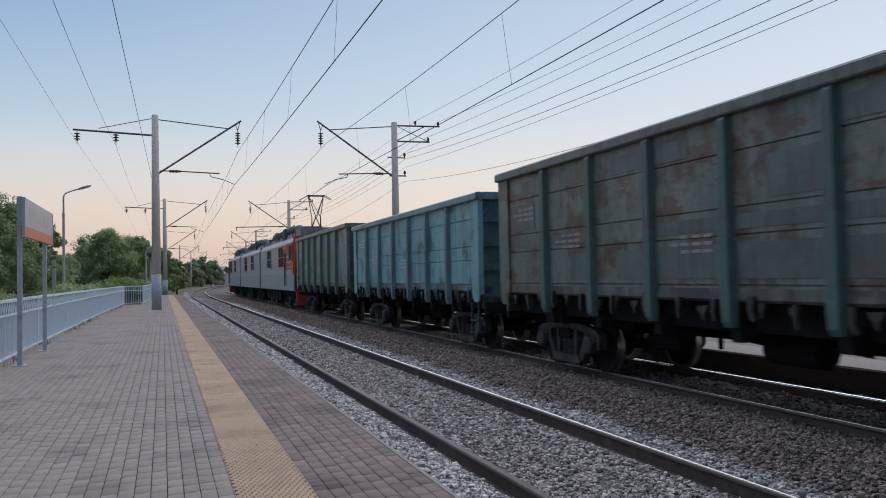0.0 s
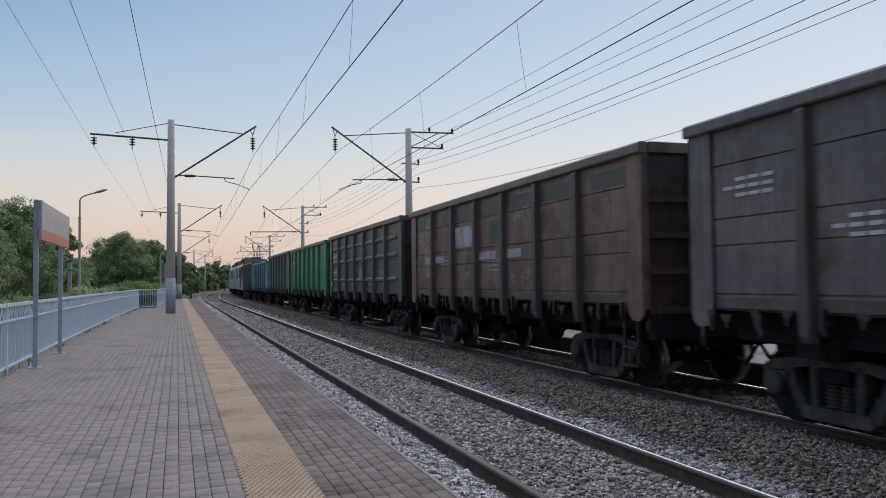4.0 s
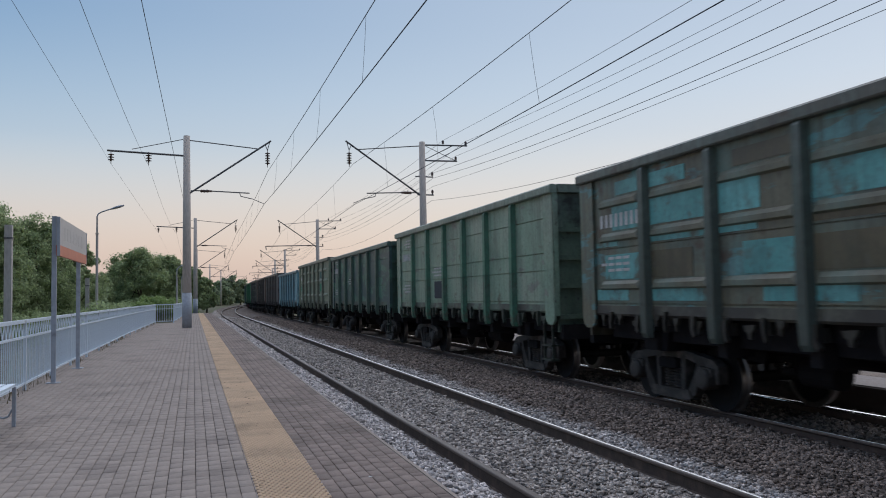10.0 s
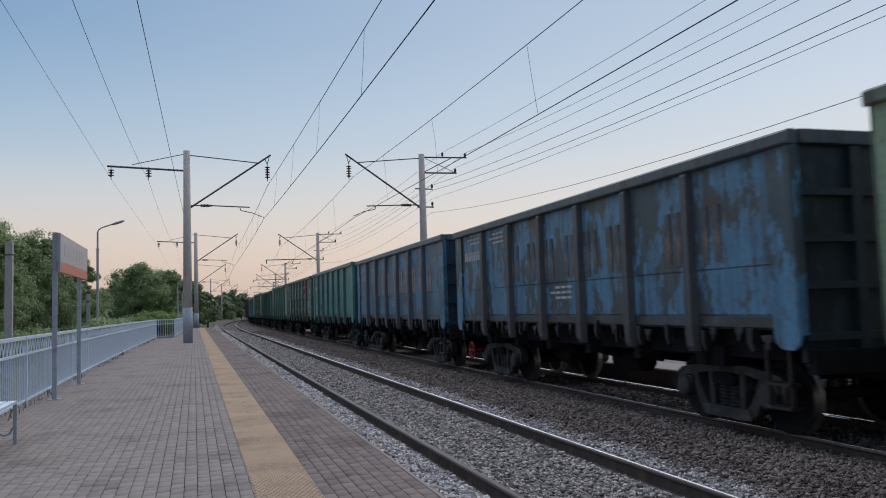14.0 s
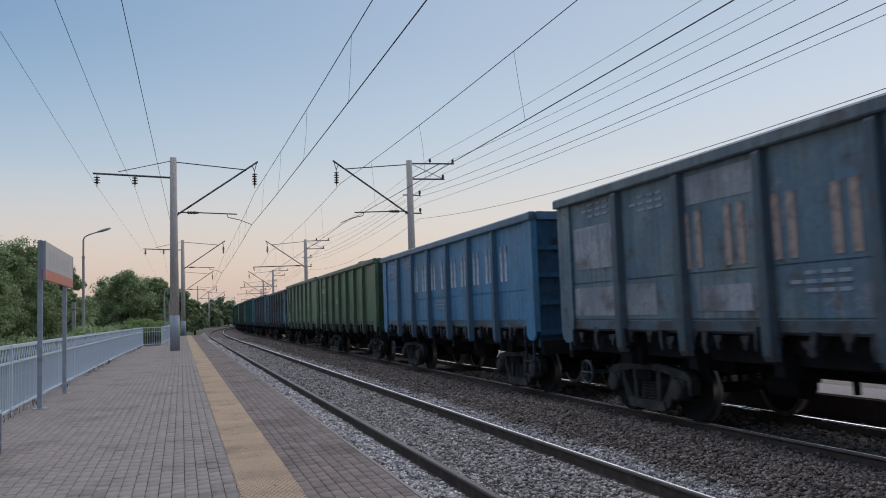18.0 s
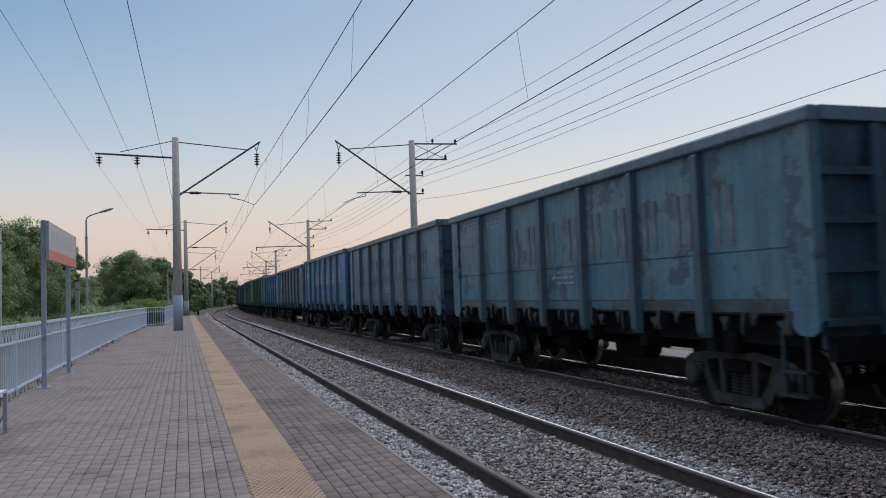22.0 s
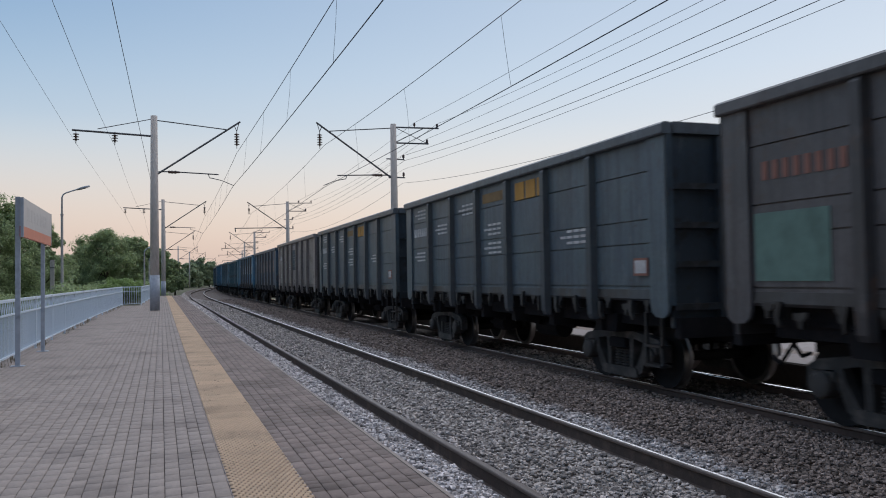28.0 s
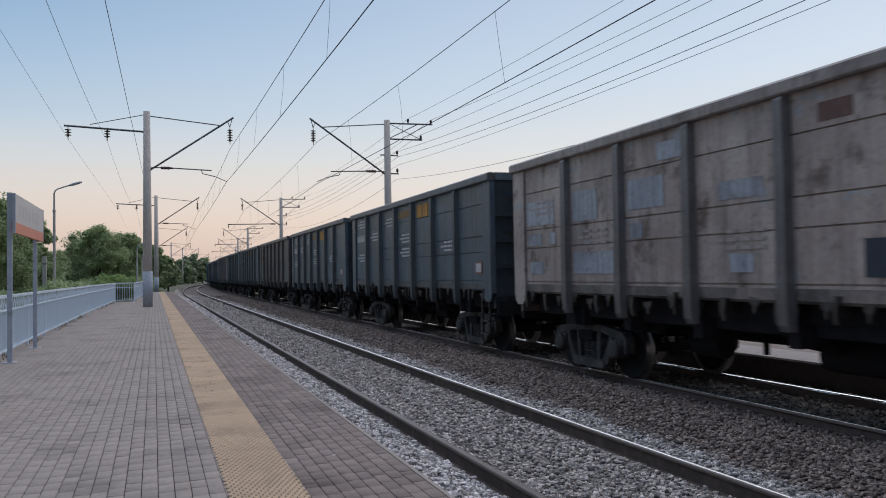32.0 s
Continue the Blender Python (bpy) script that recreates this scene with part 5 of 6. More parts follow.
    bm = bmesh.new()          # hand-brake wheel under the corner
    n = 16
    ring = [((0.2 * math.cos(k * math.tau / n)), 0.2 * math.sin(k * math.tau / n)) for k in range(n)]
    for k in range(n):
        (y0, z0), (y1, z1) = ring[k], ring[(k + 1) % n]
        rod(bm, (0, y0, z0), (0, y1, z1), 0.024, 6)
    for k in range(0, n, 4):
        rod(bm, (0, 0, 0), (0, *ring[k]), 0.018, 5)
    rod(bm, (0, 0, 0), (0.5, 0, 0), 0.03, 8)
    q["brake_wheel"] = mesh_of("brake_wheel", bm, M_BOGIE)
    return q


for spot in FAR_HOUSES:
    far_house(*spot)

KIND = {}                     # the meshes of each style and height, shared between wagons
BOGIE, UNDER = bogie_meshes(), under_meshes()
RIBS = (rib_mesh(1.36), rib_mesh(1.2))
MIRROR = Matrix.Rotation(math.pi, 4, "Z")
WHEELS = []                   # (wheelset, its wagon's number, its place along the bogie)


def painted(ob, mat):
    """Gives a piece that shares its mesh a paint of its own."""
    ob.material_slots[0].link = "OBJECT"
    ob.material_slots[0].material = mat
    return ob


def piece(name, me, parent, m=None, mat=None, label=""):
    ob = new(name, me)
    ob.parent = parent
    if m is not None:
        ob.matrix_basis = m
    if mat:
        painted(ob, mat)
    return tagged(ob, label)


def bogie(parent, y, wagon):
    b = new("bogie")
    b.empty_display_size = 0.2
    b.parent = parent
    b.matrix_basis = pose(0, y, 0)
    for m in (Matrix.Identity(4), MIRROR):
        piece("side_frame", BOGIE["side_frame"], b, m)
        for s in (-1, 1):
            piece("axle_box", BOGIE["axle_box"], b, m @ pose(0, s * 0.925, 0))
            piece("spring", BOGIE["spring"], b, m @ pose(-1.02, s * 0.11, 0))
    piece("bolster", BOGIE["bolster"], b)
    for s in (-1, 1):
        w = piece("wheelset", BOGIE["wheelset"], b, pose(0, s * 0.925, 0.478))
        WHEELS.append((w, wagon, s * 0.925))
    return b




def coal_mesh(seed, height, top):
    rnd = random.Random(seed)
    ny, nx = 27, 9
    verts, faces = [], []
    for j in range(ny):
        for i in range(nx):
            u, v = j / (ny - 1), i / (nx - 1)
            e = min(1.0, 6 * min(u, 1 - u)) * math.sin(math.pi * v) ** 0.5
            h = height * e * (0.65 + 0.5 * noise.noise((u * 4 + seed, v * 2, seed * 1.7))) + rnd.uniform(-0.03, 0.03)
            verts.append((-1.42 + 2.84 * v, -6.2 + 12.4 * u, top - 0.22 + h))
    for j in range(ny - 1):
        for i in range(nx - 1):
            k = j * nx + i
            faces.append((k, k + 1, k + 1 + nx, k + nx))
    me = soup("coal_load", verts, faces, M_COAL)
    for p in me.polygons:
        p.use_smooth = True
    return me


def flat(name, y0, y1, z0, z1, mat, parent, label="", x=-1.508, skew=0.0):
    """A painted patch or bar lying on the wall, proud of it by a few millimetres."""
    bm = bmesh.new()
    box(bm, x - 0.004, x + 0.01, y0, y1, z0, z1)
    if skew:
        for v in bm.verts:
            v.co.y += skew * (v.co.z - z0)
            v.co.z += 0.12 * skew * (v.co.y - y0)
    return part(name, bm, mat, parent, label)


def paint(name, c, rough=0.6):
    return material(name, c, rough, grain=5, stain=tuple(v * 0.55 for v in c), stain_scale=1.8, stain_lo=0.52, stain_hi=0.72, bump=0.05)


P_AMBER_DULL = paint("faded_amber_paint", (0.24, 0.15, 0.06))
P_AMBER = paint("amber_paint", (0.50, 0.26, 0.05))
P_LETTER_FADED = material("faded_letter_grey", (0.27, 0.31, 0.35), 0.6, grain=4, stain=(0.12, 0.15, 0.18), stain_scale=1.9, stain_lo=0.45, stain_hi=0.62, bump=0)
P_LETTER = material("worn_letter_white", (0.60, 0.64, 0.68), 0.6, grain=4, grain_mix=0.12, stain=(0.24, 0.28, 0.33), stain_scale=1.7, stain_lo=0.52, stain_hi=0.68, bump=0)
P_LETTER_TAN = material("worn_letter_tan", (0.25, 0.20, 0.16), 0.6, grain=4, stain=(0.075, 0.085, 0.10), stain_scale=1.9, stain_lo=0.45, stain_hi=0.62, bump=0)
P_LETTER_PEACH = material("worn_letter_peach", (0.46, 0.36, 0.32), 0.6, grain=4, stain=(0.15, 0.11, 0.10), stain_scale=2.0, stain_lo=0.5, stain_hi=0.66, bump=0)
P_RED = paint("signal_red_paint", (0.33, 0.045, 0.045))
P_DARKPANEL = paint("dark_slate_panel", (0.055, 0.075, 0.09))
P_GREENPATCH = paint("fresh_green_patch", (0.05, 0.30, 0.17))
P_PALE = paint("pale_blue_grey_patch", (0.33, 0.38, 0.45))
P_PALEBROWN = paint("pale_primer_patch", (0.36, 0.31, 0.30))
P_TEALPATCH = paint("teal_patch", (0.09, 0.22, 0.21))
P_NAVY = paint("navy_patch", (0.032, 0.042, 0.058))
P_REDTEXT = paint("rust_red_marks", (0.28, 0.13, 0.10))

LETTER_Y = (2.3, 1.42, 0.53, -0.4, -1.26, -2.07, -2.97, -3.82, -4.73)
bm = bmesh.new()              # plain upright bars stand for the big painted signs
box(bm, -1.512, -1.49, -0.065, 0.065, -0.39, 0.39)
ME_FRAME = mesh_of("painted_bar", bm, P_LETTER)
bm = bmesh.new()
box(bm, -1.512, -1.49, -0.19, 0.19, -0.075, 0.075)
ME_BARS = mesh_of("painted_bar", bm, P_LETTER)
bm = bmesh.new()              # a digit as a plain bar
box(bm, -1.512, -1.49, -0.045, 0.045, -0.11, 0.11)
ME_NUMBER = mesh_of("number_bar", bm, M_WHITE)
bm = bmesh.new()              # three lines of small unreadable print
for j, n in enumerate((3, 4, 3)):
    for k in range(n):
        box(bm, -1.512, -1.49, -0.42 + k * 0.24, -0.42 + k * 0.24 + 0.19, 0.1 - j * 0.1, 0.145 - j * 0.1)
ME_PRINT = mesh_of("small_print", bm, M_WHITE)


def marks(w, mat=None, spots=((5.1, 3.0, "n"), (5.0, 3.42, "p"), (5.2, 1.95, "p"), (1.7, 2.4, "p"))):
    for y, z, k in spots:
        if k == "n":
            for j in range(8):
                piece("number_bar", ME_NUMBER, w, pose(0, y - 0.6 + j * 0.165, z), mat)
        else:
            piece("small_print", ME_PRINT, w, pose(0, y, z), mat)


def sign(w, mat, z=2.64, skip=()):
    for k, y in enumerate(LETTER_Y):
        if k not in skip:
            for d in (-0.13, 0.13):
                piece("painted_bar", ME_FRAME, w, pose(0, y + d, z), mat)


def amber_logo(w):
    for k in range(3):
        piece("logo_block", ME_BARS, w, Matrix.Translation((0, -2.4 + k * 0.5, 3.44)) @ Matrix.Diagonal((1, 1.1, 2.3, 1)), P_AMBER, "amber painted block")
    flat("logo_band", -0.62, 0.55, 3.36, 3.56, P_AMBER_DULL, w, "faded amber painted band")
    flat("plate_frame", -5.87, -5.5, 1.74, 2.0, P_REDTEXT, w, "small dull red square", -1.546)
    flat("plate", -5.83, -5.54, 1.775, 1.965, M_WHITE, w, "white data plate", -1.552)


def patches(w, seed, mats, n, zlo=1.6, zhi=3.5, size=0.6):
    rnd = random.Random(seed)
    ys = [-HALF] + POST_Y + [HALF]
    for _ in range(n):
        b = rnd.randrange(7)
        lo, hi = ys[b] + (0.5 if b == 0 else 0.12), ys[b + 1] - (0.5 if b == 6 else 0.12)
        y0 = rnd.uniform(lo, hi - 0.25)
        y1 = min(hi, y0 + rnd.uniform(0.3, 2 * size))
        z0 = rnd.uniform(zlo, zhi - 0.3)
        z1 = min(zhi, z0 + rnd.uniform(0.25, size))
        flat("paint_patch", y0, y1, z0, z1, rnd.choice(mats), w, x=-1.504 - rnd.uniform(0, 0.004), skew=rnd.uniform(-0.05, 0.05))


def planks(w, seed, mats, share, rows=((1.66, 2.10), (2.27, 2.45), (2.61, 3.12), (3.29, 3.56)), bays=range(7)):
    """Single wall plates repainted in another coat, bay by bay between the posts."""
    rnd = random.Random(seed)
    ys = [-HALF + 0.36] + POST_Y + [HALF - 0.36]
    for b in bays:
        for z0, z1 in rows:
            if rnd.random() < share:
                y0, y1 = ys[b] + 0.13, ys[b + 1] - 0.13
                if rnd.random() < 0.45:
                    if rnd.random() < 0.5:
                        y0 += (y1 - y0) * rnd.uniform(0.2, 0.6)
                    else:
                        y1 -= (y1 - y0) * rnd.uniform(0.2, 0.6)
                flat("wall_plate", y0, y1, z0, z1, rnd.choice(mats), w, x=-1.503 - rnd.uniform(0, 0.003))


# style, height, base colour, second coat, rust from, second coat from, label, load
FLEET = [
    ("lipped", 3.86, (0.145, 0.178, 0.146), (0.12, 0.19, 0.165), 0.62, 0.55, "grey-green steel gondola wagon heaped with coal", 0.17),
    ("lipped", 3.62, (0.150, 0.275, 0.325), (0.18, 0.30, 0.345), 0.62, 0.5, "turquoise blue steel gondola wagon heaped with coal", 0.15),
    ("lipped", 3.86, (0.128, 0.140, 0.118), (0.11, 0.140, 0.122), 0.52, 0.5, "grey-green gondola wagon blotched with brown rust", 0.0),
    ("lipped", 3.84, (0.038, 0.205, 0.105), (0.036, 0.18, 0.095), 0.72, 0.55, "freshly painted bright green steel gondola wagon", 0.0),
    ("pressed", 3.88, (0.044, 0.056, 0.052), (0.055, 0.057, 0.053), 0.58, 0.5, "blackish gondola wagon with bright green paint patches", 0.0),
    ("lipped", 3.86, (0.118, 0.070, 0.058), (0.145, 0.092, 0.078), 0.50, 0.5, "rust-brown gondola wagon with pale bare patches", 0.0),
    ("lipped", 3.86, (0.090, 0.080, 0.086), (0.115, 0.10, 0.10), 0.55, 0.5, "plum-grey dusty steel gondola wagon", 0.12),
    ("lipped", 3.62, (0.170, 0.300, 0.395), (0.21, 0.335, 0.42), 0.64, 0.5, "light steel-blue gondola wagon with dark smudges", 0.10),
    ("pressed", 3.84, (0.165, 0.215, 0.150), (0.19, 0.22, 0.16), 0.68, 0.5, "khaki green gondola wagon with stamped wall ribs", 0.0),
    ("lipped", 3.72, (0.055, 0.122, 0.098), (0.075, 0.145, 0.115), 0.62, 0.5, "green gondola wagon blotched with dark teal", 0.10),
    ("lipped", 3.88, (0.170, 0.262, 0.195), (0.205, 0.275, 0.21), 0.60, 0.5, "pale sage green gondola wagon with green posts", 0.0),
    ("pressed", 3.86, (0.115, 0.112, 0.078), (0.10, 0.13, 0.105), 0.58, 0.5, "brown gondola wagon patched in turquoise and khaki", 0.06),
    ("lipped", 3.88, (0.066, 0.205, 0.212), (0.085, 0.215, 0.215), 0.68, 0.5, "teal green steel gondola wagon with a dark square", 0.0),
    ("lettered", 3.80, (0.052, 0.115, 0.190), (0.075, 0.12, 0.175), 0.58, 0.5, "worn blue gondola wagon with peeling tan signs", 0.26),
    ("lettered", 3.72, (0.045, 0.068, 0.095), (0.06, 0.075, 0.09), 0.55, 0.48, "dark navy gondola wagon with peeling sky-blue patches", 0.24),
    ("lipped", 3.86, (0.150, 0.235, 0.140), (0.18, 0.25, 0.16), 0.70, 0.5, "olive green gondola wagon with a diagonal brace", 0.30),
    ("lettered", 3.82, (0.075, 0.165, 0.085), (0.095, 0.175, 0.095), 0.68, 0.5, "grass green gondola wagon heaped with coal", 0.34),
    ("lettered", 3.72, (0.062, 0.200, 0.395), (0.078, 0.20, 0.365), 0.68, 0.5, "clean bright blue gondola wagon with white signs", 0.12),
    ("lettered", 3.77, (0.095, 0.142, 0.212), (0.15, 0.18, 0.225), 0.57, 0.5, "faded grey-blue gondola wagon with worn tan signs", 0.0),
    ("lettered", 3.86, (0.052, 0.180, 0.345), (0.07, 0.18, 0.32), 0.64, 0.5, "bright blue steel gondola wagon with white signs", 0.0),
    ("lettered", 3.80, (0.088, 0.160, 0.252), (0.12, 0.185, 0.265), 0.57, 0.5, "dusty grey-blue gondola wagon with faded signs", 0.0),
    ("lettered", 3.72, (0.080, 0.175, 0.255), (0.11, 0.19, 0.25), 0.58, 0.5, "scuffed blue gondola wagon with grey signs", 0.0),
    ("lettered", 3.76, (0.045, 0.165, 0.310), (0.06, 0.17, 0.31), 0.57, 0.5, "vivid blue gondola wagon with brown posts", 0.0),
    ("lettered", 3.78, (0.034, 0.078, 0.150), (0.045, 0.075, 0.125), 0.55, 0.5, "navy blue gondola wagon with worn white signs", 0.0),
    ("lipped", 3.88, (0.155, 0.138, 0.136), (0.195, 0.175, 0.170), 0.64, 0.5, "pale dusty grey gondola wagon with a slate panel", 0.0),
    ("lipped", 3.88, (0.056, 0.066, 0.091), (0.070, 0.080, 0.100), 0.70, 0.5, "dark slate gondola wagon with amber blocks", 0.0),
    ("lipped", 3.89, (0.056, 0.066, 0.091), (0.067, 0.078, 0.100), 0.70, 0.5, "dark slate gondola wagon with amber blocks", 0.0),
    ("lipped", 3.89, (0.055, 0.053, 0.057), (0.068, 0.064, 0.067), 0.60, 0.5, "sooty grey gondola wagon with red marks", 0.0),
    ("lipped", 3.89, (0.057, 0.069, 0.096), (0.067, 0.079, 0.104), 0.70, 0.5, "blue-grey slate gondola wagon with amber blocks", 0.0),
    ("lipped", 3.88, (0.057, 0.068, 0.094), (0.069, 0.079, 0.104), 0.70, 0.5, "blue-grey slate gondola wagon with amber blocks", 0.0),
    ("lipped", 3.87, (0.245, 0.198, 0.178), (0.275, 0.232, 0.212), 0.56, 0.5, "rusty grey-brown gondola wagon with pale blue patches", 0.0),
]
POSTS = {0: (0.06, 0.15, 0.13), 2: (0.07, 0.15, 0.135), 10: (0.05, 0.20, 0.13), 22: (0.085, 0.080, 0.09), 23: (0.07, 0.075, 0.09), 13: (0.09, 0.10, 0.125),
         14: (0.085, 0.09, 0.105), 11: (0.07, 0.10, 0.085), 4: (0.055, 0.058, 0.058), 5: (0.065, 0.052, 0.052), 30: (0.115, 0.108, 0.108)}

# colour, threshold, scale and stretch of the older coat that shows through
CHIPS = {2: ((0.135, 0.080, 0.062), 0.55, 1.3, (1, 0.7, 1.5)), 4: ((0.04, 0.26, 0.15), 0.64, 1.4, (1, 1, 1.6)), 5: ((0.30, 0.255, 0.245), 0.56, 0.9, (1, 0.7, 1.2)),
         7: ((0.11, 0.19, 0.20), 0.60, 1.5, (1, 1, 0.8)), 9: ((0.050, 0.088, 0.108), 0.47, 1.2, (1, 0.6, 1.4)), 11: ((0.13, 0.33, 0.34), 0.56, 1.0, (1, 0.7, 2.2)),
         10: ((0.26, 0.27, 0.24), 0.62, 1.5, (1, 0.8, 2.0)), 13: ((0.10, 0.28, 0.45), 0.475, 1.7, (1, 1.2, 0.8)), 14: ((0.11, 0.31, 0.50), 0.475, 1.3, (1, 1.3, 0.6)),
         18: ((0.26, 0.29, 0.34), 0.59, 1.3, (1, 0.8, 1.2)), 20: ((0.080, 0.100, 0.122), 0.58, 1.6, (1, 1, 1)), 21: ((0.045, 0.10, 0.17), 0.58, 1.4, (1, 1, 1)),
         22: ((0.10, 0.115, 0.14), 0.60, 1.5, (1, 1, 0.8)), 23: ((0.11, 0.19, 0.29), 0.60, 2.2, (1, 1, 1)), 30: ((0.32, 0.36, 0.41), 0.62, 1.2, (1, 0.7, 1.6)),
         27: ((0.09, 0.075, 0.072), 0.60, 1.2, (1, 0.8, 1.5)), 24: ((0.12, 0.088, 0.075), 0.58, 1.3, (1, 0.8, 1.3)), 1: ((0.085, 0.15, 0.165), 0.58, 1.4, (1, 1, 0.7)), 0: ((0.09, 0.085, 0.07), 0.56, 1.3, (1, 1, 0.8))}


def fresh(c):
    """Lifts a listed colour; blues lean to cyan."""
    k = 1.48
    return (c[0] * k * 0.85, c[1] * k * 1.06, c[2] * k) if c[2] > 1.3 * c[0] else tuple(v * k for v in c)


def gondola(i):
    style, top, base, worn, rust_lo, worn_lo, label, load = FLEET[i]
    base, worn = (fresh(base), fresh(worn)) if style != "lettered" else (tuple(0.9 * v for v in fresh(base)), tuple(0.9 * v for v in fresh(worn)))
    if (style, top) not in KIND:
        KIND[style, top] = wagon_meshes(style, top)
    q = KIND[style, top]
    w = thing("gondola_wagon", label, "wagon", "wagons of the goods train")
    mat = wagon_paint("wagon_paint", base, worn, rust_lo=rust_lo, worn_lo=worn_lo, seed=i, chips=CHIPS.get(i))
    # posts without a listed colour: wall paint darkened to carry their sides' shade
    post_mat = wagon_paint("post_colour_and_shade", POSTS[i], tuple(c * 1.25 for c in POSTS[i]), rust_lo=0.58, seed=i + 40) if i in POSTS else wagon_paint("post_colour_and_shade", tuple(c * 0.54 for c in base), tuple(c * 0.54 for c in worn), rust_lo=rust_lo - 0.02, seed=i + 40)
    rail_mat = wagon_paint("wagon_rail", tuple(0.5 * c + 0.06 for c in base), tuple(0.6 * c + 0.05 for c in worn), rust_lo=0.58, seed=i + 80)
    # hooks, lugs and steps: grimy body colour, lowered further as underbody shade
    hook = wagon_paint("hatch_grime_shaded", tuple(0.19 * c + 0.01 for c in base), (0.026, 0.024, 0.023), rust=(0.028, 0.023, 0.021), rust_lo=0.5, seed=i + 20)
    # ends: body paint halved, with the shade of the wagon gap in it
    dark = wagon_paint("wagon_end_shaded", tuple(0.5 * c + 0.006 for c in base), tuple(0.45 * c + 0.01 for c in base), rust=(0.03, 0.024, 0.021), seed=i + 30)
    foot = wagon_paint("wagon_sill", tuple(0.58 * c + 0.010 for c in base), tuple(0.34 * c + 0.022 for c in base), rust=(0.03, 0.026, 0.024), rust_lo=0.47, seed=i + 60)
    for m in (Matrix.Identity(4), MIRROR):
        piece("side_wall", q["side_wall"], w, m, mat)
        piece("top_rail", q["top_rail"], w, m, rail_mat)
        if style == "pressed":
            for z in (1.82, 2.62, 3.20):
                for k in range(7):
                    piece("wall_rib", RIBS[k in (0, 6)], w, m @ pose(0, -5.1 + 1.7 * k + (0.02 if k == 0 else -0.02 if k == 6 else 0), z), mat)
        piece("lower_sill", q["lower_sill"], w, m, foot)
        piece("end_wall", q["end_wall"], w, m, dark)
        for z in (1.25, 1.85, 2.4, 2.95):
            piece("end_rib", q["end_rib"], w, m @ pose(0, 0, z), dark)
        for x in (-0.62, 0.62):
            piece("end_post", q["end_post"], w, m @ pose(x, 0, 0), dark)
        piece("end_rail", q["end_rail"], w, m, rail_mat)
        piece("headstock", q["headstock"], w, m)
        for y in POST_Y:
            piece("post", q["post"], w, m @ pose(0, y, 0), post_mat)
        piece("corner_plate", q["corner_plate"], w, m, mat)
        piece("coupler", UNDER["coupler"], w, m)
        piece("step", UNDER["step"], w, m @ pose(-1.46, -HALF + 0.5, 0), hook)
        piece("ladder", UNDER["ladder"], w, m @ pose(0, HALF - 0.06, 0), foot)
    for m in (Matrix.Diagonal((-1, 1, 1, 1)),):
        piece("corner_plate", q["corner_plate"], w, m, mat)
        piece("corner_plate", q["corner_plate"], w, MIRROR @ m, mat)
    for k in range(14):           # hatch hooks and lugs along the platform side
        y = -5.65 + k * 0.87
        lean = math.sin(i * 3.1 + k * 5.7)
        y += 0.12 if min(abs(y - p) for p in POST_Y) < 0.15 else 0
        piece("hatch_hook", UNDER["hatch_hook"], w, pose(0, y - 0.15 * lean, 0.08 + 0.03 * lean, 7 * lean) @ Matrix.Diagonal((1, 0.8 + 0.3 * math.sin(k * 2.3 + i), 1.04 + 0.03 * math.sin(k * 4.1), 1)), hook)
    for k in range(22):
        wob = math.sin(i * 1.7 + k * 3.9)
        y = -5.75 + k * 0.545 + 0.1 * wob
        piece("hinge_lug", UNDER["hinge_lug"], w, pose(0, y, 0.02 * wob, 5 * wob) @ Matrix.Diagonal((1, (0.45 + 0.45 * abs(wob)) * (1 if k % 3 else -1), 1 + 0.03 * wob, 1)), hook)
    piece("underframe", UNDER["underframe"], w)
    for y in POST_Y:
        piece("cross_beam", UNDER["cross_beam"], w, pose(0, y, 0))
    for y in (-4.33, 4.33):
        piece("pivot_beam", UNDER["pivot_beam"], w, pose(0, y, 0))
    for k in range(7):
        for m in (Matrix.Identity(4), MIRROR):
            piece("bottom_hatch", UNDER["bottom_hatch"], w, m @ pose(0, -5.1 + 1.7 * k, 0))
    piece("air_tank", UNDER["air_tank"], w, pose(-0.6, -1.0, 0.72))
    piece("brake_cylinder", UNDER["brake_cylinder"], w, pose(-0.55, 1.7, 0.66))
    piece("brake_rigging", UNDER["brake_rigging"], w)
    bogie(w, 4.33, i)
    bogie(w, -4.33, i)
    piece("coal_load", coal_mesh(i, 2.8 * load if load else 0.15, top - (0.1 if load else 0.3)), w)
    if i in (3, 13, 14, 17, 18, 19, 22):
        piece("brake_wheel", UNDER["brake_wheel"], w, pose(-1.35, 5.85, 0.62), P_RED if i in (3, 14) else foot, "spoked hand-brake wheel")
    return w


WAGONS = [gondola(i) for i in range(31)]
W = WAGONS
for i in (3, 9, 10, 12, 15, 16, 24):
    marks(W[i])
for i in (4, 8, 11):
    marks(W[i], None, ((5.1, 2.95, "n"), (5.2, 2.2, "p")))
for i in (0, 1, 2, 5, 6, 7, 30):
    marks(W[i], P_PALEBROWN if i in (2, 5, 30) else None, ((5.2, 2.9, "p"), (3.4, 2.3, "p"), (-0.1, 2.1, "p")))
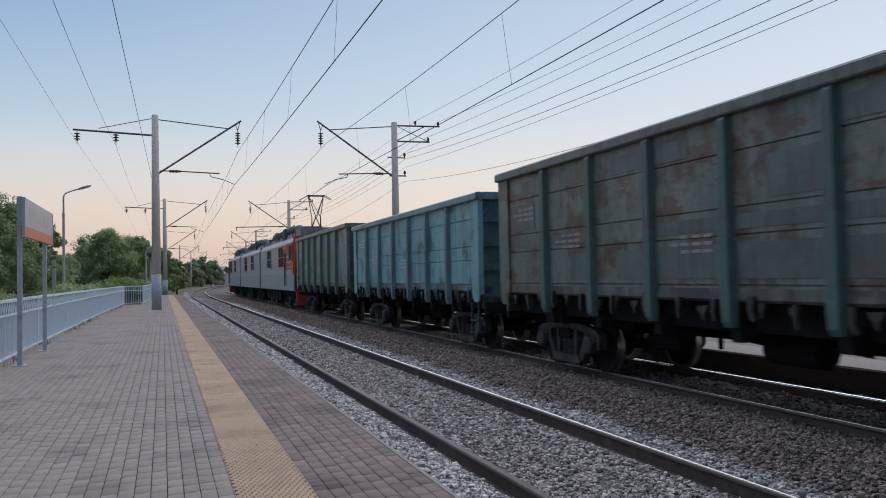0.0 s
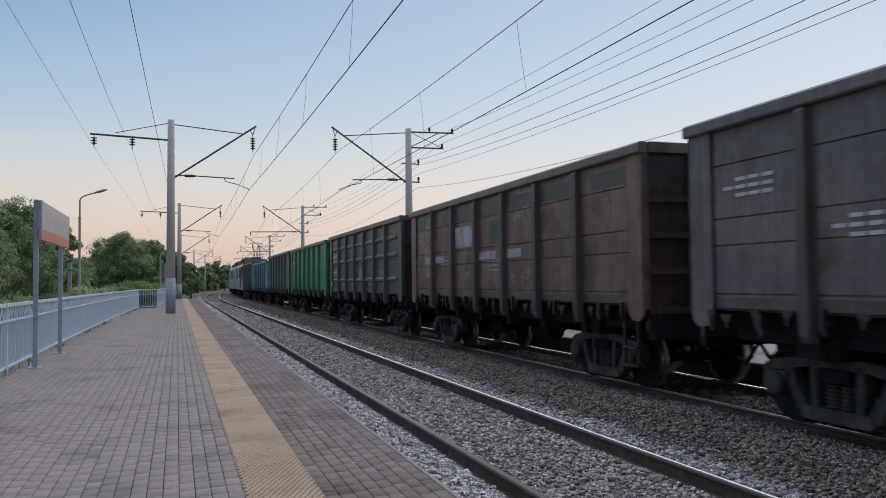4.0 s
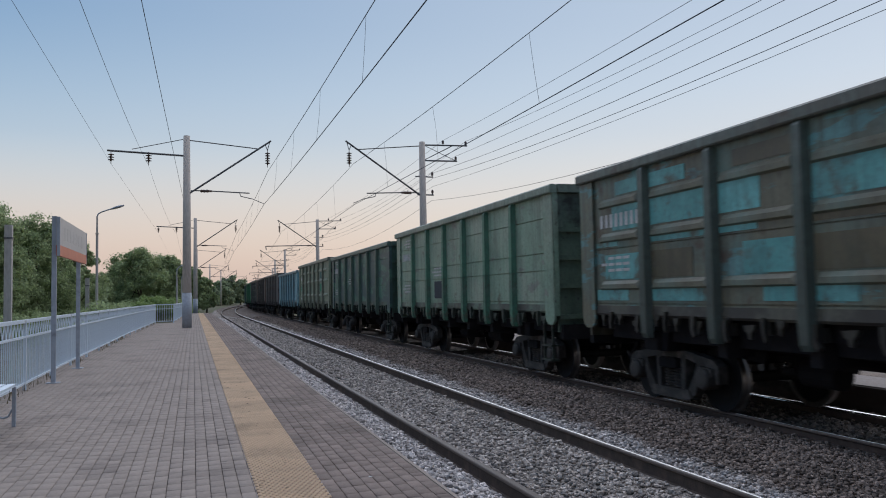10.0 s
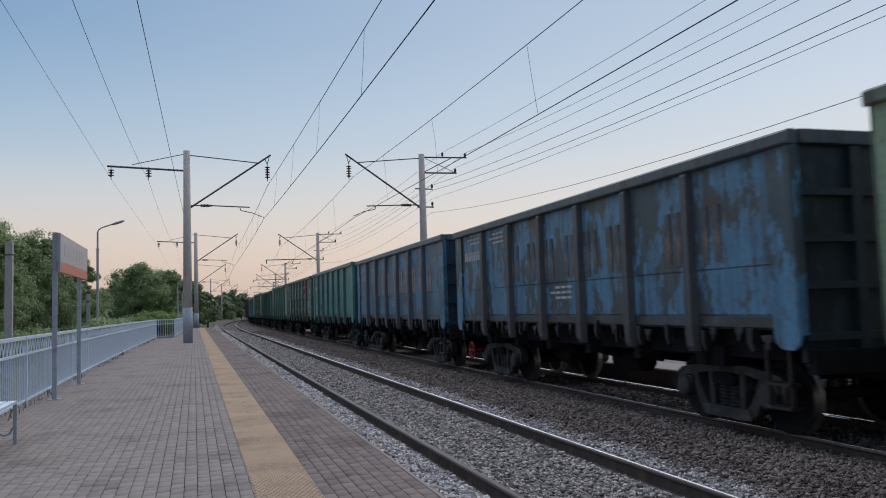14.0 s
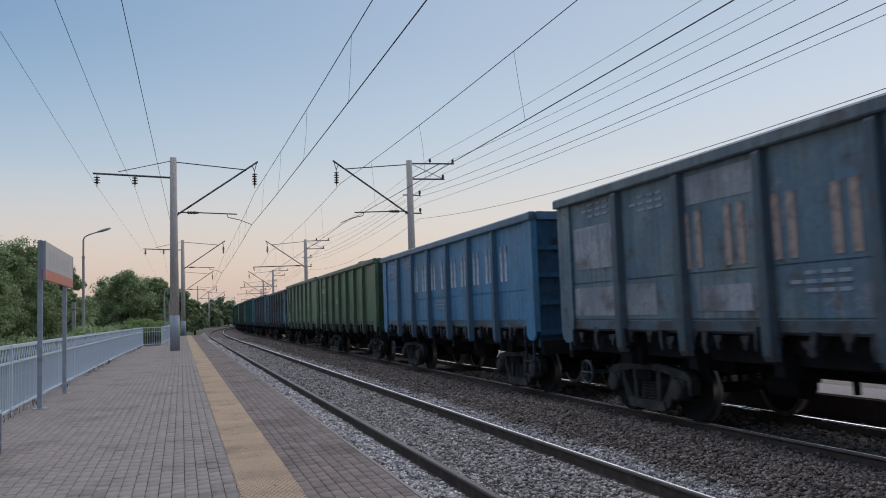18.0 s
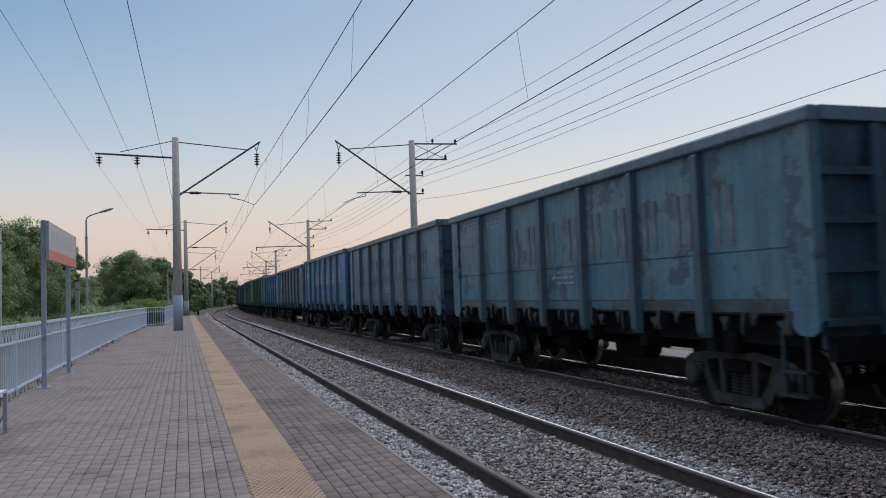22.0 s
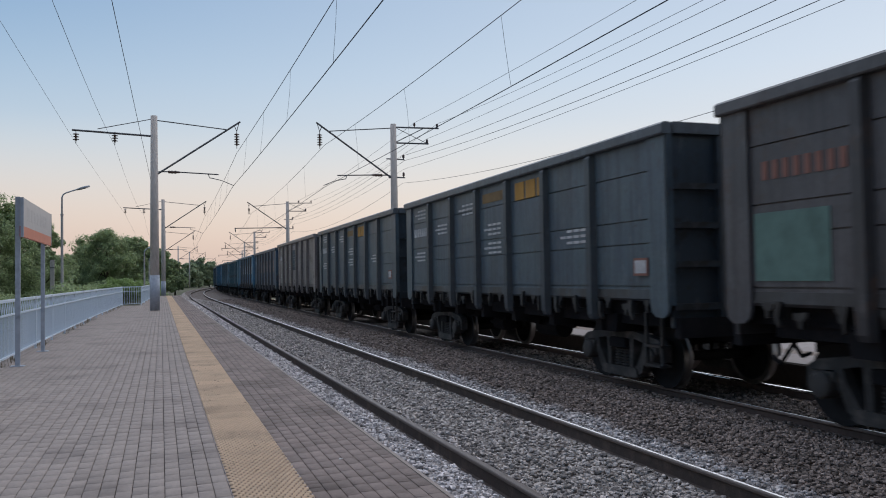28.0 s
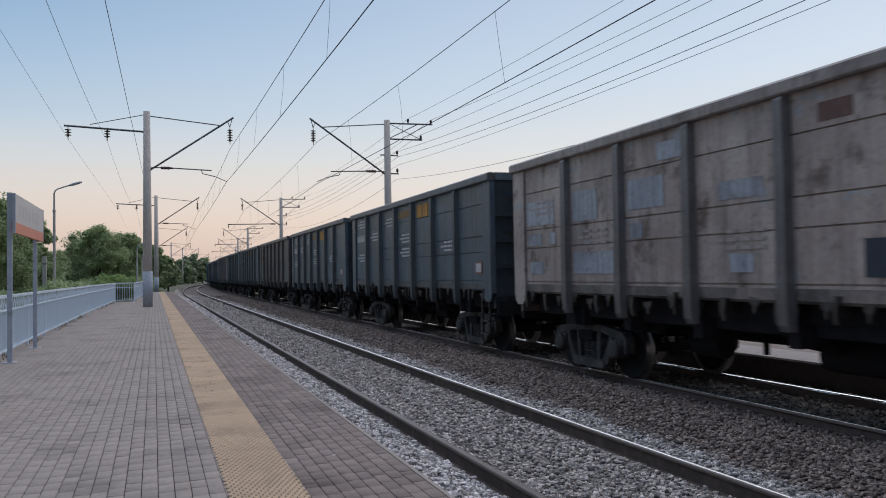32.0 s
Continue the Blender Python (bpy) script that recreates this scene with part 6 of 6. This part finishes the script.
for i, mat in ((13, P_LETTER_PEACH), (14, P_LETTER_TAN), (17, P_LETTER), (18, P_LETTER_PEACH), (19, P_LETTER), (20, P_LETTER_FADED), (21, P_LETTER_FADED), (22, P_LETTER), (23, P_LETTER_PEACH)):
    sign(W[i], mat, 2.78 if i in (17, 19) else 2.64, skip=(6,) if i == 14 else ())
    marks(W[i], M_WHITE if i in (14, 19, 22) else P_PALE, ((5.1, 3.0, "n"), (5.0, 3.4, "p"), (0.0, 1.95, "p"), (3.4, 3.3, "p")))
for i in (25, 26, 28, 29):
    amber_logo(W[i])
    marks(W[i], None, ((5.1, 2.98, "n"), (5.1, 3.45, "p"), (3.4, 2.95, "p"), (1.6, 3.3, "p"), (0.0, 2.75, "p"), (0.0, 2.35, "p"), (-3.6, 2.4, "p"), (5.2, 2.3, "p")))
marks(W[27], P_REDTEXT, ((5.1, 2.95, "n"), (3.2, 2.9, "p"), (1.5, 3.3, "p"), (1.5, 2.7, "p"), (-3.4, 2.5, "p")))
P_MAROON = paint("faded_maroon_patch", (0.15, 0.085, 0.075))
P_SAGE = paint("grey_green_patch", (0.13, 0.215, 0.185))
flat("paint_patch", 4.7, 5.85, 1.66, 2.46, P_SAGE, W[27], "grey-green paint patch")
flat("paint_patch", -5.85, -5.1, 1.64, 2.1, P_SAGE, W[27], "grey-green paint patch")
flat("plate", -5.82, -5.56, 1.72, 1.96, P_REDTEXT, W[27], "small dull red plate", -1.516)
flat("panel", -0.75, 0.62, 2.25, 3.62, P_DARKPANEL, W[24], "dark slate painted panel", -1.536)
for k in range(3):
    flat("logo_block", -0.62 + k * 0.4, -0.62 + k * 0.4 + 0.3, 3.34, 3.6, P_PALEBROWN, W[24], "faded white painted block", -1.541)
P_FAINT = paint("faint_grey_print", (0.20, 0.20, 0.21))
for z, y0, y1 in ((3.06, -0.5, 0.3), (2.93, -0.55, 0.35), (2.81, -0.35, 0.2), (2.56, -0.6, 0.45), (2.45, -0.3, 0.3)):
    flat("print_bar", y0, y1, z, z + 0.035, P_FAINT, W[24], x=-1.541)
flat("panel", 2.85, 3.45, 1.74, 2.2, P_NAVY, W[3], "dark painted square", -1.512)
flat("panel", 1.2, 1.95, 1.66, 2.15, P_NAVY, W[10], "dark painted square", -1.512)
flat("panel", 2.9, 3.5, 1.62, 2.1, P_NAVY, W[12], "dark painted square", -1.512)
flat("panel", 2.9, 3.5, 1.62, 2.1, P_NAVY, W[15], "dark painted square", -1.512)
P_MINT = wagon_paint("worn_mint_coat", (0.09, 0.42, 0.30), (0.08, 0.36, 0.26), rust=(0.05, 0.06, 0.055), rust_lo=0.49, seed=14)
for y0, y1, z0, z1 in ((5.95, 6.3, 3.2, 3.5), (5.7, 6.2, 1.6, 1.78), (4.4, 4.9, 1.60, 1.76), (2.75, 3.6, 1.62, 1.80), (0.95, 1.6, 1.6, 1.8), (0.6, 0.75, 2.2, 2.5),
                       (-0.7, 0.1, 1.97, 2.3), (-2.3, -1.5, 1.62, 1.8), (-3.9, -3.2, 2.0, 2.2)):
    flat("paint_patch", y0, y1, z0, z1, P_MINT, W[4], x=-1.505 if y1 < 5 else -1.546, skew=0.04)
for y0, y1, z0, z1, m in ((-3.95, -2.95, 2.80, 3.14, P_TEALPATCH), (-3.95, -2.95, 2.06, 2.50, P_GREENPATCH), (5.0, 5.7, 2.1, 2.4, P_GREENPATCH), (2.2, 2.45, 1.98, 2.2, P_NAVY),
                          (1.1, 1.6, 2.95, 3.12, P_TEALPATCH), (4.6, 5.8, 1.6, 1.72, M_WHITE)):
    flat("paint_patch", y0, y1, z0, z1, m, W[8], x=-1.506, skew=0.03)
O_CYAN = wagon_paint("worn_cyan_coat", (0.17, 0.50, 0.50), (0.13, 0.42, 0.42), rust=(0.11, 0.085, 0.05), rust_lo=0.54, seed=3)
O_KHAKI = wagon_paint("worn_khaki_coat", (0.15, 0.125, 0.075), (0.11, 0.10, 0.06), rust_lo=0.6, seed=5)
O_PALE = wagon_paint("worn_pale_grey_coat", (0.47, 0.48, 0.51), (0.40, 0.40, 0.43), rust=(0.16, 0.09, 0.065), rust_lo=0.54, seed=7)
O_SOOT = wagon_paint("sooty_dark_coat", (0.060, 0.056, 0.062), (0.05, 0.047, 0.05), rust_lo=0.58, seed=9)
O_TEAL = wagon_paint("worn_grey_teal_coat", (0.125, 0.168, 0.152), (0.11, 0.15, 0.138), rust=(0.15, 0.095, 0.08), rust_lo=0.54, seed=11)
planks(W[11], 5, [O_CYAN, O_CYAN, O_CYAN, O_KHAKI], 0.88, rows=((1.62, 1.80), (1.97, 2.38), (2.52, 2.60), (2.78, 3.18), (3.36, 3.58)))
planks(W[5], 6, [O_PALE, O_PALE, O_SOOT], 0.7, rows=((2.27, 2.45), (2.61, 3.12)), bays=range(1, 7))
planks(W[5], 7, [O_SOOT], 0.85, rows=((3.29, 3.56),))
planks(W[2], 8, [O_TEAL], 0.6)

flat("paint_patch", -3.7, -2.75, 2.85, 3.5, P_RED, W[11], "bright red square patch", -1.515)
patches(W[15], 8, [P_GREENPATCH], 5, 1.6, 2.4, 0.5)
O_PALEBLUE = wagon_paint("worn_pale_blue_coat", (0.40, 0.43, 0.49), (0.33, 0.36, 0.42), rust=(0.17, 0.16, 0.165), rust_lo=0.53, seed=17)
for y0, y1, z0, z1 in ((4.75, 5.85, 2.62, 3.06), (5.25, 5.8, 2.25, 2.46), (4.7, 4.95, 2.25, 2.46), (5.2, 5.7, 1.72, 1.95), (3.25, 4.05, 2.60, 3.10), (2.8, 4.05, 1.72, 2.08),
                       (1.0, 1.6, 3.30, 3.55), (1.45, 2.35, 2.66, 3.10), (2.0, 2.3, 2.24, 2.46), (-0.3, 0.1, 1.72, 1.95), (-0.5, 0.3, 2.62, 2.85)):
    flat("paint_patch", y0, y1, z0, z1, O_PALEBLUE, W[30], x=-1.504, skew=0.03)
flat("paint_patch", -2.35, -1.9, 1.66, 2.05, P_NAVY, W[30], "dark painted square")
flat("paint_patch", -1.8, -1.35, 3.32, 3.52, P_MAROON, W[30], "dull maroon faded mark")
for y0, y1, z0, z1 in ((4.5, 5.8, 2.42, 3.15), (4.45, 5.85, 1.62, 2.1), (3.25, 4.1, 1.62, 2.1), (0.98, 2.42, 3.12, 3.52), (1.15, 2.25, 1.66, 2.0)):
    flat("paint_patch", y0, y1, z0, z1, O_PALEBLUE, W[18], x=-1.504, skew=0.03)
bm = bmesh.new()
bar(bm, (-1.54, 6.05, 3.6), (-1.54, 4.4, 1.25), 0.02, 0.16)
part("brace", bm, M_BOGIE, W[15], "diagonal steel brace")
painted(W[15].children[-1], W[15].children[0].material_slots[0].material)

# ---- the three-section electric locomotive at the head of the train ----
L_GREY = material("loco_pale_grey", (0.48, 0.465, 0.47), 0.5, grain=5, grain_mix=0.1, stain=(0.27, 0.26, 0.26), stain_scale=0.8, stain_lo=0.55, stain_hi=0.8, bump=0.03)
L_LOW = material("loco_slate_grey", (0.38, 0.42, 0.44), 0.5, grain=5, stain=(0.24, 0.24, 0.24), stain_scale=1.0, stain_lo=0.55, stain_hi=0.8, bump=0.03)
L_RED = material("loco_red", (0.45, 0.06, 0.04), 0.45, grain=5, grain_mix=0.1, stain=(0.28, 0.05, 0.04), stain_scale=1.0, bump=0.03)
L_ORANGE = material("loco_orange", (0.62, 0.16, 0.05), 0.45, grain=5, grain_mix=0.1, bump=0.03)
L_ROOF = material("loco_roof_grey", (0.10, 0.105, 0.11), 0.7, grain=5, stain=(0.07, 0.06, 0.06), stain_scale=1.2, bump=0.1)
L_GLASS = material("dark_window_glass", (0.012, 0.014, 0.016), 0.5, grain=2, bump=0, spec=0.04)
L_BOX = material("loco_roof_box_grey", (0.26, 0.27, 0.28), 0.6, grain=5, stain=(0.14, 0.14, 0.14), stain_scale=1.2, bump=0.05)
SECTION = 17.2


def loco_section(cab):
    """cab: -1 at the rear end, +1 at the front end, 0 none."""
    t = thing("locomotive_section", "grey and red electric locomotive section with square windows" if cab else "grey middle section of the electric locomotive",
              "locomotive", "locomotive sections")
    h = 8.15
    y0, y1 = (-h + (0.5 if cab < 0 else 0), h - (0.5 if cab > 0 else 0))
    bm = bmesh.new()
    prism_y(bm, [(-1.57, 1.05), (-1.57, 2.0), (1.57, 2.0), (1.57, 1.05)], -h, h)
    part("lower_body", bm, L_LOW, t, "slate grey lower body side")
    bm = bmesh.new()
    prism_y(bm, [(-1.56, 2.0), (-1.56, 3.75), (-1.40, 4.02), (-0.9, 4.16), (0.9, 4.16), (1.40, 4.02), (1.56, 3.75), (1.56, 2.0)], y0, y1)
    part("upper_body", bm, L_GREY, t)
    for z in (2.35, 2.55, 2.75, 2.95, 3.5, 3.65):
        bm = bmesh.new()
        box(bm, -1.585, -1.555, y0 + (2.4 if cab < 0 else 0.1), y1 - (2.4 if cab > 0 else 0.1), z, z + 0.05)
        part("side_rib", bm, L_GREY, t)
    wins = (-3.1, 2.75) if cab <= 0 else (-2.75, 3.1)
    for y in wins:
        bm = bmesh.new()
        box(bm, -1.60, -1.54, y - 1.05, y + 1.05, 2.42, 3.66)
        wf = part("window_frame", bm, L_RED if y * cab > 0 or (cab == 0 and y > 0) else L_LOW, t, "window surround with four panes")
        for dy in (-0.5, 0.5):
            for za, zb in ((2.48, 2.98), (3.05, 3.6)):
                bm = bmesh.new()
                box(bm, -1.606, -1.57, y + dy - 0.43, y + dy + 0.43, za, zb)
                part("pane", bm, L_GLASS, wf)
    if cab:
        s = cab
        bm = bmesh.new()
        a, b = sorted((s * (h - 0.5), s * (h - 3.7)))
        prism_y(bm, [(-1.578, 2.25), (-1.578, 3.72), (1.578, 3.72), (1.578, 2.25)], a, b)
        part("cab_side", bm, L_RED, t, "red cab side")
        bm = bmesh.new()
        prism(bm, [(s * (h - 0.5), 4.10), (s * (h - 0.45), 4.10), (s * (h - 0.12), 3.3), (s * h, 2.55), (s * h, 1.0), (s * (h - 0.5), 1.0)][::s], -1.5, 1.5)
        nose = part("cab_front", bm, L_RED, t, "red cab front")
        for x0, x1 in ((-1.3, -0.1), (0.1, 1.3)):
            bm = bmesh.new()
            prism(bm, [(s * (h - 0.37), 3.86), (s * (h - 0.35), 3.88), (s * (h - 0.10), 3.12), (s * (h - 0.14), 3.10)][::s], x0, x1)
            part("windscreen", bm, L_GLASS, nose)
        for z0, z1, k in ((2.9, 3.05, 3.0), (2.62, 2.7, 3.4), (2.36, 2.42, 3.5)):
            bm = bmesh.new()
            box(bm, -1.584, -1.56, *sorted((s * (h - 0.6), s * (h - k))), z0, z1)
            part("white_stripe", bm, L_GREY, t, "white stripe on the red cab side")
        bm = bmesh.new()
        box(bm, -1.60, -1.50, *sorted((s * (h - 0.02), s * (h - 0.62))), 1.95, 2.7)
        part("corner_panel", bm, L_ORANGE, t, "bright orange corner panel")
        bm = bmesh.new()
        box(bm, -1.59, -1.55, s * (h - 1.2) - 0.5, s * (h - 1.2) + 0.5, 2.8, 3.6)
        part("cab_window", bm, L_GLASS, t)
        for yy in (s * (h - 2.7), s * (h - 3.3)):
            bm = bmesh.new()
            rod(bm, (-1.62, yy, 1.3), (-1.62, yy, 3.2), 0.025, 6)
            part("grab_rail", bm, L_ROOF, t)
        bm = bmesh.new()
        prism_y(bm, [(-1.4, 0.25), (-1.45, 1.0), (1.45, 1.0), (1.4, 0.25)], *sorted((s * (h + 0.25), s * (h - 0.1))))
        part("snow_plough", bm, L_RED, t, "red snow plough")
        for x in (-1.1, 1.1):
            bm = bmesh.new()
            lathe(bm, [(0.12, 0), (0.13, 0.06), (0.05, 0.08)], 12, Matrix.Translation((x, s * (h - 0.01), 2.0)) @ Matrix.Rotation(radians(-90 * s), 4, "X"))
            part("lamp", bm, M_WHITE, nose)
    for k in range(7):
        bm = bmesh.new()
        yy = -5.2 + 1.7 * k
        lathe(bm, [(0.05, 0), (0.3, 0.05), (0.34, 0.2), (0.3, 0.5), (0.12, 0.62)], 12, Matrix.Translation((-0.75, yy, 4.4)) @ Matrix.Diagonal((0.9, 1.25, 0.75, 1)))
        part("roof_tank", bm, L_BOX if k % 3 == 0 else L_ROOF, t, smooth=True)
    bm = bmesh.new()
    for y, l, w, z in ((-2.9, 1.3, 0.9, 0.34), (-0.9, 1.0, 1.1, 0.24), (0.9, 1.2, 0.8, 0.42), (3.3, 1.6, 1.0, 0.22), (5.4, 1.1, 0.8, 0.40)):
        box(bm, -w, w, y - l / 2, y + l / 2, 4.1, 4.56 + z)
    part("roof_equipment", bm, L_ROOF, t)
    bm = bmesh.new()
    prism_y(bm, [(-1.05, 4.1), (-0.95, 4.42), (-0.6, 4.56), (0.6, 4.56), (0.95, 4.42), (1.05, 4.1)], y0 + 1.7, y1 - 1.7)
    part("roof_monitor", bm, L_BOX, t, "grey raised roof with vents")
    if cab < 0:
        bm = bmesh.new()
        box(bm, -1.15, 1.15, -8.0, -6.5, 4.10, 4.56)
        part("roof_box", bm, L_BOX, t, "pale grey box on the cab roof")
    for s in (-1, 1):
        if s != cab:
            bm = bmesh.new()
            box(bm, -1.47, 1.47, *sorted((s * (h - 0.02), s * (h + 0.43))), 1.0, 4.0)
            part("bellows", bm, M_UNDER, t, "black rubber gangway bellows")
    bm = bmesh.new()
    for k in range(12):
        y = -6.6 + k * 1.2
        rod(bm, (-1.0, y, 4.1), (-1.0, y, 4.62), 0.028, 8)
    for k in range(11):
        rod(bm, (-1.0, -6.6 + k * 1.2, 4.62 + 0.05 * (k % 2)), (-1.0, -5.4 + k * 1.2, 4.67 - 0.05 * (k % 2)), 0.02, 6)
    part("roof_busbar", bm, L_ROOF, t)
    bm = bmesh.new()
    box(bm, -1.3, 1.3, -h + 0.6, h - 0.6, 0.75, 1.06)
    for y in (-1.4, 0, 1.4):
        box(bm, -1.45, -0.9, y - 0.5, y + 0.5, 0.4, 1.0)
    part("underframe", bm, M_UNDER, t)
    for y in (-5.4, -2.9, 2.9, 5.4):
        bogie(t, y, None)
    bm = bmesh.new()
    for s in (-1, 1):
        box(bm, -0.12, 0.12, *sorted((s * (h - 0.05), s * (h + 0.45))), 0.92, 1.18)
    part("coupler", bm, M_UNDER, t)
    if cab < 0:
        y = -6.3
        bm = bmesh.new()
        for x in (-0.45, 0.45):
            rod(bm, (x * 0.75, y + 0.2, 4.2), (x * 0.3, y - 0.9, 5.2), 0.035, 6)
            rod(bm, (x * 0.75, y - 0.7, 4.2), (x * 0.3, y + 0.4, 5.2), 0.035, 6)
            rod(bm, (x * 0.3, y - 0.9, 5.2), (x * 0.95, y - 0.3, 6.44), 0.024, 6)
            rod(bm, (x * 0.3, y + 0.4, 5.2), (x * 0.95, y - 0.2, 6.44), 0.024, 6)
            rod(bm, (x * 0.3, y - 0.9, 5.2), (-x * 0.9, y - 0.3, 6.40), 0.016, 6)
        part("pantograph_frame", bm, L_ROOF, t)
        bm = bmesh.new()
        for dy in (-0.45, -0.05):
            rod(bm, (-0.5, y + dy, 6.46), (0.5, y + dy, 6.46), 0.03, 6)
            for s in (-1, 1):
                rod(bm, (s * 0.5, y + dy, 6.46), (s * 0.85, y + dy, 6.25), 0.022, 6)
        part("pantograph_head", bm, L_ROOF, t, "raised pantograph head")
    return t


LOCO = [loco_section(c) for c in (-1, 0, 1)]


# ---- what moves ----
def motions():
    for i, w in enumerate(WAGONS):
        walk(w, [(t, stand(head_at(t) - i * PITCH - HALF, 4.33)) for t in range(33)])
    for k, w in enumerate(LOCO):
        walk(w, [(t, stand(head_at(t) + 0.59 + 0.25 + SECTION * (k + 0.5) - 0.3, 4.2)) for t in range(33)])
    # wheels roll while their wagon is near the platform
    for w, i, y in WHEELS:
        if i is None:
            continue
        rows, side = [], 0.478
        near = [f for f in range(0, 961) if -6 < head_at(f / 30) - i * PITCH < 52]
        if not near:
            continue
        turn0 = head_at(near[0] / 30)
        for f in sorted({0, 960, *near}):
            a = head_at(min(max(f, near[0]), near[-1]) / 30) - turn0
            rows.append((f / 30, pose(0, y, 0.478, -math.degrees(a / 0.478))))
        walk(w, rows)


motions()
